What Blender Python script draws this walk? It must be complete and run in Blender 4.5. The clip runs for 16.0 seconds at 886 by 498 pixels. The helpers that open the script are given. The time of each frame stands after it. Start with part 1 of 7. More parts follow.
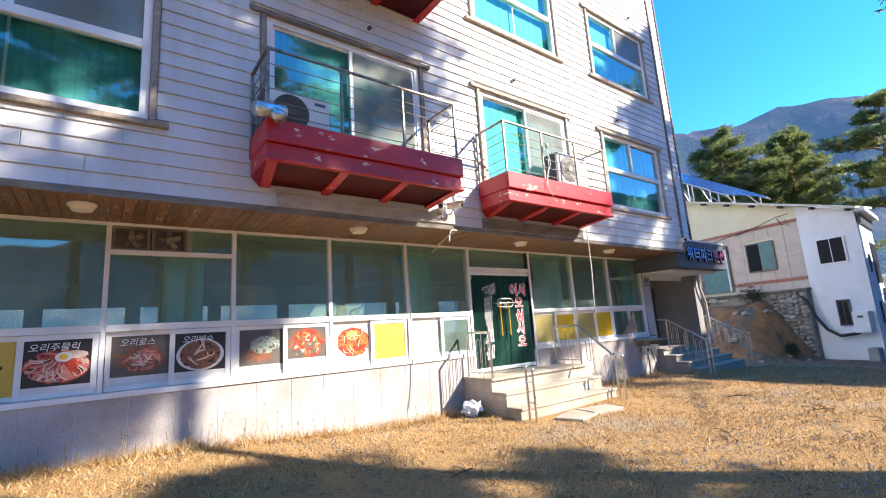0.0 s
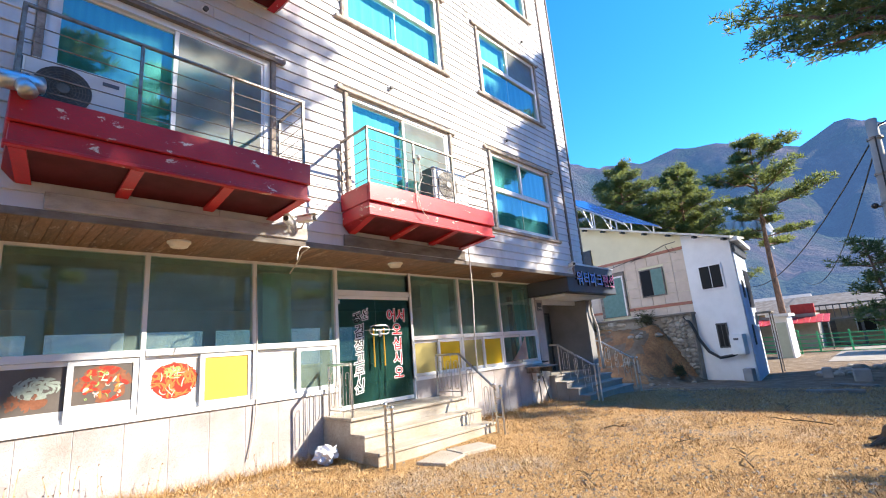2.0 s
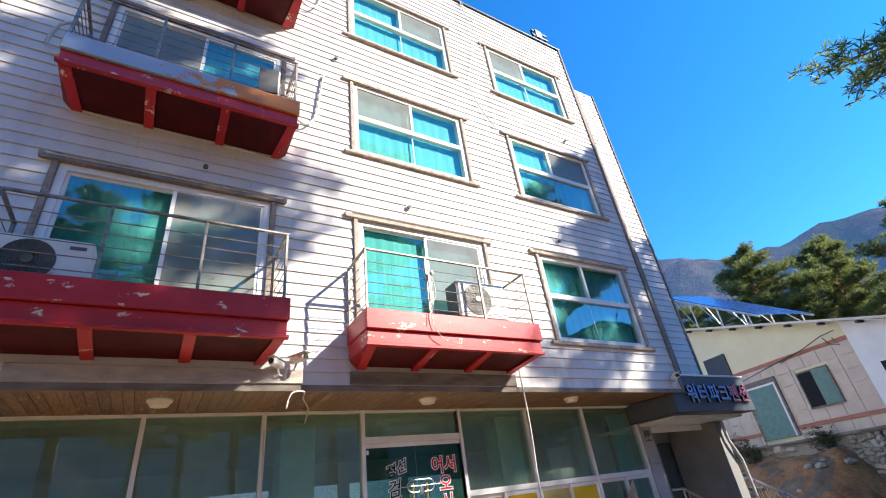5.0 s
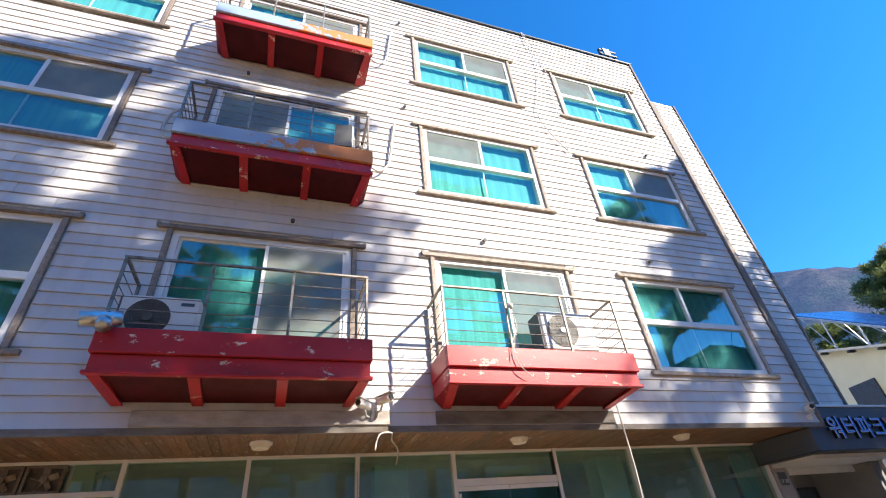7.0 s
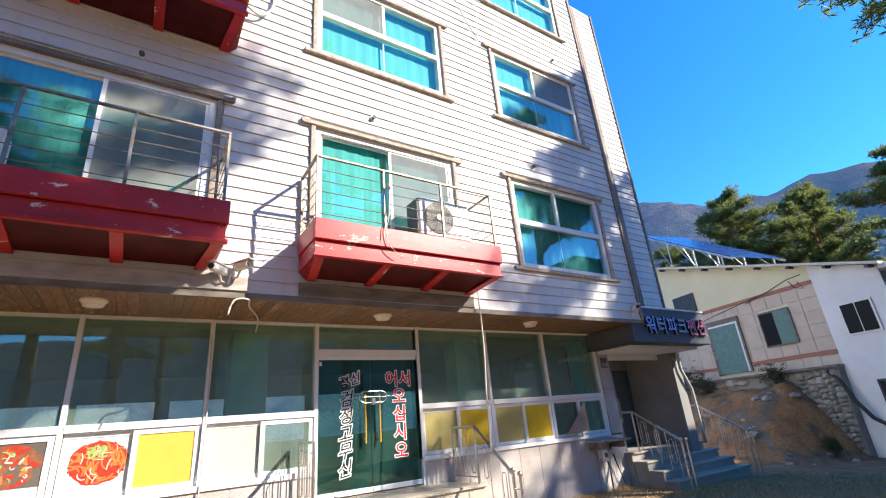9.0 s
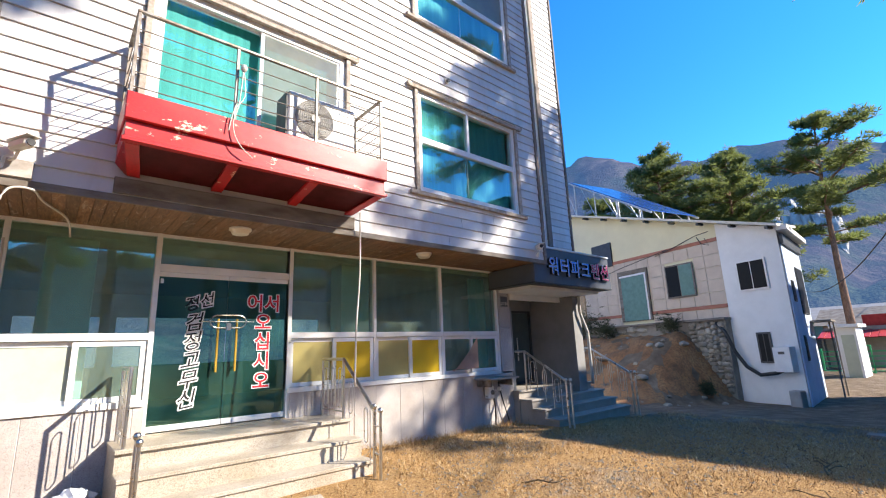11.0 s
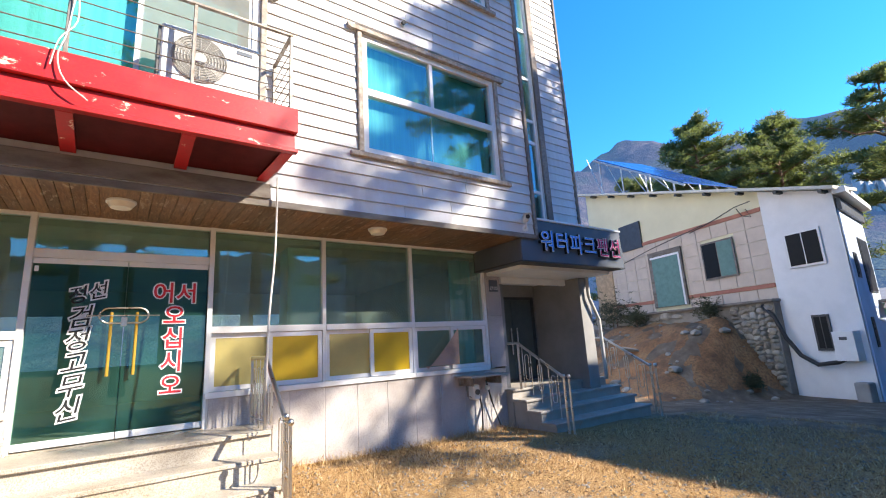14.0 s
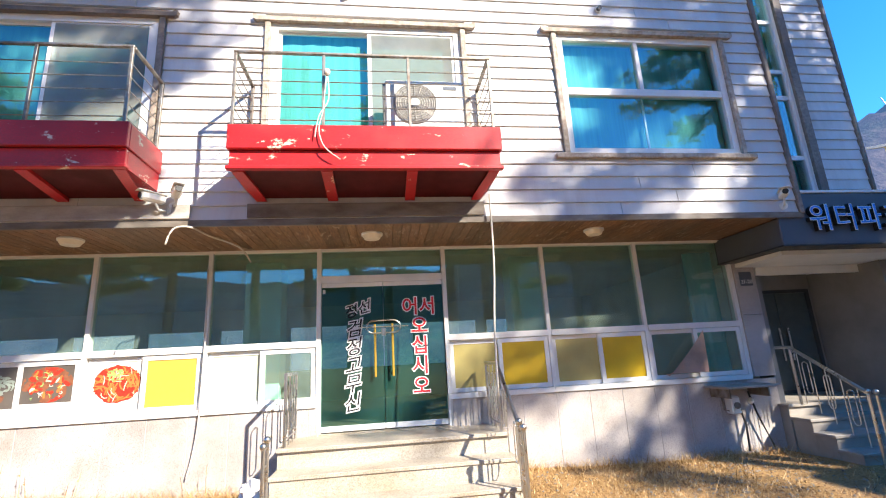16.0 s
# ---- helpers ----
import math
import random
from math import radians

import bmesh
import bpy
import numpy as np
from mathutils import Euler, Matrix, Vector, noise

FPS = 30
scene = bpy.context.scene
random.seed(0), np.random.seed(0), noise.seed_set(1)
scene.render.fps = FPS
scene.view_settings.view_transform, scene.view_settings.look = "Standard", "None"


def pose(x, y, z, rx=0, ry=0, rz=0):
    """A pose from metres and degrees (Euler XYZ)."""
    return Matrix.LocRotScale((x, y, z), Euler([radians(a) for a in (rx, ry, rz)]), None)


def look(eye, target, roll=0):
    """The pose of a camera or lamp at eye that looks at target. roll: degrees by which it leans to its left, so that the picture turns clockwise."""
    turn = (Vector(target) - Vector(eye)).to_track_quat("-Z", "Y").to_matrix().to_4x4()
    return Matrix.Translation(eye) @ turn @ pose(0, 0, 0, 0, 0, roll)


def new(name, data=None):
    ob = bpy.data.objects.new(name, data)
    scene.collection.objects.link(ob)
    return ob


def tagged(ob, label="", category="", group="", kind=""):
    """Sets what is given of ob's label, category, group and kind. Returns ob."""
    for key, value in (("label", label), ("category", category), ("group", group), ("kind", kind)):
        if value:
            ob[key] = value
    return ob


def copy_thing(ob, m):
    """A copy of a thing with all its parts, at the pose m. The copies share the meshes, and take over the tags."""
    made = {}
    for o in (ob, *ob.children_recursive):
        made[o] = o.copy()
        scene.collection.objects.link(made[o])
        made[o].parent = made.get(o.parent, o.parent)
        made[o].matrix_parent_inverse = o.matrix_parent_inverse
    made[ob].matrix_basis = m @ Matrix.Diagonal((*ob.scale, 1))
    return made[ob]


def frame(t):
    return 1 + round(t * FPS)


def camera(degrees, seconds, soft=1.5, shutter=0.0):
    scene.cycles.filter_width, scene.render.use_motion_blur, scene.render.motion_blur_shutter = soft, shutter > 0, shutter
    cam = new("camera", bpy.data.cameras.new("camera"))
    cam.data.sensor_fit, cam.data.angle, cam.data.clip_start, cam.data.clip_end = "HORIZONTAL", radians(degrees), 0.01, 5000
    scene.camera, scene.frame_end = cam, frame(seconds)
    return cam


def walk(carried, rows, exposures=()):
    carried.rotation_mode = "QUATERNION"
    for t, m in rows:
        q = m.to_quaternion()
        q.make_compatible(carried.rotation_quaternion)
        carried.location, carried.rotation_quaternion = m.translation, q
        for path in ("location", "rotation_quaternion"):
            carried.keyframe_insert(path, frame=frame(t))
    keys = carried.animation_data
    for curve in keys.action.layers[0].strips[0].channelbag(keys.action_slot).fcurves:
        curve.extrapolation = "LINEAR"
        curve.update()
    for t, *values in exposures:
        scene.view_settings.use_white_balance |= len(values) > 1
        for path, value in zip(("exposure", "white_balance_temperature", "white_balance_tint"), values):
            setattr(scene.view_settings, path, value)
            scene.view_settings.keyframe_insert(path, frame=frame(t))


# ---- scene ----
cam = camera(88.2, 16.0, soft=1.1)
METRES, EYE, TILT, LEAN, TURN = 7.027, 1.55, 0.0, 0.0, -37.3
ROWS = [
    (0.0, 0.0, 0.0, 0.0, 0.66, 10.05, 3.74),
    (0.5, 0.0352, 0.0355, 0.0012, 1.39, 9.38, 3.67),
    (1.0, 0.0799, 0.0586, 0.0045, 0.81, 10.94, 3.61),
    (1.5, 0.1137, 0.0824, 0.0031, -2.85, 12.37, 3.56),
    (2.0, 0.1526, 0.1105, 0.0036, -8.5, 12.35, 4.59),
    (2.5, 0.2003, 0.1421, -0.0017, -11.68, 11.15, 4.91),
    (3.0, 0.2405, 0.1697, -0.0005, -12.16, 10.89, 4.85),
    (3.5, 0.2803, 0.2016, 0.0017, -11.94, 11.07, 5.19),
    (4.0, 0.3214, 0.2219, 0.0051, -7.82, 15.8, 5.43),
    (4.5, 0.3504, 0.236, 0.0136, -0.93, 22.77, 6.47),
    (5.0, 0.3644, 0.2528, 0.0205, 7.68, 29.45, 6.82),
    (7.5, 0.3888, 0.2623, 0.0241, 19.45, 34.79, 4.97),
    (8.0, 0.3929, 0.2646, 0.0227, 17.97, 32.86, 5.05),
    (8.5, 0.4005, 0.2754, 0.0156, 12.88, 27.16, 5.12),
    (9.0, 0.4177, 0.3087, 0.0031, 5.14, 20.68, 4.68),
    (9.5, 0.4407, 0.3454, 0.0021, -0.18, 16.8, 4.35),
    (12.0, 0.601, 0.507, -0.0063, -4.3, 11.24, 2.29),
    (12.5, 0.6257, 0.5466, -0.0075, -5.55, 10.59, 2.87),
    (13.0, 0.6494, 0.5768, -0.0095, -3.94, 11.13, 3.59),
    (13.5, 0.6828, 0.6053, -0.0079, -0.8, 11.81, 4.07),
    (14.0, 0.7103, 0.6305, -0.0112, 2.1, 11.95, 3.38),
    (14.5, 0.7226, 0.6366, -0.0067, 8.67, 11.69, 3.23),
    (15.0, 0.728, 0.6345, -0.0046, 16.91, 11.69, 3.05),
    (15.5, 0.728, 0.6327, -0.0026, 25.07, 12.55, 3.1),
    (16.0, 0.7277, 0.6321, -0.001, 30.37, 13.53, 3.06),
]
walk(cam, [(t, pose(0, 0, EYE, TILT, LEAN, TURN) @ pose(METRES * x, METRES * y, METRES * z, 90 + pitch, roll, yaw)) for t, x, y, z, yaw, pitch, roll in ROWS],
     [(0.0, 2.04), (1.0, 2.04), (2.0, 1.97), (3.5, 1.97), (5.0, 1.70), (8.0, 1.66), (9.5, 1.72), (12.0, 1.74), (13.0, 1.90), (16.0, 1.98)])

# ---- light ----
SUN = Vector((0.63, -0.75, 0.64)).normalized()
world = bpy.data.worlds.new("world")
scene.world = world
world.use_nodes = True
wn = world.node_tree.nodes
sky = wn.new("ShaderNodeTexSky")
sky.sky_type = "NISHITA"
sky.sun_disc = False
sky.sun_elevation = math.asin(SUN.z)
sky.sun_rotation = math.atan2(SUN.x, SUN.y)
sky.altitude, sky.air_density, sky.dust_density, sky.ozone_density = 1500, 1.0, 0.0, 6.0
wn["Background"].inputs[1].default_value = 0.15
deep = wn.new("ShaderNodeHueSaturation")
deep.inputs["Saturation"].default_value = 1.22
deep.inputs["Value"].default_value = 0.88
world.node_tree.links.new(sky.outputs[0], deep.inputs["Color"])
world.node_tree.links.new(deep.outputs[0], wn["Background"].inputs[0])
lamp = bpy.data.lights.new("sun", "SUN")
lamp.energy, lamp.angle, lamp.color = 3.7, radians(0.6), (1.0, 0.90, 0.76)
new("sun", lamp).matrix_world = look(SUN * 50, (0, 0, 0))

# ---- materials ----
def mat(name, build):
    m = bpy.data.materials.new(name)
    m.use_nodes = True
    t = m.node_tree
    build(t, t.nodes["Principled BSDF"])
    return m


def link(t, a, b):
    t.links.new(a, b)


def coords(t, scale=(1, 1, 1), obj=True):
    c = t.nodes.new("ShaderNodeTexCoord")
    m = t.nodes.new("ShaderNodeMapping")
    m.inputs["Scale"].default_value = scale
    g = t.nodes.new("ShaderNodeNewGeometry")
    link(t, g.outputs["Position"] if not obj else c.outputs["Object"], m.inputs[0])
    return m.outputs[0]


def noise_tex(t, vec, scale, detail=4, rough=0.55, dist=0.0):
    n = t.nodes.new("ShaderNodeTexNoise")
    n.inputs["Scale"].default_value = scale
    n.inputs["Detail"].default_value = detail
    n.inputs["Roughness"].default_value = rough
    n.inputs["Distortion"].default_value = dist
    link(t, vec, n.inputs["Vector"])
    return n.outputs["Fac"]


def ramp(t, fac, stops):
    r = t.nodes.new("ShaderNodeValToRGB")
    e = r.color_ramp.elements
    while len(e) < len(stops):
        e.new(0.5)
    for k, (p, c) in zip(e, stops):
        k.position, k.color = p, (*c, 1)
    link(t, fac, r.inputs[0])
    return r.outputs[0]


def mix(t, fac, a, b, mode="MIX"):
    m = t.nodes.new("ShaderNodeMix")
    m.data_type, m.blend_type = "RGBA", mode
    for sock, v in ((m.inputs[0], fac), (m.inputs[6], a), (m.inputs[7], b)):
        if isinstance(v, (int, float)):
            sock.default_value = v
        elif isinstance(v, tuple):
            sock.default_value = (*v, 1)
        else:
            link(t, v, sock)
    return m.outputs[2]


def bump(t, bsdf, height, strength=0.3, dist=0.01):
    b = t.nodes.new("ShaderNodeBump")
    b.inputs["Strength"].default_value, b.inputs["Distance"].default_value = strength, dist
    link(t, height, b.inputs["Height"])
    link(t, b.outputs[0], bsdf.inputs["Normal"])


def plain(name, color, rough=0.5, metal=0.0, vary=0.15, scale=6.0, grain=60.0, relief=0.1, dirt=None, streak=(1, 1, 1)):
    """A surface with stains at one scale and grain at another."""
    def build(t, b):
        v = coords(t, streak, obj=False)
        big, fine = noise_tex(t, v, scale, 5, 0.6), noise_tex(t, v, grain, 3)
        dark = tuple(c * (1 - 2 * vary) for c in color) if dirt is None else dirt
        c1 = ramp(t, big, [(0.35, dark), (0.62, color)])
        c2 = mix(t, 0.35 * min(1, vary * 4), c1, ramp(t, fine, [(0.3, tuple(c * 0.75 for c in color)), (0.7, tuple(min(1, c * 1.12) for c in color))]))
        link(t, c2, b.inputs["Base Color"])
        b.inputs["Metallic"].default_value = metal
        link(t, ramp(t, big, [(0.3, (min(1, rough + 0.15),) * 3), (0.7, (rough,) * 3)]), b.inputs["Roughness"])
        bump(t, b, fine, relief, 0.004)
    return mat(name, build)


def glass_mat(name, tint, gloss, base=0.05, wavy=0.0, veil=0.0, veil_color=(0.5, 0.56, 0.52)):
    def build(t, b):
        out = t.nodes["Material Output"]
        t.nodes.remove(b)
        f = t.nodes.new("ShaderNodeFresnel")
        f.inputs[0].default_value = 1.55
        add = t.nodes.new("ShaderNodeMath")
        add.operation, add.inputs[1].default_value = "ADD", base
        link(t, f.outputs[0], add.inputs[0])
        tr, gl, mx = t.nodes.new("ShaderNodeBsdfTransparent"), t.nodes.new("ShaderNodeBsdfGlossy"), t.nodes.new("ShaderNodeMixShader")
        tr.inputs[0].default_value = (*tint, 1)
        gl.inputs[0].default_value = (*gloss, 1)
        gl.inputs["Roughness"].default_value = 0.01
        if wavy:
            bp = t.nodes.new("ShaderNodeBump")
            bp.inputs["Strength"].default_value, bp.inputs["Distance"].default_value = wavy, 0.02
            link(t, noise_tex(t, coords(t, obj=False), 1.3, 2), bp.inputs["Height"])
            link(t, bp.outputs[0], gl.inputs["Normal"])
        link(t, add.outputs[0], mx.inputs[0])
        link(t, tr.outputs[0], mx.inputs[1])
        link(t, gl.outputs[0], mx.inputs[2])
        last = mx
        # milky brightness of the glass, put in as an uneven diffuse veil
        if veil:
            film, over = t.nodes.new("ShaderNodeBsdfDiffuse"), t.nodes.new("ShaderNodeMixShader")
            film.inputs[0].default_value = (*veil_color, 1)
            mottle = noise_tex(t, coords(t, (1, 1, 0.5), obj=False), 1.7, 6, 0.65, 0.6)
            link(t, ramp(t, mottle, [(0.3, (veil * 0.5,) * 3), (0.7, (veil * 1.6,) * 3)]), over.inputs[0])
            link(t, mx.outputs[0], over.inputs[1])
            link(t, film.outputs[0], over.inputs[2])
            last = over
        link(t, last.outputs[0], out.inputs[0])
    return mat(name, build)


def screen_build(t, b):
    """Fine grey insect mesh, partly see-through."""
    weave = noise_tex(t, coords(t, (1, 1, 1), obj=False), 3.0, 5, 0.6)
    link(t, ramp(t, weave, [(0.3, (0.25, 0.265, 0.25)), (0.7, (0.33, 0.34, 0.32))]), b.inputs["Base Color"])
    b.inputs["Roughness"].default_value = 0.9
    b.inputs["Specular IOR Level"].default_value = 0.05
    b.inputs["Alpha"].default_value = 0.58


def siding_build(t, b):
    v = coords(t, (1, 1, 1), obj=False)
    streaks = noise_tex(t, coords(t, (1.6, 1.6, 0.35), obj=False), 1.2, 6, 0.65)
    grain = noise_tex(t, coords(t, (6, 6, 90), obj=False), 3.0, 3)
    oi = t.nodes.new("ShaderNodeObjectInfo")
    base = ramp(t, streaks, [(0.28, (0.50, 0.47, 0.45)), (0.5, (0.63, 0.615, 0.605)), (0.75, (0.68, 0.67, 0.66))])
    tone = ramp(t, oi.outputs["Random"], [(0.0, (0.90, 0.89, 0.89)), (1.0, (1, 1, 1))])
    stain = noise_tex(t, coords(t, (2.2, 2.2, 0.5), obj=False), 0.9, 7, 0.7)
    base = mix(t, ramp(t, stain, [(0.64, (0, 0, 0)), (0.76, (0.55,) * 3)]), base, (0.36, 0.29, 0.21))
    link(t, mix(t, 1.0, base, tone, "MULTIPLY"), b.inputs["Base Color"])
    b.inputs["Roughness"].default_value = 0.55
    bump(t, b, grain, 0.25, 0.003)


def peel_build(t, b):
    """Red enamel, faded and flaking to pale primer."""
    v = coords(t, (1, 1, 1.5), obj=False)
    fade, flake, fine = noise_tex(t, v, 1.4, 4), noise_tex(t, coords(t, (1, 1, 2.0), obj=False), 3.6, 9, 0.72, 0.25), noise_tex(t, v, 40, 3)
    red = ramp(t, fade, [(0.3, (0.38, 0.008, 0.012)), (0.55, (0.52, 0.016, 0.022)), (0.8, (0.62, 0.05, 0.045))])
    dirty = mix(t, ramp(t, fine, [(0.35, (0.45, 0.45, 0.45)), (0.6, (0, 0, 0))]), red, (0.30, 0.03, 0.025))
    m = ramp(t, flake, [(0.605, (0, 0, 0)), (0.63, (1, 1, 1))])
    link(t, mix(t, m, dirty, (0.74, 0.60, 0.46)), b.inputs["Base Color"])
    link(t, ramp(t, flake, [(0.6, (0.38,) * 3), (0.68, (0.8,) * 3)]), b.inputs["Roughness"])
    bump(t, b, flake, 0.5, 0.004)


def peel_blue_build(t, b):
    v = coords(t, (1, 1, 1), obj=False)
    low, tex = noise_tex(t, v, 5, 7, 0.7), noise_tex(t, v, 30, 3)
    g = t.nodes.new("ShaderNodeNewGeometry")
    s = t.nodes.new("ShaderNodeSeparateXYZ")
    link(t, g.outputs["Position"], s.inputs[0])
    add = t.nodes.new("ShaderNodeMath")
    add.operation, add.inputs[1].default_value = "MULTIPLY_ADD", 0.16
    link(t, s.outputs[0], add.inputs[0])
    link(t, low, add.inputs[2])
    m = ramp(t, add.outputs[0], [(0.98, (0.30, 0.40, 0.55)), (1.02, (0.62, 0.22, 0.06))])
    link(t, m, b.inputs["Base Color"])
    b.inputs["Roughness"].default_value = 0.6
    bump(t, b, low, 0.4, 0.004)


def granite_build(t, b):
    v = coords(t, obj=False)
    oi = t.nodes.new("ShaderNodeObjectInfo")
    vor = t.nodes.new("ShaderNodeTexVoronoi")
    vor.inputs["Scale"].default_value = 170
    link(t, v, vor.inputs["Vector"])
    big = noise_tex(t, v, 1.6, 5)
    speck = ramp(t, vor.outputs["Color"], [(0.1, (0.22, 0.20, 0.20)), (0.35, (0.44, 0.41, 0.40)), (0.8, (0.54, 0.505, 0.49))])
    stain = ramp(t, big, [(0.3, (0.72, 0.68, 0.64)), (0.6, (1, 1, 1))])
    tone = ramp(t, oi.outputs["Random"], [(0, (0.92, 0.92, 0.93)), (1, (1.0, 0.98, 0.96))])
    link(t, mix(t, 1, mix(t, 1, speck, stain, "MULTIPLY"), tone, "MULTIPLY"), b.inputs["Base Color"])
    b.inputs["Roughness"].default_value = 0.45
    bump(t, b, vor.outputs["Distance"], 0.12, 0.002)


def step_stone_build(t, b):
    v = coords(t, obj=False)
    vor = t.nodes.new("ShaderNodeTexVoronoi")
    vor.inputs["Scale"].default_value = 120
    link(t, v, vor.inputs["Vector"])
    big = noise_tex(t, v, 2.2, 5)
    speck = ramp(t, vor.outputs["Color"], [(0.15, (0.26, 0.22, 0.18)), (0.5, (0.44, 0.39, 0.32)), (0.9, (0.52, 0.47, 0.39))])
    link(t, mix(t, 1, speck, ramp(t, big, [(0.3, (0.75, 0.70, 0.62)), (0.6, (1, 1, 1))]), "MULTIPLY"), b.inputs["Base Color"])
    b.inputs["Roughness"].default_value = 0.5
    bump(t, b, vor.outputs["Distance"], 0.15, 0.002)


def plank_build(t, b):
    v = coords(t, (9, 1.2, 1), obj=False)
    grain, big = noise_tex(t, v, 5, 6, 0.65, 0.4), noise_tex(t, coords(t, obj=False), 0.9, 5)
    isl = t.nodes.new("ShaderNodeNewGeometry")
    c = ramp(t, grain, [(0.25, (0.075, 0.038, 0.018)), (0.5, (0.22, 0.115, 0.055)), (0.75, (0.36, 0.215, 0.115))])
    d = mix(t, 1, c, ramp(t, isl.outputs["Random Per Island"], [(0, (0.62, 0.6, 0.58)), (1, (1.1, 1.05, 1.0))]), "MULTIPLY")
    w = ramp(t, big, [(0.45, (0.0,) * 3), (0.75, (0.55,) * 3)])
    peel = noise_tex(t, coords(t, (6, 1.3, 1), obj=False), 2.6, 8, 0.72, 0.9)
    d = mix(t, ramp(t, peel, [(0.57, (0, 0, 0)), (0.63, (0.75,) * 3)]), d, (0.46, 0.37, 0.27))
    link(t, mix(t, w, d, (0.20, 0.165, 0.13)), b.inputs["Base Color"])
    b.inputs["Roughness"].default_value = 0.55
    bump(t, b, grain, 0.35, 0.004)


def trim_wood_build(t, b):
    v = coords(t, (4, 4, 4), obj=False)
    grain, big = noise_tex(t, v, 4, 6, 0.7, 0.3), noise_tex(t, coords(t, obj=False), 0.5, 4)
    c = ramp(t, grain, [(0.3, (0.16, 0.125, 0.10)), (0.6, (0.33, 0.27, 0.22)), (0.8, (0.42, 0.37, 0.32))])
    link(t, mix(t, ramp(t, big, [(0.42, (0, 0, 0)), (0.6, (0.75,) * 3)]), c, (0.115, 0.085, 0.07)), b.inputs["Base Color"])
    b.inputs["Roughness"].default_value = 0.75
    bump(t, b, grain, 0.4, 0.004)


def ground_build(t, b):
    v = coords(t, obj=False)
    patch, mid, fine, blade = noise_tex(t, v, 0.35, 5, 0.6), noise_tex(t, v, 2.2, 5, 0.65), noise_tex(t, v, 38, 4, 0.7), noise_tex(t, coords(t, (1, 2.5, 1), obj=False), 22, 5, 0.75, 1.2)
    straw = ramp(t, blade, [(0.28, (0.085, 0.042, 0.018)), (0.44, (0.34, 0.195, 0.080)), (0.60, (0.54, 0.345, 0.155)), (0.78, (0.70, 0.53, 0.30))])
    vor = t.nodes.new("ShaderNodeTexVoronoi")
    vor.inputs["Scale"].default_value = 42
    link(t, v, vor.inputs["Vector"])
    gravel = mix(t, 0.5, ramp(t, vor.outputs["Color"], [(0.1, (0.18, 0.145, 0.11)), (0.5, (0.38, 0.32, 0.25)), (0.9, (0.58, 0.52, 0.43))]), ramp(t, fine, [(0.3, (0.14, 0.12, 0.10)), (0.7, (0.42, 0.38, 0.33))]))
    earth = ramp(t, fine, [(0.3, (0.10, 0.07, 0.045)), (0.7, (0.24, 0.175, 0.115))])
    a = mix(t, ramp(t, patch, [(0.53, (0, 0, 0)), (0.66, (0.7,) * 3)]), straw, gravel)
    c = mix(t, ramp(t, mid, [(0.55, (0, 0, 0)), (0.70, (0.75,) * 3)]), a, earth)
    # open road and yard earth beyond the lawn
    s = t.nodes.new("ShaderNodeSeparateXYZ")
    link(t, v, s.inputs[0])
    far = t.nodes.new("ShaderNodeMapRange")
    far.inputs[1].default_value, far.inputs[2].default_value = 12.5, 15.5
    link(t, s.outputs[0], far.inputs[0])
    yard = ramp(t, mid, [(0.3, (0.13, 0.095, 0.065)), (0.55, (0.22, 0.165, 0.115)), (0.75, (0.33, 0.27, 0.20))])
    link(t, mix(t, far.outputs[0], c, yard), b.inputs["Base Color"])
    b.inputs["Roughness"].default_value = 0.95
    b.inputs["Specular IOR Level"].default_value = 0.15
    bump(t, b, mix(t, 0.5, fine, blade), 1.0, 0.05)


def straw_build(t, b):
    g = t.nodes.new("ShaderNodeNewGeometry")
    big = noise_tex(t, coords(t, obj=False), 0.6, 4)
    c = ramp(t, g.outputs["Random Per Island"], [(0, (0.08, 0.04, 0.016)), (0.35, (0.38, 0.22, 0.085)), (0.7, (0.60, 0.39, 0.17)), (1, (0.78, 0.62, 0.37))])
    link(t, mix(t, ramp(t, big, [(0.45, (0, 0, 0)), (0.7, (0.5,) * 3)]), c, (0.48, 0.27, 0.12)), b.inputs["Base Color"])
    b.inputs["Roughness"].default_value = 0.85
    b.inputs["Specular IOR Level"].default_value = 0.2


def earth_build(t, b):
    v = coords(t, obj=False)
    big, fine = noise_tex(t, v, 1.1, 6, 0.65), noise_tex(t, v, 14, 5, 0.7)
    c = ramp(t, big, [(0.3, (0.15, 0.075, 0.035)), (0.5, (0.40, 0.19, 0.075)), (0.7, (0.50, 0.29, 0.13))])
    link(t, mix(t, ramp(t, fine, [(0.35, (0.75,) * 3), (0.58, (0, 0, 0))]), c, (0.12, 0.075, 0.04)), b.inputs["Base Color"])
    b.inputs["Roughness"].default_value = 0.95
    bump(t, b, fine, 0.8, 0.05)


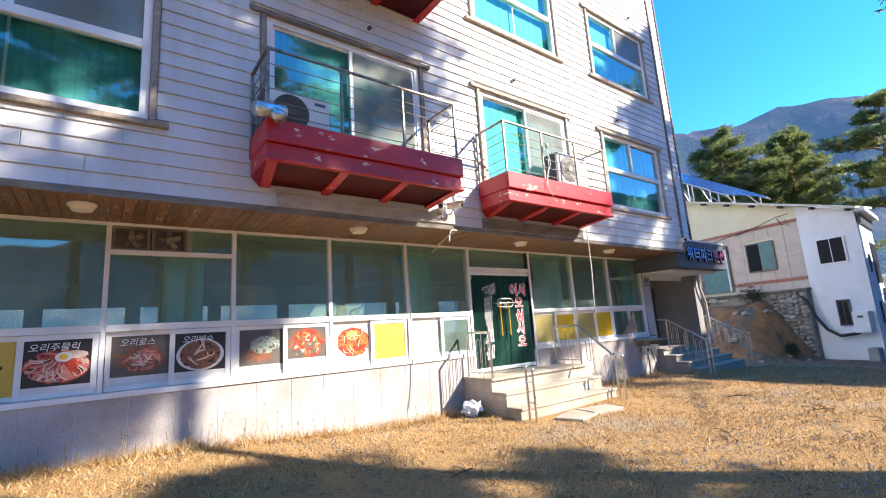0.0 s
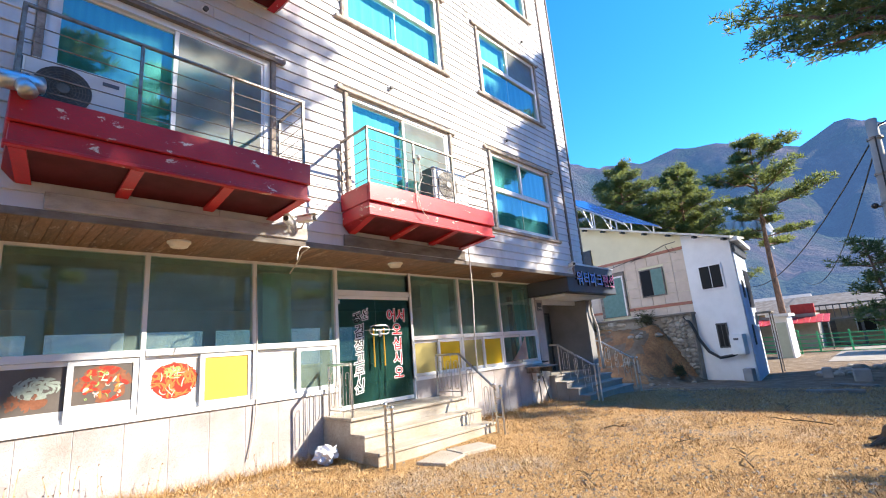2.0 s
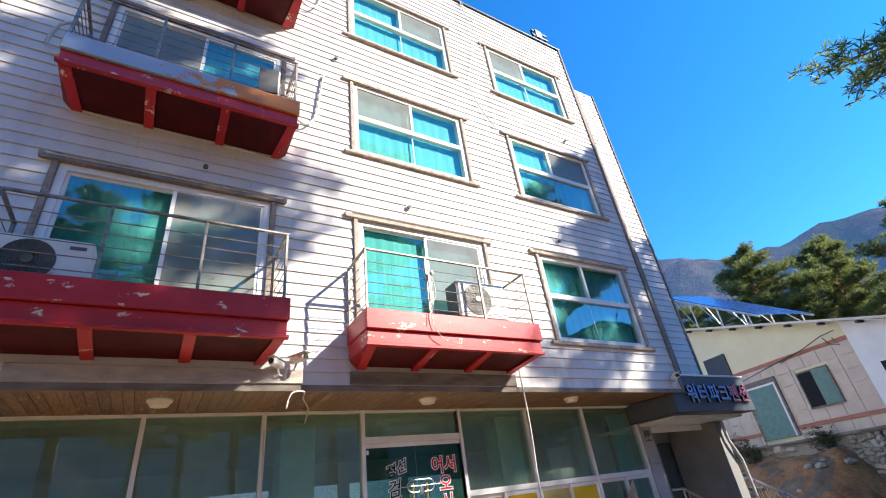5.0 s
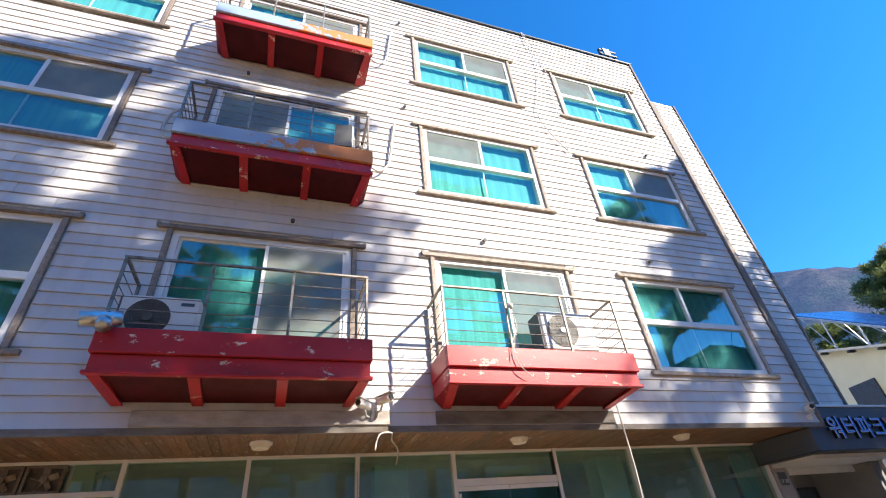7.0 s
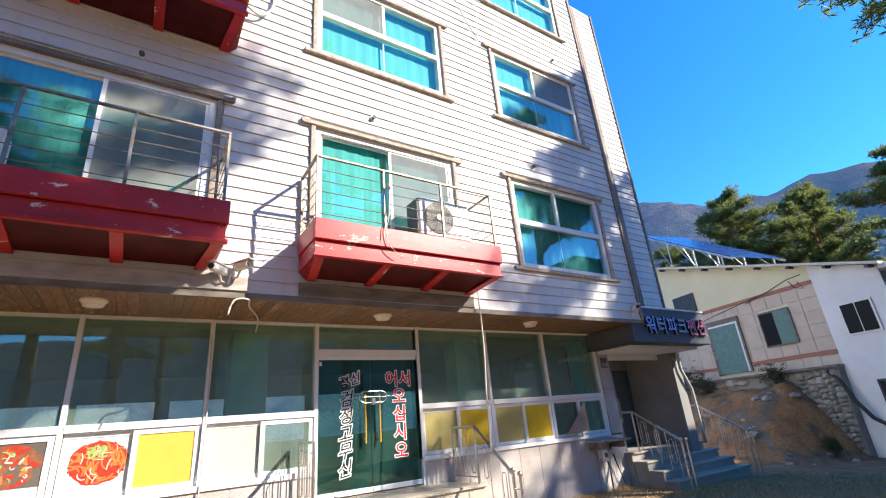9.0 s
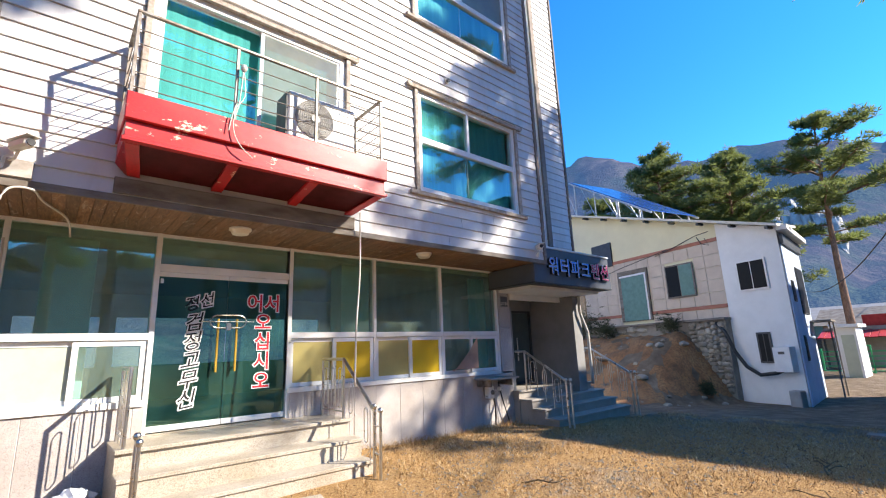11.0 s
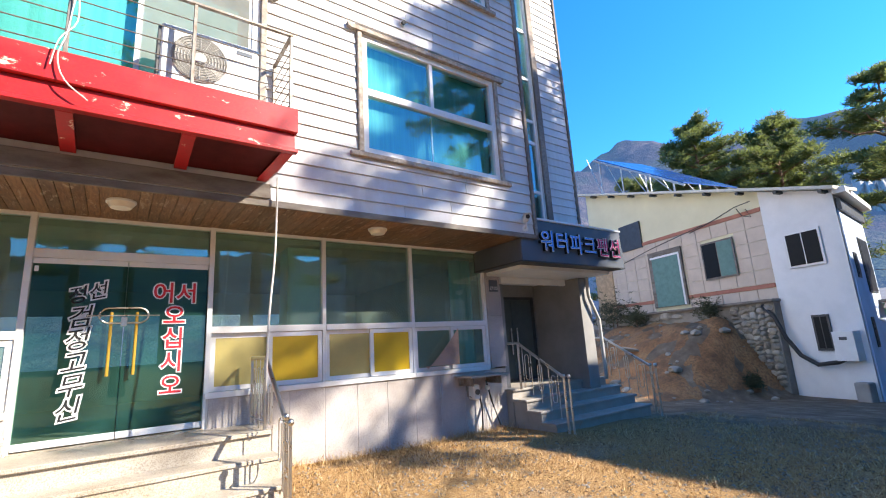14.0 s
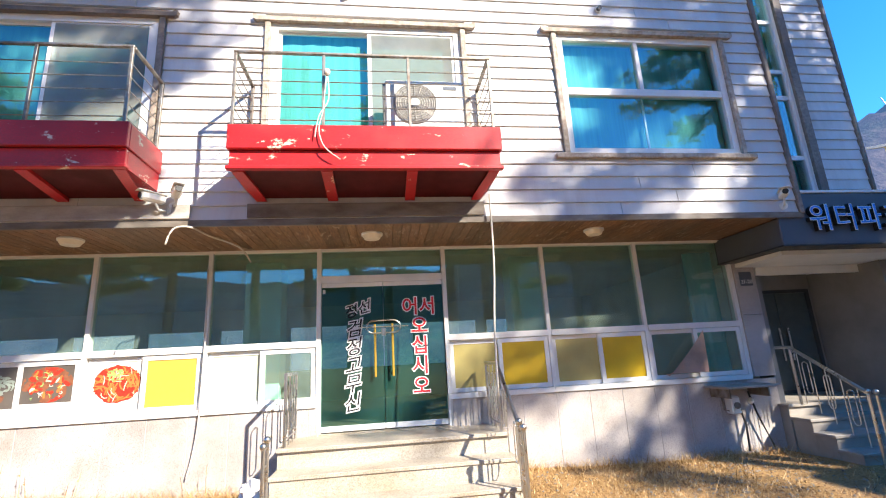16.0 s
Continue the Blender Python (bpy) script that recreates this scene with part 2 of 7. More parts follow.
def mountain_build(t, b):
    v = coords(t, obj=False)
    big, mid, fine = noise_tex(t, v, 0.012, 6, 0.6), noise_tex(t, v, 0.05, 6, 0.7), noise_tex(t, v, 0.35, 4, 0.7)
    wood = ramp(t, mid, [(0.3, (0.018, 0.018, 0.022)), (0.5, (0.060, 0.048, 0.046)), (0.7, (0.13, 0.098, 0.080))])
    pine = ramp(t, fine, [(0.3, (0.018, 0.028, 0.020)), (0.7, (0.06, 0.075, 0.045))])
    link(t, mix(t, ramp(t, big, [(0.47, (0, 0, 0)), (0.60, (1, 1, 1))]), wood, pine), b.inputs["Base Color"])
    b.inputs["Roughness"].default_value = 1.0
    b.inputs["Specular IOR Level"].default_value = 0.0
    # faint blue glow puts the haze of distance into the surface
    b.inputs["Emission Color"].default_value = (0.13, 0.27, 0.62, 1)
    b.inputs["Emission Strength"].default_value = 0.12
    bump(t, b, fine, 1.0, 3.0)


def bark_build(t, b):
    v = coords(t, (3, 3, 0.8), obj=False)
    n, fine = noise_tex(t, v, 5, 6, 0.7, 0.5), noise_tex(t, v, 24, 3)
    link(t, ramp(t, n, [(0.3, (0.07, 0.045, 0.035)), (0.55, (0.25, 0.145, 0.095)), (0.75, (0.36, 0.235, 0.165))]), b.inputs["Base Color"])
    b.inputs["Roughness"].default_value = 0.9
    bump(t, b, n, 0.8, 0.03)


def needle_build(t, b):
    g = t.nodes.new("ShaderNodeNewGeometry")
    big = noise_tex(t, coords(t, obj=False), 0.8, 4)
    c = ramp(t, g.outputs["Random Per Island"], [(0, (0.050, 0.085, 0.038)), (0.5, (0.11, 0.15, 0.055)), (1, (0.20, 0.22, 0.08))])
    link(t, mix(t, ramp(t, big, [(0.5, (0, 0, 0)), (0.75, (0.6,) * 3)]), c, (0.17, 0.17, 0.055)), b.inputs["Base Color"])
    b.inputs["Roughness"].default_value = 0.6
    tl, mx = t.nodes.new("ShaderNodeBsdfTranslucent"), t.nodes.new("ShaderNodeMixShader")
    tl.inputs[0].default_value = (0.22, 0.26, 0.07, 1)
    mx.inputs[0].default_value = 0.48
    link(t, b.outputs[0], mx.inputs[1])
    link(t, tl.outputs[0], mx.inputs[2])
    link(t, mx.outputs[0], t.nodes["Material Output"].inputs[0])


def rubble_build(t, b):
    v = coords(t, obj=False)
    oi = t.nodes.new("ShaderNodeObjectInfo")
    big, fine = noise_tex(t, v, 3, 5), noise_tex(t, v, 30, 4)
    c = ramp(t, oi.outputs["Random"], [(0, (0.26, 0.225, 0.18)), (0.5, (0.38, 0.345, 0.29)), (1, (0.48, 0.44, 0.38))])
    link(t, mix(t, ramp(t, big, [(0.35, (0.65,) * 3), (0.6, (0, 0, 0))]), c, (0.14, 0.12, 0.09)), b.inputs["Base Color"])
    b.inputs["Roughness"].default_value = 0.9
    bump(t, b, fine, 0.6, 0.02)


M = {
    "siding": mat("siding", siding_build),
    "red": mat("red_enamel", peel_build),
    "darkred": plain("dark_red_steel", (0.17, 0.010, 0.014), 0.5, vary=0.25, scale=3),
    "blue_peel": mat("blue_over_orange_paint", peel_blue_build),
    "granite": mat("granite_panel", granite_build),
    "step": mat("step_stone", step_stone_build),
    "bluestone": plain("grey_step_stone", (0.33, 0.30, 0.265), 0.5, vary=0.1, scale=3, grain=120),
    "plank": mat("soffit_planks", plank_build),
    "trimwood": mat("weathered_trim_wood", trim_wood_build),
    "boardgrey": plain("weathered_grey_board", (0.23, 0.205, 0.18), 0.8, vary=0.22, scale=2.5, streak=(1, 1, 3), dirt=(0.10, 0.075, 0.055)),
    "bleached": plain("grimy_white_board", (0.50, 0.47, 0.44), 0.8, vary=0.2, scale=2.5, streak=(1, 1, 3), dirt=(0.26, 0.22, 0.19)),
    "white_pvc": plain("white_window_frame", (0.78, 0.78, 0.77), 0.35, vary=0.05, scale=3, relief=0.03),
    "white_paint": plain("white_wall_paint", (0.80, 0.80, 0.79), 0.7, vary=0.06, scale=1.2, relief=0.2),
    "chrome": plain("stainless_steel", (0.62, 0.60, 0.57), 0.24, 1.0, vary=0.10, scale=8, relief=0.02),
    "brass": plain("brass_bar", (0.72, 0.42, 0.06), 0.3, 0.6, vary=0.06, relief=0.02),
    "steel_dull": plain("dull_steel", (0.33, 0.31, 0.28), 0.45, 0.8, vary=0.2, scale=9, dirt=(0.16, 0.10, 0.06)),
    "black": plain("black_plastic", (0.018, 0.018, 0.02), 0.45, vary=0.1),
    "cable": plain("pale_cable", (0.62, 0.58, 0.52), 0.6, vary=0.1),
    "grey_metal": plain("grey_sign_metal", (0.115, 0.13, 0.155), 0.32, 0.3, vary=0.08, scale=1.5),
    "dark_metal": plain("dark_metal_edge", (0.07, 0.075, 0.08), 0.4, 0.4, vary=0.1),
    "teal": plain("teal_curtain", (0.11, 0.42, 0.42), 0.8, vary=0.10, scale=1.5, streak=(14, 14, 0.3)),
    "entrywall": plain("grey_entrance_stone", (0.235, 0.23, 0.225), 0.6, vary=0.1, scale=2, grain=120),
    "entry": plain("dark_entry_door", (0.07, 0.09, 0.09), 0.3, vary=0.1),
    "litter": plain("brown_leaf_litter", (0.20, 0.11, 0.05), 0.9, vary=0.3, scale=4),
    "glass_pane_dark": plain("dark_window_pane", (0.014, 0.016, 0.018), 0.35, vary=0.05),
    "teal_pale": plain("pale_teal_wall", (0.36, 0.62, 0.55), 0.8, vary=0.04),
    "darkroom": plain("dim_room_wall", (0.46, 0.58, 0.52), 0.9, vary=0.1, scale=0.8),
    "darkfloor": plain("dim_room_floor", (0.30, 0.24, 0.18), 0.6, vary=0.1),
    "glass_up": glass_mat("upper_glass", (0.66, 0.90, 0.90), (0.88, 0.97, 1.0), 0.11, 0.10),
    "glass_low": glass_mat("green_shop_glass", (0.62, 0.90, 0.76), (0.72, 0.95, 0.86), 0.11, 0.05, 0.19, (0.44, 0.60, 0.51)),
    "screen": mat("insect_screen", screen_build),
    # paler copy of the trim wood, with sunlight put into its colour
    "trimpale": plain("sunlit_trim_wood", (0.46, 0.40, 0.34), 0.8, vary=0.2, scale=5, streak=(3, 3, 3), dirt=(0.22, 0.17, 0.13), relief=0.3),
    "mustard": plain("faded_mustard_film", (0.60, 0.40, 0.06), 0.35, vary=0.04, scale=3),
    "food_pink": plain("printed_pink_meat", (0.62, 0.22, 0.18), 0.35, vary=0.2, scale=20),
    "food_pale": plain("printed_pale_fat", (0.74, 0.56, 0.46), 0.35, vary=0.12, scale=20),
    "food_red": plain("printed_red_sauce", (0.48, 0.04, 0.02), 0.3, vary=0.25, scale=20),
    "food_orange": plain("printed_orange_strands", (0.66, 0.20, 0.05), 0.3, vary=0.2, scale=20),
    "food_brown": plain("printed_brown_meat", (0.26, 0.10, 0.05), 0.35, vary=0.25, scale=20),
    "food_green": plain("printed_green_onion", (0.30, 0.46, 0.14), 0.35, vary=0.2, scale=20),
    "food_yolk": plain("printed_egg_yolk", (0.74, 0.45, 0.05), 0.35, vary=0.05),
    "food_faded": plain("printed_faded_leaf", (0.34, 0.40, 0.34), 0.4, vary=0.2, scale=20),
    "fanring": plain("grey_fan_guard", (0.44, 0.43, 0.40), 0.5, vary=0.1),
    "fandark": plain("dark_fan_guard", (0.15, 0.15, 0.13), 0.6, vary=0.15),
    "stump": plain("weathered_stump_wood", (0.11, 0.085, 0.06), 0.95, vary=0.35, scale=9, relief=0.6, streak=(1, 1, 0.3)),
    "drygreen": plain("dull_brown_twig", (0.16, 0.11, 0.06), 0.9, vary=0.3, scale=5),
    "glass_dark": glass_mat("dark_pane", (0.26, 0.46, 0.40), (0.6, 0.9, 0.8), 0.03, 0.08, 0.10, (0.10, 0.34, 0.28)),
    "yellow": plain("yellow_film", (0.62, 0.41, 0.018), 0.3, vary=0.04, scale=3),
    "ochre": plain("faded_yellow_film", (0.48, 0.40, 0.14), 0.35, vary=0.06, scale=3),
    "cream_film": plain("faded_cream_film", (0.46, 0.50, 0.40), 0.5, vary=0.06, scale=3),
    "poster_black": plain("printed_black", (0.02, 0.018, 0.018), 0.35, vary=0.05),
    "poster_brown": plain("faded_printed_brown", (0.12, 0.10, 0.085), 0.4, vary=0.15, scale=3),
    "poster_white": plain("printed_white", (0.66, 0.65, 0.62), 0.35, vary=0.03),
    "letter_white": plain("white_lettering", (0.82, 0.82, 0.82), 0.5, vary=0.03),
    "letter_red": plain("red_lettering", (0.70, 0.025, 0.04), 0.45, vary=0.04),
    "letter_blue": plain("blue_sign_letter", (0.05, 0.30, 0.85), 0.3, vary=0.05),
    "letter_pink": plain("magenta_sign_letter", (0.62, 0.03, 0.16), 0.3, vary=0.05),
    "letter_black": plain("black_lettering", (0.012, 0.012, 0.014), 0.5, vary=0.03),
    "ground": mat("dry_lawn_and_gravel", ground_build),
    "earth": mat("bare_orange_earth", earth_build),
    "mountain": mat("hazy_wooded_mountain", mountain_build),
    "bark": mat("pine_bark", bark_build),
    "needle": mat("pine_needles", needle_build),
    "rubble": mat("field_stone", rubble_build),
    "grout": plain("pale_grout", (0.62, 0.59, 0.55), 0.9, vary=0.1, scale=4),
    "mortar": plain("stone_wall_mortar", (0.30, 0.27, 0.23), 0.95, vary=0.2, scale=2),
    "cream": plain("cream_sheet_wall", (0.70, 0.66, 0.45), 0.6, vary=0.05, scale=0.8),
    "tile": plain("beige_wall_tile", (0.60, 0.50, 0.40), 0.5, vary=0.07, scale=2.5),
    "terracotta": plain("terracotta_band", (0.42, 0.17, 0.11), 0.6, vary=0.1),
    "brick_face": plain("tan_stone_cladding", (0.52, 0.36, 0.21), 0.8, vary=0.2, scale=6),
    "bluewall": plain("pale_blue_wall_paint", (0.52, 0.62, 0.78), 0.7, vary=0.08, scale=1.2),
    "steel_roof": plain("cream_roof_edge", (0.62, 0.60, 0.52), 0.5, vary=0.1),
    "darkgreen": plain("green_door_sheet", (0.13, 0.25, 0.22), 0.5, vary=0.12),
    "solar": plain("blue_solar_cells", (0.012, 0.05, 0.20), 0.15, vary=0.1),
    "galv": plain("galvanised_steel", (0.55, 0.56, 0.57), 0.4, 0.7, vary=0.1),
    "concrete": plain("pole_concrete", (0.36, 0.345, 0.32), 0.85, vary=0.12, scale=2, relief=0.3),
    "blackwall": plain("dark_sheet_cladding", (0.045, 0.055, 0.06), 0.3, vary=0.15, scale=0.7),
    "redroof": plain("red_roof_sheet", (0.50, 0.03, 0.03), 0.5, vary=0.12),
    "green_fence": plain("green_fence_paint", (0.05, 0.42, 0.17), 0.5, vary=0.1),
    "bluetarp": plain("blue_tarpaulin", (0.04, 0.25, 0.60), 0.6, vary=0.1),
    "tan": plain("tan_house_wall", (0.46, 0.36, 0.24), 0.8, vary=0.1),
    "dry": mat("dry_grass_blade", straw_build),
    "shrub": plain("dull_shrub_leaf", (0.085, 0.09, 0.045), 0.9, vary=0.3, scale=3),
    "paper": plain("crumpled_paper", (0.66, 0.68, 0.74), 0.7, vary=0.1),
    "peach_film": plain("peeling_pink_film", (0.66, 0.46, 0.36), 0.5, vary=0.15, scale=4),
    "ac": plain("air_conditioner_white", (0.76, 0.75, 0.71), 0.45, vary=0.05, scale=4),
    "fanback": plain("fan_shroud_grey", (0.30, 0.29, 0.27), 0.6, vary=0.15, scale=9),
    "acdark": plain("fan_grille_dark", (0.10, 0.10, 0.10), 0.6, vary=0.1),
    "lampglass": plain("opal_lamp_glass", (0.78, 0.72, 0.62), 0.3, vary=0.05),
    "silver_duct": plain("foil_duct", (0.60, 0.66, 0.70), 0.25, 0.9, vary=0.1),
    "cliff": plain("pale_cliff_rock", (0.50, 0.48, 0.45), 0.95, vary=0.25, scale=0.12, grain=1.5, relief=0.9),
}

M["glass_pane_dark"].node_tree.nodes["Principled BSDF"].inputs["Specular IOR Level"].default_value = 0.12

# ---- shaping ----
def mesh_of(name, verts, faces, material):
    me = bpy.data.meshes.new(name)
    me.from_pydata([tuple(v) for v in verts], [], faces)
    me.materials.append(M[material])
    return me


def part(name, bm, material, parent=None, label="", smooth=False):
    me = bpy.data.meshes.new(name)
    bm.to_mesh(me)
    bm.free()
    me.materials.append(M[material])
    if smooth:
        me.polygons.foreach_set("use_smooth", [True] * len(me.polygons))
    ob = new(name, me)
    if parent is not None:
        ob.parent = parent
    return tagged(ob, label)


def thing(name, label, category, group="", kind="", at=None):
    ob = tagged(new(name), label, category, group, kind)
    if at is not None:
        ob.matrix_basis = at
    return ob


def box_into(bm, x0, x1, y0, y1, z0, z1, bevel=0.0, m=None):
    r = bmesh.ops.create_cube(bm, size=1.0)
    vs = r["verts"]
    bmesh.ops.scale(bm, vec=(x1 - x0, y1 - y0, z1 - z0), verts=vs)
    bmesh.ops.translate(bm, vec=((x0 + x1) / 2, (y0 + y1) / 2, (z0 + z1) / 2), verts=vs)
    if bevel:
        es = list({e for v in vs for e in v.link_edges})
        nb = bmesh.ops.bevel(bm, geom=es, offset=bevel, segments=1, affect="EDGES")
        vs = list({v for f in nb["faces"] for v in f.verts} | {v for v in vs if v.is_valid})
    if m is not None:
        bmesh.ops.transform(bm, matrix=m, verts=vs)
    return bm


def box(x0, x1, y0, y1, z0, z1, bevel=0.0):
    return box_into(bmesh.new(), x0, x1, y0, y1, z0, z1, bevel)


def tube(pts, r, seg=8, r2=None, closed=False):
    """A round bar through points."""
    bm = bmesh.new()
    pts = [Vector(p) for p in pts]
    rings = []
    n = len(pts)
    for i, p in enumerate(pts):
        if closed:
            d = pts[(i + 1) % n] - pts[i - 1]
        else:
            d = pts[min(i + 1, n - 1)] - pts[max(i - 1, 0)]
        d.normalize()
        side = d.cross(Vector((0, 0, 1))) if abs(d.z) < 0.95 else d.cross(Vector((0, 1, 0)))
        side.normalize()
        up = side.cross(d)
        rr = r if r2 is None else r + (r2 - r) * i / max(1, n - 1)
        rings.append([bm.verts.new(p + rr * (math.cos(a) * side + math.sin(a) * up)) for a in [2 * math.pi * k / seg for k in range(seg)]])
    last = n if closed else n - 1
    for i in range(last):
        a, b = rings[i], rings[(i + 1) % n]
        for k in range(seg):
            bm.faces.new((a[k], a[(k + 1) % seg], b[(k + 1) % seg], b[k]))
    if not closed:
        bm.faces.new(rings[0][::-1])
        bm.faces.new(rings[-1])
    return bm


def eased(pts, k=4):
    """The points with rounded bends between them."""
    p = [Vector(q) for q in pts]
    out = []
    for i in range(len(p) - 1):
        a, b, c, d = p[max(i - 1, 0)], p[i], p[i + 1], p[min(i + 2, len(p) - 1)]
        for j in range(k):
            t = j / k
            out.append(0.5 * ((2 * b) + (c - a) * t + (2 * a - 5 * b + 4 * c - d) * t * t + (3 * b - a - 3 * c + d) * t ** 3))
    return out + [p[-1]]


def disc(center, r, depth, axis="y", seg=20, r2=None):
    bm = bmesh.new()
    bmesh.ops.create_cone(bm, cap_ends=True, segments=seg, radius1=r, radius2=r if r2 is None else r2, depth=depth)
    rot = {"z": Matrix(), "y": Matrix.Rotation(radians(90), 4, "X"), "x": Matrix.Rotation(radians(90), 4, "Y")}[axis]
    bmesh.ops.transform(bm, matrix=Matrix.Translation(center) @ rot, verts=bm.verts)
    return bm


def ball(center, r, squash=1.0, seg=12):
    bm = bmesh.new()
    bmesh.ops.create_uvsphere(bm, u_segments=seg, v_segments=max(6, seg // 2), radius=r)
    bmesh.ops.transform(bm, matrix=Matrix.Translation(center) @ Matrix.Diagonal((1, 1, squash, 1)), verts=bm.verts)
    return bm


def words(name, text, size, material, m, parent, depth=0.004, label="", grow=0.0, narrow=1.0, shear=0.0):
    """Solid lettering in the built-in font, standing in the plane of m."""
    cu = bpy.data.curves.new(name, "FONT")
    cu.body, cu.size, cu.extrude, cu.offset = text, size, depth, grow
    cu.align_x, cu.align_y, cu.resolution_u, cu.shear = "CENTER", "CENTER", 3, shear
    tmp = bpy.data.objects.new(name, cu)
    scene.collection.objects.link(tmp)
    dg = bpy.context.evaluated_depsgraph_get()
    me = bpy.data.meshes.new_from_object(tmp.evaluated_get(dg))
    bpy.data.objects.remove(tmp)
    me.materials.clear()
    me.materials.append(M[material])
    me.transform(m @ Matrix.Diagonal((narrow, 1, 1, 1)))
    ob = new(name, me)
    ob.parent = parent
    return tagged(ob, label)


def facing(x, y, z, tilt=0):
    """A pose whose text reads from the front (looking along +y)."""
    return pose(x, y, z, 90, 0, 0) @ pose(0, 0, 0, 0, 0, tilt)


def slab_with_holes(x0, x1, y0, y1, z0, z1, holes):
    """A thick wall along x, with rectangular holes (x0, x1, z0, z1) through it."""
    bm = bmesh.new()
    xs = sorted({x0, x1, *[h[0] for h in holes], *[h[1] for h in holes]})
    for a, b in zip(xs, xs[1:]):
        cut = sorted((h[2], h[3]) for h in holes if h[0] <= a + 1e-6 and h[1] >= b - 1e-6)
        z = z0
        for lo, hi in cut + [(z1, z1)]:
            if lo > z + 1e-6:
                box_into(bm, a, b, y0, y1, z, lo)
            z = max(z, hi)
    bmesh.ops.remove_doubles(bm, verts=bm.verts, dist=1e-5)
    return bm

# ---- ground ----
YU, YG = 5.71, 6.93            # front of the upper storeys, plane of the shop glass
TOP, EAVE, END, LEFT, BACK = 13.9, 3.20, 12.40, -7.0, 15.0
HOUSE = pose(23.0, 5.9, 0, 0, 0, -15)     # its x: into the house, its y: along the front, away from the yard
HINV = HOUSE.inverted()


def smooth(a, b, v):
    k = min(1.0, max(0.0, (v - a) / (b - a)))
    return k * k * (3 - 2 * k)


def ground_z(x, y):
    z = 0.28 * (1 - smooth(-0.5, 4.5, x)) * smooth(3.5, 6.5, y) + 0.06 * smooth(4.0, 6.5, y) * (1 - smooth(8, 11, x))
    z -= 0.55 * smooth(13, 23, x)
    h = HINV @ Vector((x, y, 0))
    mound = smooth(-0.1, 1.7, h.y) * (1 - smooth(9, 12, h.y)) * smooth(-5.2, -0.4, h.x) * (1 - smooth(2, 5, h.x))
    z += 2.3 * mound * smooth(15.3, 17.5, x)
    z += 0.03 * noise.noise(Vector((x * 0.7, y * 0.7, 0))) + 0.012 * noise.noise(Vector((x * 3.1, y * 3.1, 2)))
    return z


def ground():
    def axis(lo, hi, step):
        near = list(np.arange(lo, hi, step))
        a, b, out, s = lo, hi, [], step
        pre = []
        while b < 4000:
            s *= 1.35
            b += s
            a -= s
            out.append(b)
            pre.append(a)
        return pre[::-1] + near + out
    xs, ys = axis(-4, 28, 0.3), axis(-4, 14, 0.3)
    verts = [(x, y, ground_z(x, y) if -60 < x < 90 and -60 < y < 60 else -0.5) for x in xs for y in ys]
    n = len(ys)
    faces = [(i * n + j, (i + 1) * n + j, (i + 1) * n + j + 1, i * n + j + 1) for i in range(len(xs) - 1) for j in range(n - 1)]
    me = mesh_of("ground", verts, faces, "ground")
    me.polygons.foreach_set("use_smooth", [True] * len(me.polygons))
    tagged(new("ground", me), "dry straw lawn and gravel yard of packed earth", "ground", kind="structure")


ground()

# ---- the guest house: walls ----
COLS = {"a": (-2.23, 0.45), "b": (1.49, 4.18), "c": (5.28, 7.97), "d": (9.09, 11.80)}
ROWS_Z = [(3.93, 5.99), (7.19, 9.20), (10.43, 12.43)]
openings = []
for key, (x0, x1) in COLS.items():
    for k, (z0, z1) in enumerate(ROWS_Z):
        balcony = key == "b" or (key == "c" and k == 0)
        openings.append((key, k, x0 + 0.14, x1 - 0.14, z0 + 0.02 if balcony else z0 + 0.13, z1 - 0.13, balcony))
holes = [(o[2], o[3], o[4], o[5]) for o in openings]

TW0 = 6.55
upper = part("wall_front_upper", slab_with_holes(LEFT, END, YU + 0.02, YU + 0.25, EAVE, TOP, holes), "white_paint")
tagged(upper, "white lap-sided front wall of a four-storey guest house", "wall", kind="structure")
tagged(part("wall_side", box(LEFT, LEFT + 0.25, YU + 0.26, BACK, 0, TOP), "white_paint"), "white end wall of the guest house", "wall", kind="structure")
tagged(part("wall_back", slab_with_holes(LEFT + 0.26, 14.7, BACK, BACK + 0.25, 0, TOP, [(-6.0, 12.0, 1.0, 2.9)]), "white_paint"), "white rear wall of the guest house", "wall", kind="structure")
tagged(part("wall_east", box(14.5, 14.7, 6.82, BACK - 0.01, -0.3, TOP - 0.2), "white_paint"), "white east end wall of the guest house", "wall", kind="structure")
tagged(part("roof", box(LEFT, END, YU + 0.27, BACK + 0.25, TOP - 0.18, TOP - 0.02), "concrete"), "flat concrete roof", "roof", kind="structure")
tagged(part("roof_trim", box(LEFT, END + 0.02, YU - 0.06, YU + 0.3, TOP, TOP + 0.05), "dark_metal"), "dark metal parapet cap", "trim", kind="structure")
tagged(part("roof_tower", box(END + 0.002, 14.7, TW0 + 0.26, BACK + 0.25, TOP - 0.18, TOP - 0.02), "concrete"), "flat concrete roof of the stair tower", "roof", kind="structure")
tagged(part("upper_floor", box(LEFT + 0.26, END - 0.26, YU + 0.27, BACK - 0.01, EAVE + 0.03, EAVE + 0.2), "concrete"), "concrete slab over the shop", "floor", kind="structure")
tagged(part("wall_room_back", box(LEFT + 0.26, END, YU + 0.7, YU + 0.75, EAVE + 0.2, TOP - 0.2), "darkroom"), "dim wall behind the upper windows", "wall", kind="structure")
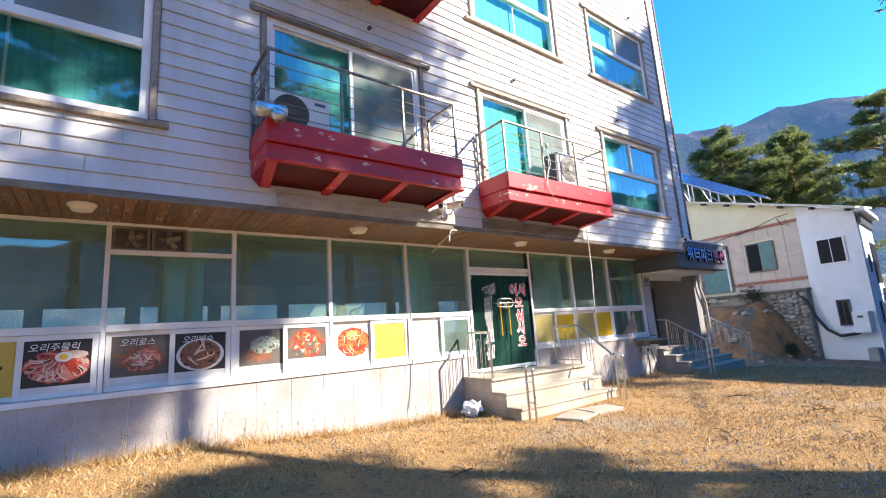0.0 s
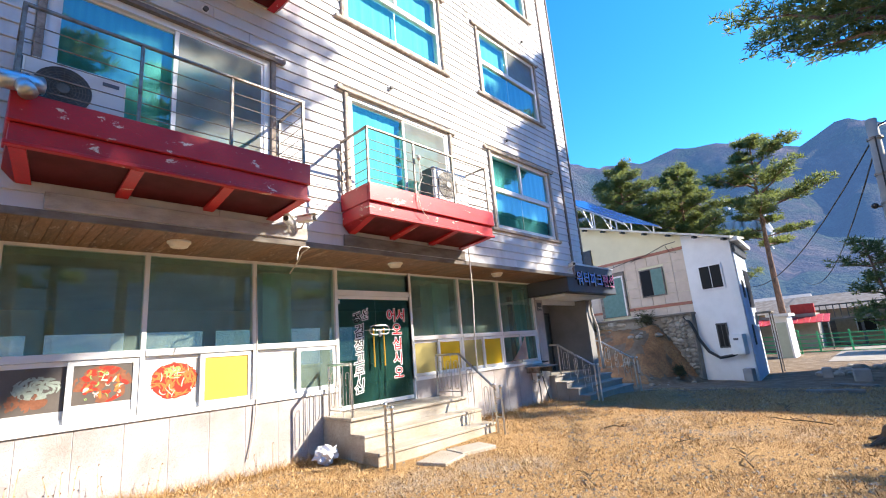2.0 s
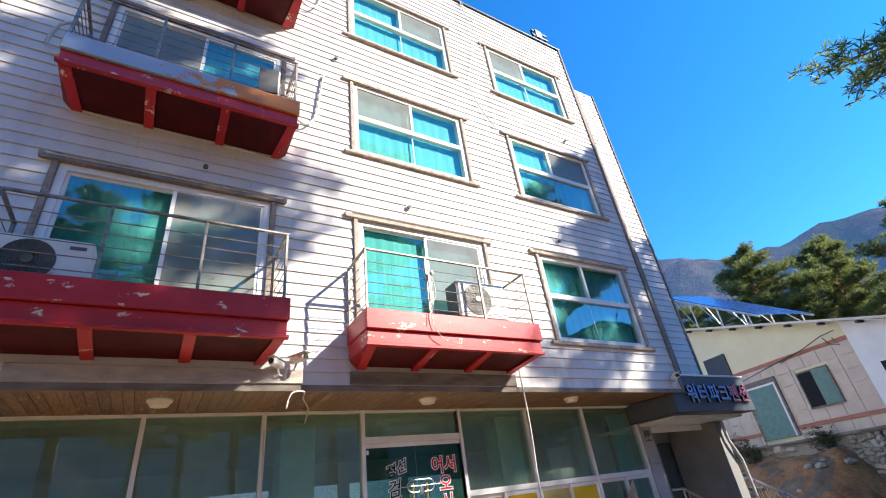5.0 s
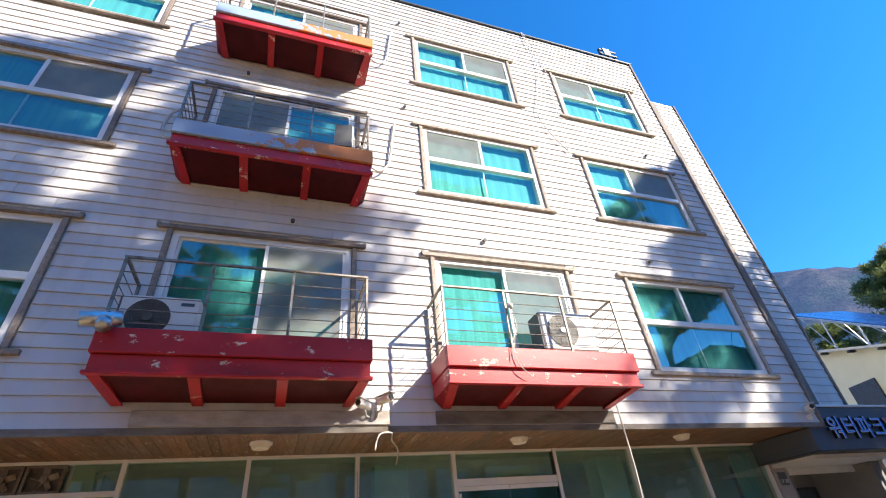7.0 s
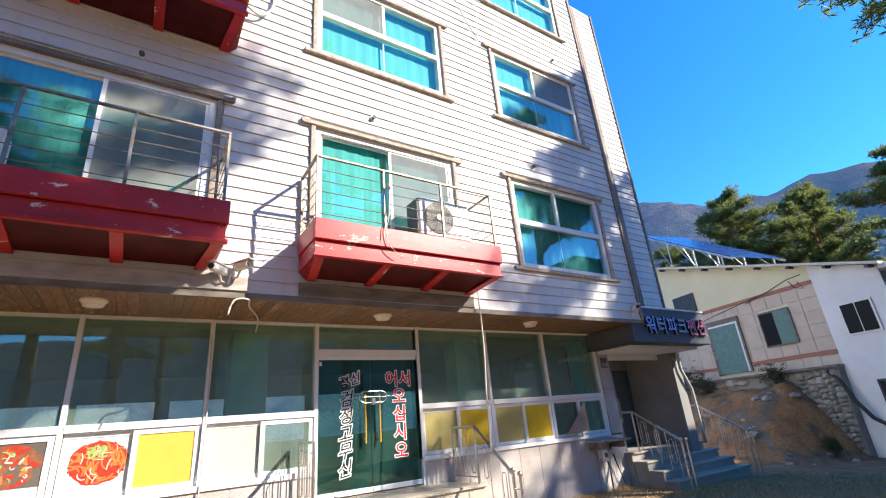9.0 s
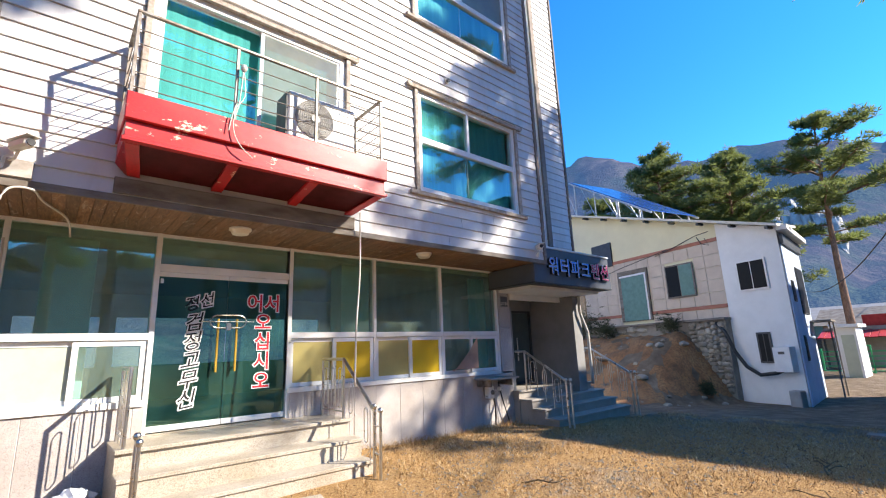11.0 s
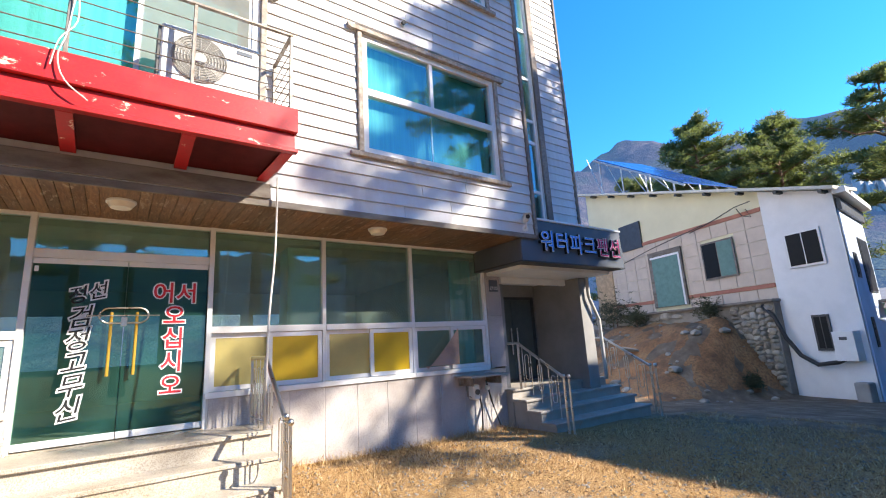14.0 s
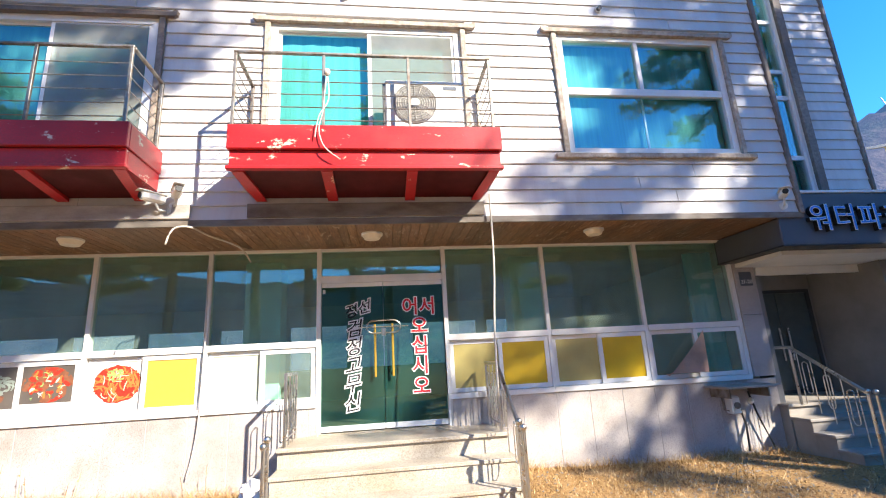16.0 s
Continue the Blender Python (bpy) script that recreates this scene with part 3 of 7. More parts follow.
# recessed stair tower at the end of the front
TW = TW0
strip = (13.18, 13.70)
tower = part("wall_tower", slab_with_holes(END, 14.7, TW, TW + 0.25, 2.7, TOP - 0.2, [(strip[0], strip[1], 3.6, TOP - 0.8)]), "white_paint")
tagged(tower, "white lap-sided wall of the recessed stair tower", "wall", kind="structure")
tagged(part("wall_return", box(END - 0.25, END, YU + 0.26, TW, EAVE, TOP - 0.03), "white_paint"), "short white return wall", "wall", kind="structure")
TT = TOP - 0.2


def siding(parent, x0, x1, y, z0, z1, cuts, pitch=0.176):
    """Lapped boards, each its own piece, cut round the openings."""
    z, row = z0, 0
    meshes = {}
    while z < z1 - 0.02:
        h = min(pitch, z1 - z)
        spans = [(x0, x1)]
        for c0, c1, lo, hi in cuts:
            if lo < z + h * 0.75 and hi > z + h * 0.25:
                spans = [s for a, b in spans for s in ((a, min(b, c0)), (max(a, c1), b)) if s[1] - s[0] > 0.02]
        out = []
        for a, b in spans:                       # butt joints
            j = a + 2.4 + 1.3 * ((row * 0.618) % 1)
            while j < b - 0.8:
                out.append((a, j - 0.003))
                a = j + 0.003
                j = a + 3.6
            out.append((a, b))
        for a, b in out:
            key = (round(b - a, 3), round(h, 3))
            if key not in meshes:
                w = b - a
                prof = [(0.018, 0.002), (-0.019, 0.002), (-0.023, 0.007), (-0.0035, h - 0.001), (0.018, h)]
                vs = [(xx, p[0], p[1]) for xx in (0, w) for p in prof]
                n = len(prof)
                fs = [(i, (i + 1) % n, n + (i + 1) % n, n + i) for i in range(n)] + [tuple(range(n))[::-1], tuple(range(n, 2 * n))]
                meshes[key] = mesh_of("board", vs, fs, "siding")
            ob = new("board", meshes[key])
            ob.parent = parent
            ob.matrix_basis = pose(a, y, z, 0.15 * math.sin(row * 2.1), 0, 0)
        z += pitch
        row += 1


# ---- windows of the upper storeys ----
def panel(x0, x1, y, z0, z1, d=0.006):
    return box(x0, x1, y, y + d, z0, z1)


def sheet(x0, x1, y, z0, z1):
    """One clear sheet of glass that faces the yard."""
    bm = bmesh.new()
    bm.faces.new([bm.verts.new(p) for p in ((x0, y, z0), (x1, y, z0), (x1, y, z1), (x0, y, z1))])
    return bm


def framed(name, x0, x1, z0, z1, y, w, d, material, parent, label=""):
    bm = bmesh.new()
    box_into(bm, x0, x1, y, y + d, z0, z0 + w)
    box_into(bm, x0, x1, y, y + d, z1 - w, z1)
    box_into(bm, x0, x0 + w, y, y + d, z0 + w, z1 - w)
    box_into(bm, x1 - w, x1, y, y + d, z0 + w, z1 - w)
    return part(name, bm, material, parent, label)


def pane(x0, x1, y, z0, z1, parent, material="glass_up", label=""):
    ob = part("pane", sheet(x0, x1, y, z0, z1), material, parent, label)
    ob.visible_shadow = False
    return ob


def board_trim(x0, x1, y0, y1, z0, z1, parent, name="trim", material="trimwood"):
    return part(name, box(x0, x1, y0, y1, z0, z1, 0.008), material, parent)


def upper_window(n, key, k, x0, x1, z0, z1, balcony):
    ob = thing("window_%d" % n, "white sliding window with teal curtain in weathered wood trim" if not balcony else "white sliding balcony door with teal curtain", "window", kind="structure")
    y = YU - 0.01
    # columns c and d get the trim copy that carries sunlight in its colour
    wood = "trimwood" if key in "ab" else "trimpale"
    framed("window_frame", x0 - 0.02, x1 + 0.02, z0, z1 + 0.015, y, 0.085, 0.12, "white_pvc", ob)
    xm = (x0 + x1) / 2 + (0.02 if key != "d" else -0.05)
    yg = y + 0.05
    if balcony:
        flip = k == 1
        framed("sash", x0 + 0.055, xm + 0.03, z0 + 0.055, z1 - 0.055, yg, 0.05, 0.03, "white_pvc", ob)
        framed("sash", xm - 0.03, x1 - 0.055, z0 + 0.055, z1 - 0.055, yg - 0.035, 0.05, 0.03, "white_pvc", ob)
        pane(x0 + 0.105, xm - 0.02, yg + 0.01, z0 + 0.105, z1 - 0.105, ob)
        pane(xm + 0.02, x1 - 0.105, yg - 0.02, z0 + 0.105, z1 - 0.105, ob)
        left, right = ("greyblind", "teal") if flip else ("teal", "greyblind")
        lab = {"teal": "drawn teal curtain", "greyblind": "grey insect screen"}
        part("curtain", drape(x0 + 0.06, xm, y + 0.14, z0 + 0.05, z1 - 0.05), "teal", ob, lab["teal"])
        part("curtain", drape(xm + 0.01, x1 - 0.06, y + 0.14, z0 + 0.05, z1 - 0.05), "teal", ob, lab["teal"])
        a, b = (x0 + 0.105, xm - 0.02) if left == "greyblind" else (xm + 0.02, x1 - 0.105)
        part("insect_screen", sheet(a, b, yg - 0.045, z0 + 0.09, z1 - 0.09), "screen", ob, lab["greyblind"])
        tz = z1
    else:
        zt = z0 + (z1 - z0) * 0.52
        part("mullion", box(x0 + 0.066, x1 - 0.066, y + 0.005, y + 0.1, zt - 0.055, zt + 0.05, 0.004), "white_pvc", ob)
        part("mullion", box(xm - 0.03, xm + 0.03, y + 0.01, y + 0.09, zt + 0.04, z1 - 0.055, 0.004), "white_pvc", ob)
        part("mullion", box(xm - 0.012, xm + 0.012, y + 0.07, y + 0.09, z0 + 0.055, zt - 0.04), "white_pvc", ob)
        pane(x0 + 0.05, xm - 0.03, yg, zt + 0.04, z1 - 0.05, ob)
        pane(xm + 0.03, x1 - 0.05, yg, zt + 0.04, z1 - 0.05, ob)
        pane(x0 + 0.05, x1 - 0.05, yg, z0 + 0.05, zt - 0.04, ob)
        mats = ("greyblind", "teal") if (key, k) in (("c", 1), ("d", 2)) else ("teal", "greyblind")
        part("curtain", drape(x0 + 0.055, xm, y + 0.16, zt, z1 - 0.05), "teal", ob)
        part("curtain", drape(xm + 0.01, x1 - 0.055, y + 0.16, zt, z1 - 0.05), "teal", ob)
        a, b = (x0 + 0.06, xm - 0.03) if mats[0] == "greyblind" else (xm + 0.03, x1 - 0.06)
        if (key, k) != ("d", 0):
            part("insect_screen", sheet(a, b, yg - 0.03, zt + 0.04, z1 - 0.06), "screen", ob, "grey insect screen")
        part("curtain", drape(x0 + 0.055, x1 - 0.055, y + 0.15, z0 + 0.05, zt - 0.02), "teal", ob)
        board_trim(x0 - 0.22, x1 + 0.22, YU - 0.07, YU + 0.0, z0 - 0.075, z0 - 0.005, ob, "window_sill", wood)
    board_trim(x0 - 0.095, x0 - 0.023, YU - 0.055, YU + 0.0, z0 - 0.003, z1 + 0.016, ob, material=wood)
    board_trim(x1 + 0.023, x1 + 0.095, YU - 0.055, YU + 0.0, z0 - 0.003, z1 + 0.016, ob, material=wood)
    head = bmesh.new()
    a, b, c, d = x0 - 0.24, x1 + 0.24, z1 + 0.018, z1 + 0.078
    prof = [(a + 0.04, c), (b - 0.04, c), (b - 0.005, c + 0.02), (b, d + 0.02), (b - 0.03, d + 0.03), (b - 0.07, d), (a + 0.07, d), (a + 0.03, d + 0.03), (a, d + 0.02), (a + 0.005, c + 0.02)]
    rings = [[head.verts.new((px, yy, pz)) for px, pz in prof] for yy in (YU - 0.075, YU)]
    head.faces.new(rings[0])
    head.faces.new(rings[1][::-1])
    for i in range(len(prof)):
        j = (i + 1) % len(prof)
        head.faces.new((rings[0][j], rings[0][i], rings[1][i], rings[1][j]))
    part("head_board", head, wood, ob)
    return ob


def drape(x0, x1, y, z0, z1, wave=0.004):
    """A hanging cloth with soft folds."""
    bm = bmesh.new()
    n = max(6, int((x1 - x0) / 0.04))
    rows = []
    for zz in (z0, z1):
        rows.append([bm.verts.new((x0 + (x1 - x0) * i / n, y + wave * math.sin(i * 1.1) + wave * 0.6 * math.sin(i * 0.37 + 1), zz)) for i in range(n + 1)])
    for i in range(n):
        bm.faces.new((rows[0][i], rows[0][i + 1], rows[1][i + 1], rows[1][i]))
    return bm


for i, o in enumerate(openings):
    upper_window(i + 1, *o)
cuts = [(o[2] - 0.105, o[3] + 0.105, o[4] - 0.01, o[5] + 0.07) for o in openings]

# tall strip window of the stair tower
sw = thing("window_20", "tall narrow teal stair window in a white frame", "window", kind="structure")
framed("window_frame", strip[0], strip[1], 3.6, TOP - 0.8, TW + 0.04, 0.05, 0.1, "white_pvc", sw)
for zz in [4.4, 5.5, 6.0, 7.0, 8.2, 9.4, 10.6, 11.8]:
    part("mullion", box(strip[0] + 0.05, strip[1] - 0.05, TW + 0.05, TW + 0.12, zz, zz + 0.07), "white_pvc", sw)
pane(strip[0] + 0.045, strip[1] - 0.045, TW + 0.08, 3.64, TOP - 0.84, sw)
part("curtain", drape(strip[0], strip[1], TW + 0.26, 3.6, TOP - 0.8), "teal", sw)
for x0, x1 in ((strip[0] - 0.16, strip[0] - 0.004), (strip[1] + 0.004, strip[1] + 0.16)):
    tagged(part("trim", box(x0, x1, TW - 0.05, TW + 0.02, 3.5, TOP - 0.3, 0.008), "trimwood"), "weathered upright trim board", "trim", kind="structure")
tagged(part("trim", box(END - 0.06, END + 0.01, YU - 0.05, YU + 0.015, EAVE, TOP, 0.008), "trimwood"), "weathered wooden corner board", "trim", kind="structure")
tagged(part("trim", box(14.67, 14.73, TW - 0.05, TW + 0.02, 3.5, TT, 0.008), "trimwood"), "weathered wooden corner board", "trim", kind="structure")

# ---- soffit over the shop front ----
sof = bmesh.new()
x = LEFT
while x < END:
    box_into(sof, x, min(END, x + 0.106), YU + 0.0, YG + 0.25, EAVE - 0.045, EAVE - 0.02)
    x += 0.112
box_into(sof, LEFT, END, YU + 0.02, YG + 0.25, EAVE - 0.018, EAVE - 0.002)
tagged(part("ceiling", sof, "plank"), "stained wooden plank soffit, weathered", "ceiling", kind="structure")
tagged(part("trim", box(LEFT, END, YU - 0.03, YU - 0.001, EAVE - 0.06, EAVE + 0.02, 0.004), "boardgrey"), "grey edge board under the siding", "trim", kind="structure")

# ---- shop front ----
BAYS = [-4.38, -2.90, -1.40, 0.06, 1.52, 2.96, 4.41, 5.86, 7.62, 9.12, 10.62, 12.17]
SILL, TRANS, HEAD = 1.04, 1.84, 3.16
low = part("wall_shop_base", slab_with_holes(LEFT, 12.45, YG - 0.031, YG + 0.2, -0.4, SILL - 0.032, [(5.86, 7.62, 0.66, SILL)]), "grout")
tagged(low, "granite-clad base wall below the shop windows", "wall", kind="structure")
tagged(part("wall_shop_left", box(LEFT, BAYS[0], YG, YG + 0.2, SILL, EAVE - 0.05), "granite"), "granite pier", "wall", kind="structure")
pier = thing("wall_pier", "granite-clad pier beside the side entrance", "wall", kind="structure")
for z0, z1 in ((SILL + 0.004, 1.95), (1.956, EAVE - 0.05)):
    part("slab", box(12.2, 12.55, YG - 0.05, YG + 0.2, z0, z1, 0.003), "granite", pier)


def granite_base():
    x, seg = LEFT, 0.49
    me = {}
    while x < 12.5:
        w = min(seg, 12.55 - x)
        if x < 5.86 < x + w:
            w = 5.86 - x
        if 5.86 <= x < 7.6:
            x = 7.64
            continue
        key = round(w, 3)
        if key not in me:
            bm = box(0.0035, w - 0.0035, -0.035, 0, -0.4, SILL - 0.03, 0.003)
            me[key] = bpy.data.meshes.new("slab")
            bm.to_mesh(me[key])
            bm.free()
            me[key].materials.append(M["granite"])
        ob = new("slab", me[key])
        ob.parent = low
        ob.location = (x, YG - 0.002, 0)
        x += w


def ribbons(ob, cx, cz, rx, rz, y, material, count, length, width, seed, fan=None):
    """Printed strands of food: short curved strips inside an oval."""
    rnd = random.Random(seed)
    bm = bmesh.new()
    for k in range(count):
        a, q = rnd.uniform(0, 6.283), math.sqrt(rnd.random())
        px, pz = cx + rx * q * math.cos(a), cz + rz * q * math.sin(a)
        h = rnd.uniform(0, 6.283) if fan is None else math.atan2(pz - fan[1], px - fan[0]) + rnd.gauss(0, 0.15)
        bend, w, pts = rnd.gauss(0, 2.2), width * rnd.uniform(0.7, 1.3), []
        yy = y - 0.00002 * k
        for i in range(5):
            pts.append((px, pz, h))
            px, pz, h = px + math.cos(h) * length / 4, pz + math.sin(h) * length / 4, h + bend / 4
        rows_p = []
        for i, (ux, uz, uh) in enumerate(pts):
            ww = w * (0.45 + 0.55 * math.sin(math.pi * (i + 0.6) / 5.2))
            edge = []
            for sgn in (-1, 1):
                vx, vz = ux - sgn * math.sin(uh) * ww / 2 - cx, uz + sgn * math.cos(uh) * ww / 2 - cz
                over = max(1.0, math.hypot(vx / (rx * 1.05), vz / (rz * 1.05)))
                edge.append(bm.verts.new((cx + vx / over, yy, cz + vz / over)))
            rows_p.append(edge)
        for p, q2 in zip(rows_p, rows_p[1:]):
            bm.faces.new((p[0], q2[0], q2[1], p[1]))
    return part("food_picture", bm, material, ob)


def oval(ob, cx, cz, rx, rz, y, material, name="food_picture"):
    bm = bmesh.new()
    bm.faces.new([bm.verts.new((cx + rx * math.cos(-a), y, cz + rz * math.sin(-a))) for a in [2 * math.pi * i / 32 for i in range(32)]])
    return part(name, bm, material, ob)


def poster(ob, x0, x1, z0, z1, y, ground_m, food=None, caption="", bowl=False):
    part("poster", panel(x0, x1, y, z0, z1, 0.004), ground_m, ob, "printed food poster on the glass")
    w, h = x1 - x0, z1 - z0
    cx, cz = (x0 + x1) / 2, z0 + h * 0.42
    if food == "meat":
        ribbons(ob, cx, cz, w * 0.47, h * 0.36, y - 0.0007, "food_red", 70, 0.16, 0.035, 1)
        ribbons(ob, cx, cz, w * 0.46, h * 0.33, y - 0.0021, "food_pink", 60, 0.20, 0.024, 2, (cx, cz + h * 0.25))
        ribbons(ob, cx, cz, w * 0.45, h * 0.32, y - 0.0035, "food_pale", 34, 0.18, 0.012, 3, (cx, cz + h * 0.25))
        oval(ob, cx + w * 0.25, cz + h * 0.24, w * 0.2, h * 0.09, y - 0.0045, "food_pale")
        oval(ob, cx + w * 0.08, cz + h * 0.2, w * 0.13, h * 0.11, y - 0.0052, "poster_white")
        oval(ob, cx + w * 0.08, cz + h * 0.2, w * 0.07, h * 0.06, y - 0.0060, "food_yolk")
    elif food == "roast":
        ribbons(ob, cx, cz, w * 0.42, h * 0.34, y - 0.0007, "food_brown", 60, 0.14, 0.05, 4)
        ribbons(ob, cx, cz - h * 0.03, w * 0.34, h * 0.27, y - 0.0021, "food_pink", 16, 0.15, 0.03, 5)
        ribbons(ob, cx, cz, w * 0.20, h * 0.18, y - 0.0035, "food_pale", 9, 0.14, 0.02, 6)
    elif food == "stew":
        oval(ob, cx, cz, w * 0.47, h * 0.42, y - 0.0005, "poster_white", "bowl_picture")
        oval(ob, cx, cz + 0.01, w * 0.40, h * 0.37, y - 0.0010, "food_brown")
        ribbons(ob, cx, cz, w * 0.38, h * 0.36, y - 0.0017, "poster_black", 34, 0.12, 0.05, 7)
        ribbons(ob, cx, cz, w * 0.36, h * 0.36, y - 0.0031, "food_brown", 44, 0.16, 0.045, 8)
        ribbons(ob, cx + 0.05, cz, w * 0.32, h * 0.36, y - 0.0045, "food_pale", 7, 0.15, 0.022, 9)
    elif food == "greens":
        oval(ob, cx, cz + 0.02, w * 0.46, h * 0.40, y - 0.0005, "poster_brown", "bowl_picture")
        ribbons(ob, cx + 0.05, cz + h * 0.14, w * 0.34, h * 0.24, y - 0.0014, "food_faded", 46, 0.12, 0.03, 10)
        ribbons(ob, cx - 0.06, cz - h * 0.16, w * 0.34, h * 0.2, y - 0.0014, "food_brown", 24, 0.13, 0.04, 11)
    elif food == "chicken":
        ribbons(ob, cx, cz + 0.03, w * 0.47, h * 0.46, y - 0.0007, "food_brown", 60, 0.10, 0.06, 12)
        ribbons(ob, cx, cz + 0.03, w * 0.44, h * 0.46, y - 0.0021, "food_red", 26, 0.09, 0.045, 13)
        ribbons(ob, cx, cz + 0.03, w * 0.40, h * 0.44, y - 0.0035, "food_orange", 9, 0.08, 0.03, 14)
        ribbons(ob, cx, cz + 0.04, w * 0.42, h * 0.44, y - 0.0045, "food_pale", 12, 0.07, 0.018, 15)
        ribbons(ob, cx, cz, w * 0.42, h * 0.4, y - 0.0056, "food_green", 9, 0.06, 0.014, 16)
    elif food == "noodle":
        cz += 0.04
        oval(ob, cx, cz, w * 0.45, h * 0.42, y - 0.0005, "food_red", "bowl_picture")
        ribbons(ob, cx, cz, w * 0.45, h * 0.42, y - 0.0014, "food_red", 60, 0.17, 0.035, 17)
        ribbons(ob, cx, cz, w * 0.43, h * 0.40, y - 0.0028, "food_orange", 46, 0.17, 0.020, 18)
        ribbons(ob, cx, cz, w * 0.42, h * 0.38, y - 0.0042, "food_pale", 16, 0.12, 0.012, 19)
        ribbons(ob, cx - 0.02, cz + h * 0.2, w * 0.2, h * 0.14, y - 0.0056, "food_green", 20, 0.09, 0.022, 20)
    elif food == "bars":
        for zz, ww, xx in ((0.72, 0.5, 0.0), (0.62, 0.3, -0.1), (0.50, 0.55, 0.05), (0.40, 0.36, 0.1), (0.12, 0.6, 0.0)):
            part("print_bar", panel(cx + xx * w - ww * w / 2, cx + xx * w + ww * w / 2, y - 0.0010, z0 + h * zz, z0 + h * (zz + 0.065), 0.002), "letter_black", ob)
    if caption:
        words("caption", caption, 0.10, "letter_white", facing((x0 + x1) / 2 - 0.04, y - 0.0066, z1 - 0.085), ob, 0.0005, shear=0.2)


def shop_bay(n, x0, x1, lower):
    ob = thing("window_%d" % n, "tall green-tinted shop window above a low sliding sash", "window", kind="structure")
    y = YG - 0.02
    a, b = x0 + 0.025, x1 - 0.025
    part("window_frame", box(x0 - 0.03, x0 + 0.025, y, y + 0.12, SILL, HEAD, 0.003), "white_pvc", ob)
    part("window_frame", box(a, b, y + 0.005, y + 0.11, HEAD - 0.04, HEAD, 0.003), "white_pvc", ob)
    part("transom", box(a, b, y - 0.01, y + 0.11, TRANS - 0.05, TRANS + 0.035, 0.003), "white_pvc", ob)
    part("window_sill", box(x0 - 0.02, x1 - 0.02, y - 0.045, y + 0.11, SILL - 0.03, SILL + 0.04, 0.004), "white_pvc", ob)
    if lower == "fans":
        zz = 2.78
        part("transom", box(a, b, y + 0.004, y + 0.1, zz - 0.03, zz + 0.03, 0.003), "white_pvc", ob)
        pane(a, b, y + 0.05, TRANS + 0.03, zz - 0.03, ob, "glass_low")
        pane((a + b) / 2 + 0.2, b, y + 0.05, zz + 0.03, HEAD - 0.04, ob, "glass_low")
        part("curtain", panel((a + b) / 2 + 0.14, (a + b) / 2 + 0.42, y + 0.10, zz, HEAD - 0.04), "cream_film", ob)
        for k in range(2):
            cx = a + 0.21 + k * 0.42
            fan = framed("fan_housing", cx - 0.2, cx + 0.2, zz + 0.03, HEAD - 0.04, y + 0.02, 0.03, 0.06, "boardgrey", ob, "grimy extractor fan housing")
            part("backing", panel(cx - 0.17, cx + 0.17, y + 0.09, zz + 0.05, HEAD - 0.06), "poster_brown", fan)
            for q in range(5):
                bm = box(-0.035, 0.035, -0.004, 0.004, 0.03, 0.14, 0.003)
                bmesh.ops.transform(bm, matrix=Matrix.Translation((cx, y + 0.06, (zz + HEAD) / 2)) @ Matrix.Rotation(q * 2 * math.pi / 5, 4, "Y") @ Matrix.Rotation(0.5, 4, "Z"), verts=bm.verts)
                part("blade", bm, "steel_dull", fan)
            part("hub", disc((cx, y + 0.05, (zz + HEAD) / 2), 0.04, 0.05, "y", 14), "steel_dull", fan)
    else:
        pane(a, b, y + 0.05, TRANS + 0.03, HEAD - 0.04, ob, "glass_low")
    # sliding sashes
    s0, s1, q0, q1 = a + 0.01, b - 0.01, SILL + 0.045, TRANS - 0.055
    mid = (s0 + s1) / 2
    framed("sash", s0, mid + 0.03, q0, q1, y + 0.05, 0.055, 0.03, "white_pvc", ob)
    front = framed("sash", mid - 0.03, s1, q0, q1, y + 0.012, 0.06, 0.03, "white_pvc", ob)
    l = (s0 + 0.055, mid - 0.025, q0 + 0.055, q1 - 0.055)
    r = (mid + 0.03, s1 - 0.06, q0 + 0.06, q1 - 0.06)
    yl, yr = y + 0.06, y + 0.024
    for (p0, p1, p2, p3), yy, spec in ((l, yl, lower_spec(lower)[0]), (r, yr, lower_spec(lower)[1])):
        if spec is None:
            pane(p0, p1, yy, p2, p3, ob, "glass_low")
        elif isinstance(spec, str):
            part("film", panel(p0, p1, yy, p2, p3), spec, ob, "coloured film on the glass")
        else:
            strip_z = p2 + spec[3]
            if spec[3]:
                part("film", panel(p0, p1, yy, p2, strip_z), "poster_white", ob)
            poster(ob, p0, p1, strip_z, p3, yy, *spec[:3], spec[4])
    return ob


def lower_spec(kind):
    return {
        "far": ("ochre", ("poster_black", "meat", "", 0.0, False)),
        "a": (("mustard", "bars", "", 0.0, False), ("poster_black", "meat", "오리주물럭", 0.07, False)),
        "fans": (("poster_brown", "roast", "오리로스", 0.10, False), ("poster_black", "stew", "오리백숙", 0.09, True)),
        "c": (("poster_brown", "greens", "", 0.09, False), ("poster_brown", "chicken", "", 0.13, False)),
        "d": (("poster_white", "noodle", "", 0.05, False), "mustard"),
        "e": ("cream_film", None),
        "y1": ("ochre", "yellow"),
        "y2": ("ochre", "yellow"),
        "peel": (None, None),
    }[kind]


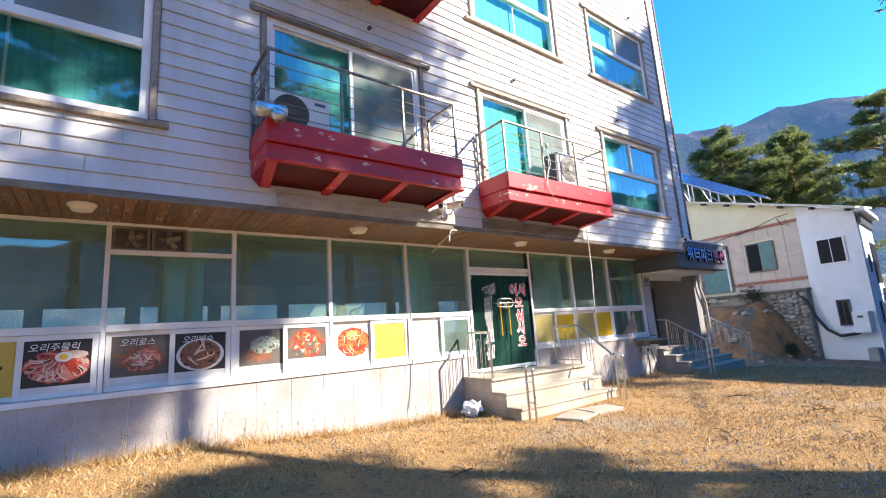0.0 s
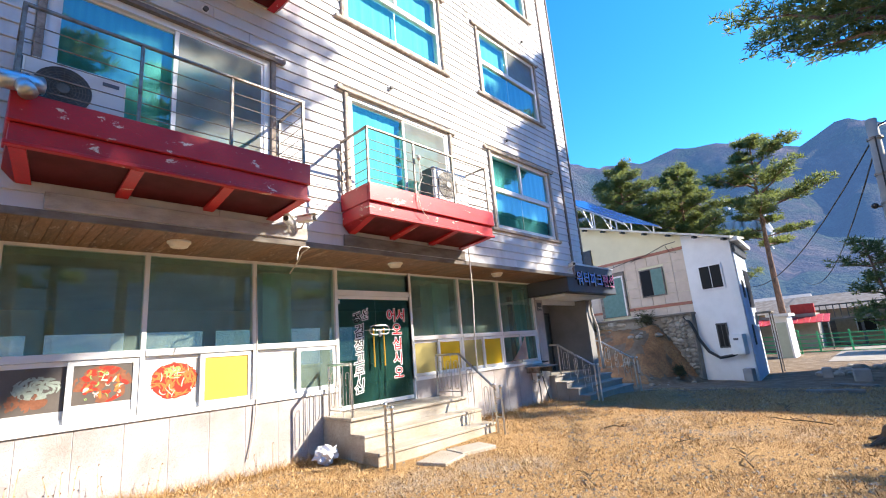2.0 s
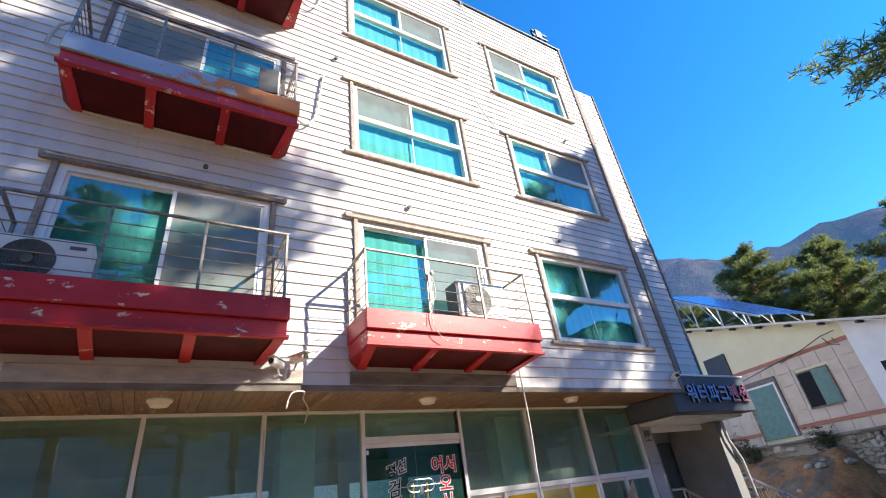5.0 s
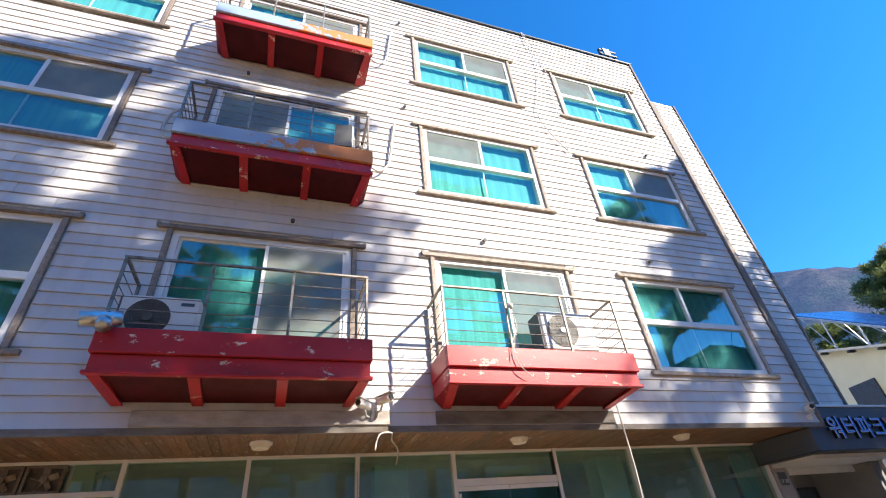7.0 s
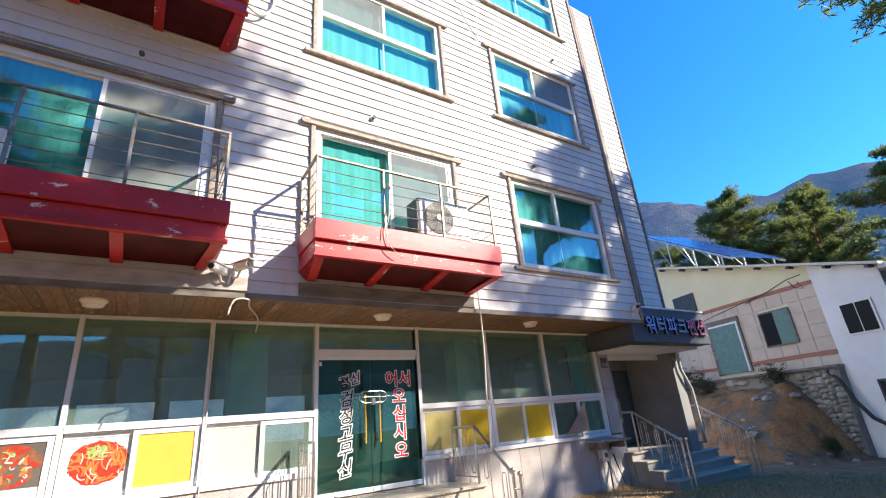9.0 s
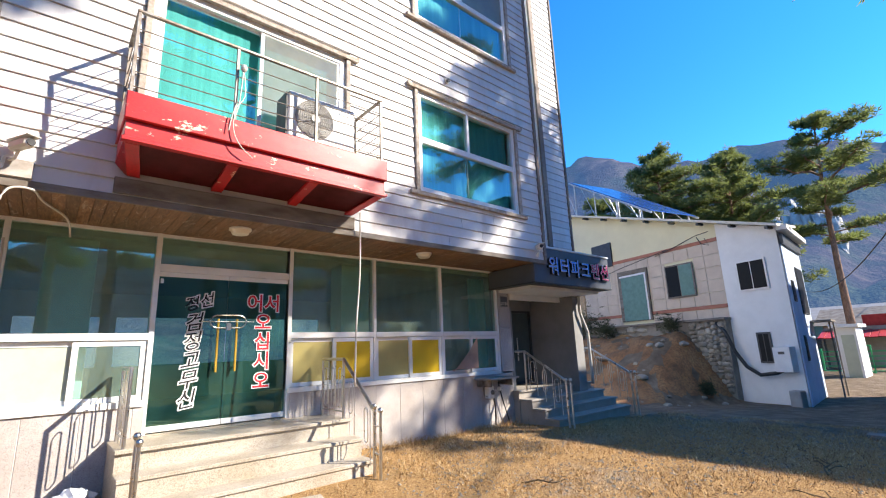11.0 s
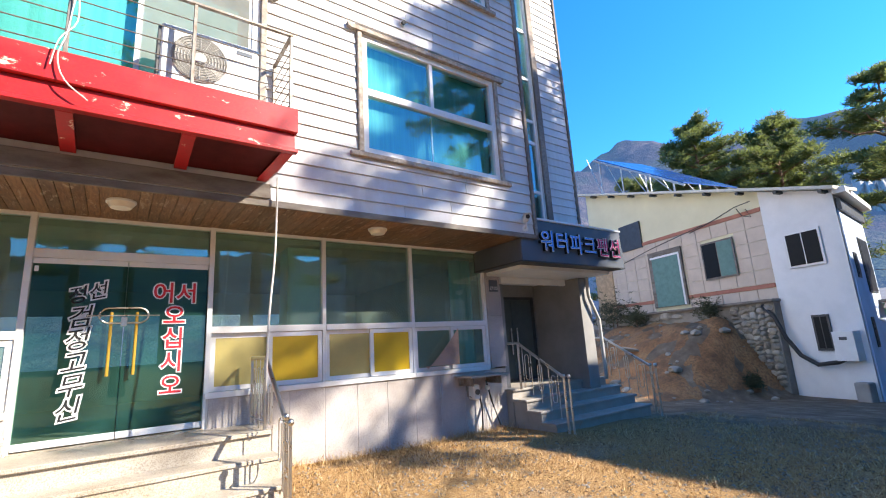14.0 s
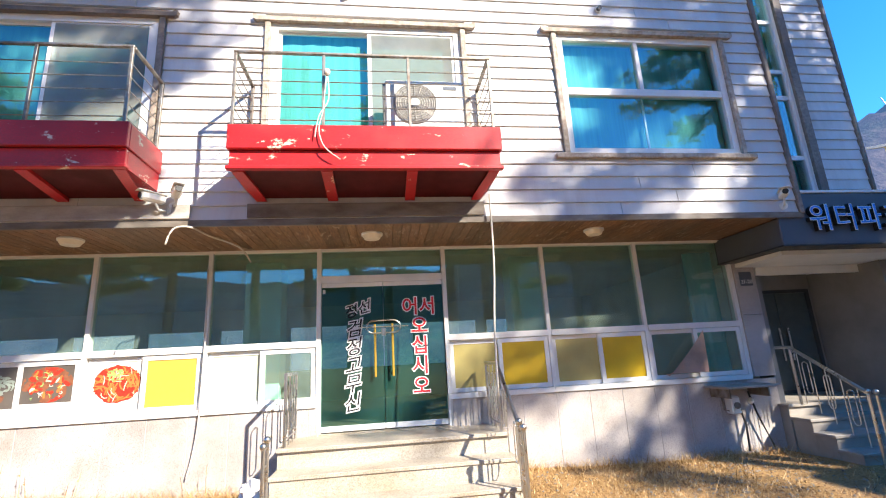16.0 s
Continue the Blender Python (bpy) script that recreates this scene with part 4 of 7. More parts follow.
plan = [("far", 0), ("far", 1), ("a", 2), ("fans", 3), ("c", 4), ("d", 5), ("e", 6), ("y1", 8), ("y2", 9), ("peel", 10)]
for i, (kind, b) in enumerate(plan):
    shop_bay(30 + i, BAYS[b], BAYS[b + 1], kind)
tagged(part("trim", box(12.14, 12.2, YG - 0.02, YG + 0.1, SILL, HEAD, 0.003), "white_pvc"), "end post of the shop window row", "trim", kind="structure")

# curled film at the last sash
curl = bmesh.new()
grid = [[curl.verts.new((10.78 + 0.62 * u + 0.06 * v, YG - 0.06 - 0.15 * math.sin(u * 2.4) * (1 - 0.6 * v), 1.12 + 0.64 * v * u + 0.04 * (1 - v))) for u in [k / 8 for k in range(9)]] for v in [k / 6 for k in range(7)]]
for i in range(6):
    for j in range(8):
        curl.faces.new((grid[i][j], grid[i][j + 1], grid[i + 1][j + 1], grid[i + 1][j]))
bmesh.ops.solidify(curl, geom=curl.faces[:], thickness=0.003)
tagged(part("peeling_film", curl, "peach_film"), "pink film curling off the last sash", "window film")

# ---- shop interior ----
tagged(part("floor", box(LEFT + 0.26, 12.4, YG + 0.21, BACK - 0.01, 0.3, 0.66), "darkfloor"), "dim brown shop floor", "floor", kind="structure")
tagged(part("ceiling_shop", box(LEFT + 0.26, 12.4, YG + 0.26, BACK - 0.01, EAVE - 0.12, EAVE - 0.02), "darkroom"), "dim shop ceiling", "ceiling", kind="structure")
tagged(part("wall_shop_rear", slab_with_holes(LEFT + 0.26, 12.4, 13.0, 13.1, 0.66, EAVE - 0.12, [(-6.2 + 1.75 * k, -4.75 + 1.75 * k, 1.45, 2.55) for k in range(10)]), "darkroom"), "dim rear wall of the shop", "wall", kind="structure")
tagged(part("wall_shop_east", box(12.4, 12.5, YG + 0.21, 13.0, 0.0, EAVE - 0.12), "darkroom"), "dim end wall of the shop", "wall", kind="structure")
for cx, w in ((0.95, 0.26), (5.0, 0.26), (9.0, 0.28), (-2.2, 0.26)):
    tagged(part("column", box(cx - w, cx + w, YG + 0.45, YG + 0.85, 0.66, EAVE - 0.12, 0.01), "teal_pale"), "pale teal pillar inside the shop", "column", kind="structure")
for x0, x1 in ((11.55, 12.05),):
    tagged(part("curtain", drape(x0, x1, YG + 0.2, 0.9, 3.0, 0.03), "teal"), "teal curtain hanging behind the glass", "curtain")

# ---- glass double door ----
door = thing("door_1", "dark green glass double door with brass pull bars", "door", kind="structure")
DX0, DX1, DZ0, DZ1 = 5.89, 7.59, 0.69, 2.66
xm = (DX0 + DX1) / 2
part("door_frame", box(5.86 - 0.03, DX0, YG - 0.03, YG + 0.11, 0.66, HEAD, 0.003), "white_pvc", door)
part("door_frame", box(DX1, 7.62 + 0.03, YG - 0.03, YG + 0.11, 0.66, HEAD, 0.003), "white_pvc", door)
part("transom", box(DX0, DX1, YG - 0.02, YG + 0.1, DZ1, DZ1 + 0.1, 0.003), "white_pvc", door)
part("head", box(DX0, DX1, YG - 0.01, YG + 0.1, HEAD - 0.04, HEAD, 0.003), "white_pvc", door)
pane(DX0, DX1, YG + 0.04, DZ1 + 0.1, HEAD - 0.04, door, "glass_low")
for a, b in ((DX0 + 0.004, xm - 0.004), (xm + 0.004, DX1 - 0.004)):
    leaf = part("leaf", sheet(a, b, YG + 0.02, DZ0 + 0.07, DZ1 - 0.06), "glass_dark", door, "dark tinted glass leaf")
    leaf.visible_shadow = False
    part("rail", box(a, b, YG + 0.0, YG + 0.05, DZ0, DZ0 + 0.07, 0.004), "white_pvc", leaf)
    part("rail", box(a, b, YG + 0.0, YG + 0.05, DZ1 - 0.06, DZ1 - 0.004, 0.004), "white_pvc", leaf)
for s in (-1, 1):
    h = part("handle", tube([(xm + s * 0.12, YG - 0.05, 1.36), (xm + s * 0.12, YG - 0.05, 2.06)], 0.016, 10), "brass", door, "brass pull bar")
    for zz in (1.42, 2.0):
        part("bracket", tube([(xm + s * 0.12, YG - 0.05, zz), (xm + s * 0.12, YG + 0.02, zz)], 0.010, 8), "chrome", h)
oval = [(xm + 0.10 * c + (0.13 if c > 0 else -0.13), YG - 0.085, 2.02 + 0.085 * math.sin(a)) for a in [2 * math.pi * k / 28 for k in range(28)] for c in [math.cos(a)]]
part("lock_bar", tube(oval, 0.010, 8, closed=True), "chrome", door, "oval steel lock bar across the pulls")
part("lock_bar", tube([(xm - 0.34, YG - 0.085, 2.02), (xm + 0.34, YG - 0.085, 2.02)], 0.007, 8), "chrome", door)
part("padlock", box(xm - 0.03, xm + 0.03, YG - 0.11, YG - 0.07, 1.90, 2.0, 0.008), "chrome", door)
part("sensor", box(DX0 + 0.02, DX0 + 0.055, YG + 0.0, YG + 0.018, DZ1 - 0.15, DZ1 - 0.09, 0.003), "white_pvc", door)
ytext = YG + 0.012
GL = 0.20
for i, ch in enumerate(["어서", "오", "십", "시", "오"]):
    xx = 7.24
    for mtl, grow, dy in (("letter_white", 0.017, 0.0), ("letter_red", 0.0035, -0.003)):
        words("letter", ch, 0.265, mtl, facing(xx, ytext + dy, 2.28 - 0.272 * i), door, 0.001, grow=grow)
for i, ch in enumerate(["정", "검", "정", "고", "무", "신"]):
    xx = 6.33 + (-0.045 if i == 0 else -0.008 * i)
    for mtl, grow, dy in (("letter_white", 0.016, 0.0), ("letter_black", 0.001, -0.003)):
        words("letter", ch, 0.25 if i else 0.20, mtl, facing(xx, ytext + dy, 2.24 - 0.243 * i, 14 if i == 0 else 9), door, 0.001, grow=grow, shear=0.3)

for mtl, grow, dy in (("letter_white", 0.016, 0.0), ("letter_black", 0.001, -0.003)):
    words("letter", "선", 0.20, mtl, facing(6.33 + 0.135, ytext + dy, 2.24 + 0.055, 14), door, 0.001, grow=grow, shear=0.3)

# ---- front steps ----
LAND = 0.66
steps = thing("front_steps", "speckled beige stone steps up to the shop door", "steps")
SX0, SX1 = 5.52, 8.20
fronts = [(6.10, LAND, LAND - 0.22), (5.79, LAND - 0.22, LAND - 0.44), (5.48, LAND - 0.44, -0.15)]
part("body", box(SX0 + 0.012, SX1 - 0.012, 6.13, YG - 0.04, -0.2, LAND - 0.045), "step", steps)
part("body", box(SX0 + 0.012, SX1 - 0.012, 5.79, 6.127, -0.2, LAND - 0.265), "step", steps)
part("body", box(SX0 + 0.012, SX1 - 0.012, 5.48, 5.817, -0.2, LAND - 0.485), "step", steps)
part("tread", box(SX0, SX1, 6.09, YG - 0.04, LAND - 0.042, LAND, 0.006), "step", steps)
part("tread", box(SX0, SX1, 5.77, 6.127, LAND - 0.262, LAND - 0.22, 0.006), "step", steps)
part("tread", box(SX0, SX1, 5.46, 5.817, LAND - 0.482, LAND - 0.44, 0.006), "step", steps)
part("threshold", box(5.87, 7.61, YG - 0.038, YG + 0.19, LAND - 0.1, LAND + 0.015, 0.004), "step", steps)


def hoop(x, y, z0, z1, w, along):
    """A long rounded ring of bar."""
    pts = []
    n = 7
    for k in range(n):
        a = math.pi * k / (n - 1)
        pts.append((w * math.cos(a), z1 - w + w * math.sin(a)))
    for k in range(n):
        a = math.pi + math.pi * k / (n - 1)
        pts.append((w * math.cos(a), z0 + w + w * math.sin(a)))
    return [(x + along[0] * p, y + along[1] * p, q) for p, q in pts]


def step_rail(name, x, y_wall, y_land, y_end, z_land, z_end, label, group, sloping=True):
    """Landing rail, sloping rail and end posts of polished tube."""
    ob = thing(name, label, "handrail", group)
    h = 0.80
    part("post", tube([(x, y_wall, z_land), (x, y_wall, z_land + h)], 0.016, 10), "chrome", ob)
    part("post", tube([(x, y_land, z_land), (x, y_land, z_land + h)], 0.020, 10), "chrome", ob)
    part("post", tube([(x, y_end, z_end), (x, y_end, z_end + h + 0.02)], 0.022, 10), "chrome", ob)
    part("post", tube([(x, y_end - 0.14, z_end), (x, y_end - 0.14, z_end + h - 0.02)], 0.018, 10), "chrome", ob)
    for yy, zz in ((y_end, z_end + h + 0.05), (y_end - 0.14, z_end + h + 0.01)):
        part("finial", ball((x, yy, zz), 0.036), "chrome", ob, smooth=True)
    for dz in (0.30, 0.62):
        part("link_bar", tube([(x, y_end, z_end + dz), (x, y_end - 0.14, z_end + dz)], 0.009, 8), "chrome", ob)
    run = [(x, y_wall, z_land + h), (x, y_land, z_land + h)] + ([(x, y_end, z_end + h)] if sloping else [])
    part("top_rail", tube(run, 0.024, 10), "chrome", ob)
    part("bottom_rail", tube([(x, y_wall, z_land + 0.09), (x, y_land, z_land + 0.09)], 0.009, 8), "chrome", ob)
    n = 3
    for k in range(n):
        yy = y_wall + (y_land - y_wall) * (k + 0.5) / n
        part("hoop", tube(hoop(x, yy, z_land + 0.14, z_land + h - 0.12, 0.045, (0, 1)), 0.007, 6, closed=True), "chrome", ob)
        part("bar", tube([(x, yy + 0.13, z_land), (x, yy + 0.13, z_land + h)], 0.007, 6), "chrome", ob)
    for k in range(2 if sloping else 0):
        f = (k + 0.5) / 2
        yy = y_land + (y_end - y_land) * f
        zt = z_land + (z_end - z_land) * f
        part("hoop", tube(hoop(x, yy, zt + 0.24, zt + h - 0.14, 0.045, (0, 1)), 0.007, 6, closed=True), "chrome", ob)
        part("bar", tube([(x, yy - 0.1, zt - 0.02), (x, yy - 0.1, zt + h - 0.08)], 0.007, 6), "chrome", ob)
    return ob


step_rail("handrail", SX0 + 0.08, 6.80, 6.16, 5.36, LAND, 0.02, "stainless handrail whose sloping part is missing", "rails of the front steps", False)
step_rail("handrail", SX1 - 0.08, 6.80, 6.16, 5.36, LAND, 0.02, "polished stainless handrail with hoop balusters", "rails of the front steps")

# ---- balconies ----
def balcony(x0, x1, zt, label, face="red", sloped=True):
    ob = thing("balcony", label, "balcony", "balconies")
    yf = 4.96
    up, mid, low_z = zt + 0.025, zt - 0.25, zt - 0.455
    part("fascia", box(x0, x1, yf - 0.012, yf + 0.04, mid, up, 0.008), face, ob)
    for xx in (x0, x1 - 0.04):
        part("fascia", box(xx, xx + 0.04, yf + 0.042, YU - 0.03, mid, up, 0.008), "red", ob)
    part("channel", box(x0 + 0.02, x1 - 0.02, yf + 0.035, yf + 0.075, low_z + 0.03, mid - 0.002, 0.004), "red", ob)
    part("lip", box(x0 - 0.005, x1 + 0.005, yf + 0.002, yf + 0.075, low_z - 0.012, low_z + 0.028, 0.006), "red", ob)
    for xx in (x0 + 0.02, x1 - 0.055):
        part("channel", box(xx, xx + 0.035, yf + 0.077, YU - 0.03, low_z, mid - 0.002, 0.004), "red", ob)
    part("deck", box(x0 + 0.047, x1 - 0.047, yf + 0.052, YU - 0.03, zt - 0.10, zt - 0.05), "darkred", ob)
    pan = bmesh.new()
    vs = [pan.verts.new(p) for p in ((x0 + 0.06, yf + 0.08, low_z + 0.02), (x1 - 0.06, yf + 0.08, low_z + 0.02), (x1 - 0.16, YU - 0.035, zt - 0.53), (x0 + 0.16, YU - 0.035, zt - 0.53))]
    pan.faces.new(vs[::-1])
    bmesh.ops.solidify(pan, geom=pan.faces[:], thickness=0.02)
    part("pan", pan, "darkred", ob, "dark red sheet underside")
    for sgn, xx in ((1, x0 + 0.025), (-1, x1 - 0.025)):
        cheek = bmesh.new()
        cv = [cheek.verts.new(p) for p in ((xx, yf + 0.08, low_z - 0.004), (xx, YU - 0.033, low_z - 0.004), (xx + sgn * 0.10, YU - 0.033, zt - 0.57))]
        cheek.faces.new(cv)
        bmesh.ops.solidify(cheek, geom=cheek.faces[:], thickness=0.012)
        part("cheek", cheek, "red", ob)
    n = 4
    for k in range(n):
        c = x0 + 0.09 + (x1 - x0 - 0.18) * k / (n - 1)
        lean = 0.10 if k == 0 else (-0.10 if k == n - 1 else 0)
        bm = bmesh.new()
        w = 0.058
        vs = [(c - w, yf + 0.078, low_z + 0.05), (c + w, yf + 0.078, low_z + 0.05), (c + w, YU - 0.03, low_z + 0.05), (c - w, YU - 0.03, low_z + 0.05),
              (c - w, yf + 0.078, low_z - 0.014), (c + w, yf + 0.078, low_z - 0.014), (c + w + lean, YU - 0.03, zt - 0.57), (c - w + lean, YU - 0.03, zt - 0.57)]
        v = [bm.verts.new(p) for p in vs]
        for f in ((0, 1, 2, 3), (7, 6, 5, 4), (0, 4, 5, 1), (1, 5, 6, 2), (2, 6, 7, 3), (3, 7, 4, 0)):
            bm.faces.new([v[i] for i in f])
        part("bracket", bm, "red", ob)
    # railing
    zr = zt + 0.93
    yr = yf + 0.035
    part("top_rail", box(x0 + 0.01, x1 - 0.05, yr - 0.02, yr + 0.02, zr - 0.03, zr, 0.005), "steel_dull", ob)
    for xx in (x0 + 0.03, x1 - 0.07):
        part("top_rail", box(xx - 0.02, xx + 0.02, yr + 0.02, YU - 0.03, zr - 0.03, zr, 0.005), "steel_dull", ob)
        part("post", box(xx - 0.018, xx + 0.018, YU - 0.075, YU - 0.035, zt - 0.25, zr - 0.03, 0.004), "steel_dull", ob)
    for k in range(4):
        xx = x0 + 0.03 + (x1 - x0 - 0.1) * k / 3
        part("post", box(xx - 0.016, xx + 0.016, yr - 0.016, yr + 0.016, zt - 0.02, zr - 0.03, 0.004), "steel_dull", ob)
    for k in range(5):
        zz = zt + 0.1 + k * 0.155
        part("rail_wire", tube([(x0 + 0.03, yr, zz), (x1 - 0.07, yr, zz)], 0.006, 6), "steel_dull", ob)
        for xx in (x0 + 0.03, x1 - 0.07):
            part("rail_wire", tube([(xx, yr, zz), (xx, YU - 0.05, zz)], 0.006, 6), "steel_dull", ob)
    return ob


balcony(1.40, 4.25, 4.02, "red flaking steel balcony with thin steel railing")
balcony(5.19, 8.09, 4.00, "bright red balcony with pale flaked paint and steel railing")
balcony(1.40, 4.25, 7.29, "balcony with blue paint flaking to orange over red steel", "blue_peel")
balcony(1.40, 4.25, 10.53, "high red balcony with orange flaked front", "blue_peel")
for x0, x1, zz, mt in ((1.75, 4.6, EAVE + 0.2, "bleached"), (5.22, 8.0, EAVE + 0.2, "boardgrey")):
    tagged(part("trim", box(x0, x1, YU - 0.055, YU - 0.026, EAVE + 0.03, zz, 0.004), mt), "stained grey board under the balcony", "trim", kind="structure")


def air_conditioner(x, y, z, turn=0, lift=0.01, big=1.0, label="white outdoor air conditioner unit standing on the balcony", guard="fanring"):
    ob = thing("air_conditioner", label, "air conditioner", "outdoor units", at=pose(x, y, z, 0, 0, turn) @ Matrix.Diagonal((big, big, big, 1)))
    for xx in (-0.33, 0.33):
        part("stand", box(xx - 0.02, xx + 0.02, -0.14, 0.14, -lift, 0.0, 0.004), "steel_dull", ob)
    part("casing", box(-0.4, 0.4, -0.15, 0.15, 0.04, 0.58, 0.015), "ac", ob)
    part("fan_recess", disc((-0.10, -0.152, 0.31), 0.225, 0.012, "y", 32), "acdark" if guard == "fandark" else "fanback", ob)
    for r in (0.05, 0.075, 0.10, 0.125, 0.15, 0.175, 0.20, 0.22):
        part("grille_ring", tube([(-0.10 + r * math.cos(a), -0.166, 0.31 + r * math.sin(a)) for a in [2 * math.pi * k / 28 for k in range(28)]], 0.0032, 4, closed=True), guard, ob)
    for k in range(8):
        a = math.pi * k / 8
        part("grille_bar", tube([(-0.10 - 0.22 * math.cos(a), -0.17, 0.31 - 0.22 * math.sin(a)), (-0.10 + 0.22 * math.cos(a), -0.17, 0.31 + 0.22 * math.sin(a))], 0.003, 4), guard, ob)
    part("hub", disc((-0.10, -0.172, 0.31), 0.05, 0.012, "y", 14), guard, ob)
    part("badge", box(0.20, 0.34, -0.155, -0.148, 0.47, 0.51, 0.002), "grey_metal", ob, "plain maker's badge")
    part("side_grille", box(-0.425, -0.40, -0.13, 0.14, 0.06, 0.56, 0.004), "acdark", ob)
    for xx in (-0.3, 0.3):
        part("foot", box(xx - 0.05, xx + 0.05, -0.16, 0.16, 0, 0.04, 0.004), "black", ob)
    return ob


air_conditioner(7.28, 5.38, 4.10, 0, 0.13, 1.14)
air_conditioner(1.86, 5.33, 3.975, 0, 0.01, 1.0, "white air conditioner unit with a dark fan guard", "fandark")
air_conditioner(3.85, 5.36, 7.255, 80, 0.01, 1.0, "small dark air conditioner unit on the upper balcony")

granite_base()
siding(upper, LEFT, END - 0.065, YU, EAVE + 0.01, TOP, cuts)
siding(tower, strip[1] + 0.165, 14.66, TW, 3.5, TT, [])

# ---- side entrance ----
ent = part("wall_entrance", box(14.42, 14.74, TW - 0.02, 8.095, -0.3, 2.68), "entrywall")
tagged(ent, "grey stone-clad wall of the side entrance", "wall", kind="structure")
tagged(part("wall_entrance_rear", slab_with_holes(12.3, 14.41, 7.8, 7.9, 0.0, 2.9, [(13.0, 14.33, 0.66, 2.42)]), "entrywall"), "dim rear wall of the entrance recess", "wall", kind="structure")
tagged(part("wall_entrance_left", box(12.56, 12.66, YG + 0.0, 7.79, 0.0, 2.68), "entrywall"), "grey side wall of the entrance recess", "wall", kind="structure")
tagged(part("ceiling_entrance", box(12.24, 14.74, 6.0, 8.1, 2.69, 2.752), "white_paint"), "white entrance ceiling", "ceiling", kind="structure")
tagged(part("trim", box(12.57, 14.41, 6.86, 6.93, 2.56, 2.685, 0.004), "white_pvc"), "white lintel of the side entrance", "trim", kind="structure")
d2 = thing("door_2", "dark side entrance door in a black frame", "door", kind="structure")
framed("door_frame", 13.0, 14.33, 0.66, 2.42, 7.76, 0.06, 0.08, "dark_metal", d2)
part("leaf", box(13.06, 13.66, 7.79, 7.83, 0.68, 2.36, 0.004), "entry", d2, "dark door leaf")
part("leaf", box(13.67, 14.27, 7.79, 7.83, 0.68, 2.36, 0.004), "entry", d2, "dark door leaf")
for xx in (13.58, 13.75):
    part("handle", tube([(xx, 7.75, 1.2), (xx, 7.75, 1.75)], 0.014, 8), "chrome", d2)

ES = thing("side_steps", "blue-grey stone steps to the side entrance", "steps")
part("body", box(12.5, 15.2, 6.74, 8.05, -0.5, 0.595), "bluestone", ES)
for k in range(4):
    y0 = 6.70 - 0.31 * k
    top = 0.64 - 0.165 * k
    if k:
        part("body", box(12.52, 15.2, y0 + 0.03, y0 + 0.337, -0.6, top - 0.043), "bluestone", ES)
    part("tread", box(12.48, 15.24, y0, (8.05 if k == 0 else y0 + 0.337), top - 0.04, top, 0.006), "bluestone", ES)


def side_rail(x, label):
    ob = thing("handrail", label, "handrail", "rails of the side steps")
    zl, ye, yw = 0.64, 5.62, 6.85
    part("top_rail", tube([(x, yw, zl + 0.80), (x, 6.60, zl + 0.80), (x, ye, 0.86)], 0.024, 10), "chrome", ob)
    part("post", tube([(x, 6.60, zl), (x, 6.60, zl + 0.8)], 0.020, 10), "chrome", ob)
    part("post", tube([(x, ye, 0.0), (x, ye, 0.86)], 0.022, 10), "chrome", ob)
    part("post", tube([(x, ye - 0.1, -0.05), (x, ye - 0.1, 0.84)], 0.018, 10), "chrome", ob)
    for yy in (ye, ye - 0.1):
        part("finial", ball((x, yy, 0.88), 0.034), "chrome", ob, smooth=True)
    for k in range(5):
        f = (k + 0.5) / 5
        yy = 6.60 - f * 0.95
        zt = zl + 0.8 - f * 0.56
        part("bar", tube([(x, yy, zt - 0.72), (x, yy, zt)], 0.007, 6), "chrome", ob)
    for k in range(3):
        f = (k + 0.5) / 3
        yy = 6.55 - f * 0.85
        zt = zl + 0.8 - f * 0.52
        part("hoop", tube(hoop(x, yy, zt - 0.55, zt - 0.12, 0.045, (0, 1)), 0.007, 6, closed=True), "chrome", ob)
    return ob


side_rail(12.6, "polished stainless handrail of the side steps")
side_rail(15.1, "polished stainless handrail of the side steps")

sign = thing("sign_canopy", "dark grey metal sign canopy with blue and magenta letters", "sign")
part("box", box(12.04, 14.88, YU + 0.03, 6.99, 2.78, 3.14, 0.006), "grey_metal", sign)
part("box", box(12.42, 14.88, YU + 0.03, 6.5, 3.142, 3.50, 0.006), "grey_metal", sign)
part("face", box(12.04, 14.885, YU + 0.012, YU + 0.028, 2.78, 3.17, 0.003), "grey_metal", sign)
part("cap", box(12.42, 14.90, YU + 0.01, 7.0, 3.503, 3.54, 0.004), "white_pvc", sign)
part("edge", box(12.03, 14.89, YU + 0.005, 6.99, 2.755, 2.778, 0.004), "dark_metal", sign)
for i, ch in enumerate("워터파크펜션"):
    xx = 12.62 + i * 0.385
    words("letter", ch, 0.40, "letter_black", facing(xx, YU - 0.02, 3.10), sign, 0.028, grow=0.010)
    words("letter", ch, 0.40, "letter_white", facing(xx, YU - 0.05, 3.10), sign, 0.002, grow=0.006)
    words("letter", ch, 0.40, "letter_blue" if i < 4 else "letter_pink", facing(xx, YU - 0.055, 3.10), sign, 0.002, grow=-0.002)

plate = thing("number_plate", "dark blue house number plate on the pier", "sign")
part("plate", box(12.27, 12.48, YG - 0.062, YG - 0.051, 2.40, 2.62, 0.003), "grey_metal", plate)
words("number", "27-20", 0.085, "letter_white", facing(12.375, YG - 0.064, 2.46), plate, 0.0008)

lamp_e = thing("ceiling_lamp", "round opal ceiling lamp under the sign", "ceiling lamp")
part("shade", disc((13.6, 6.3, 2.73), 0.13, 0.045, "z", 24, 0.10), "lampglass", lamp_e)

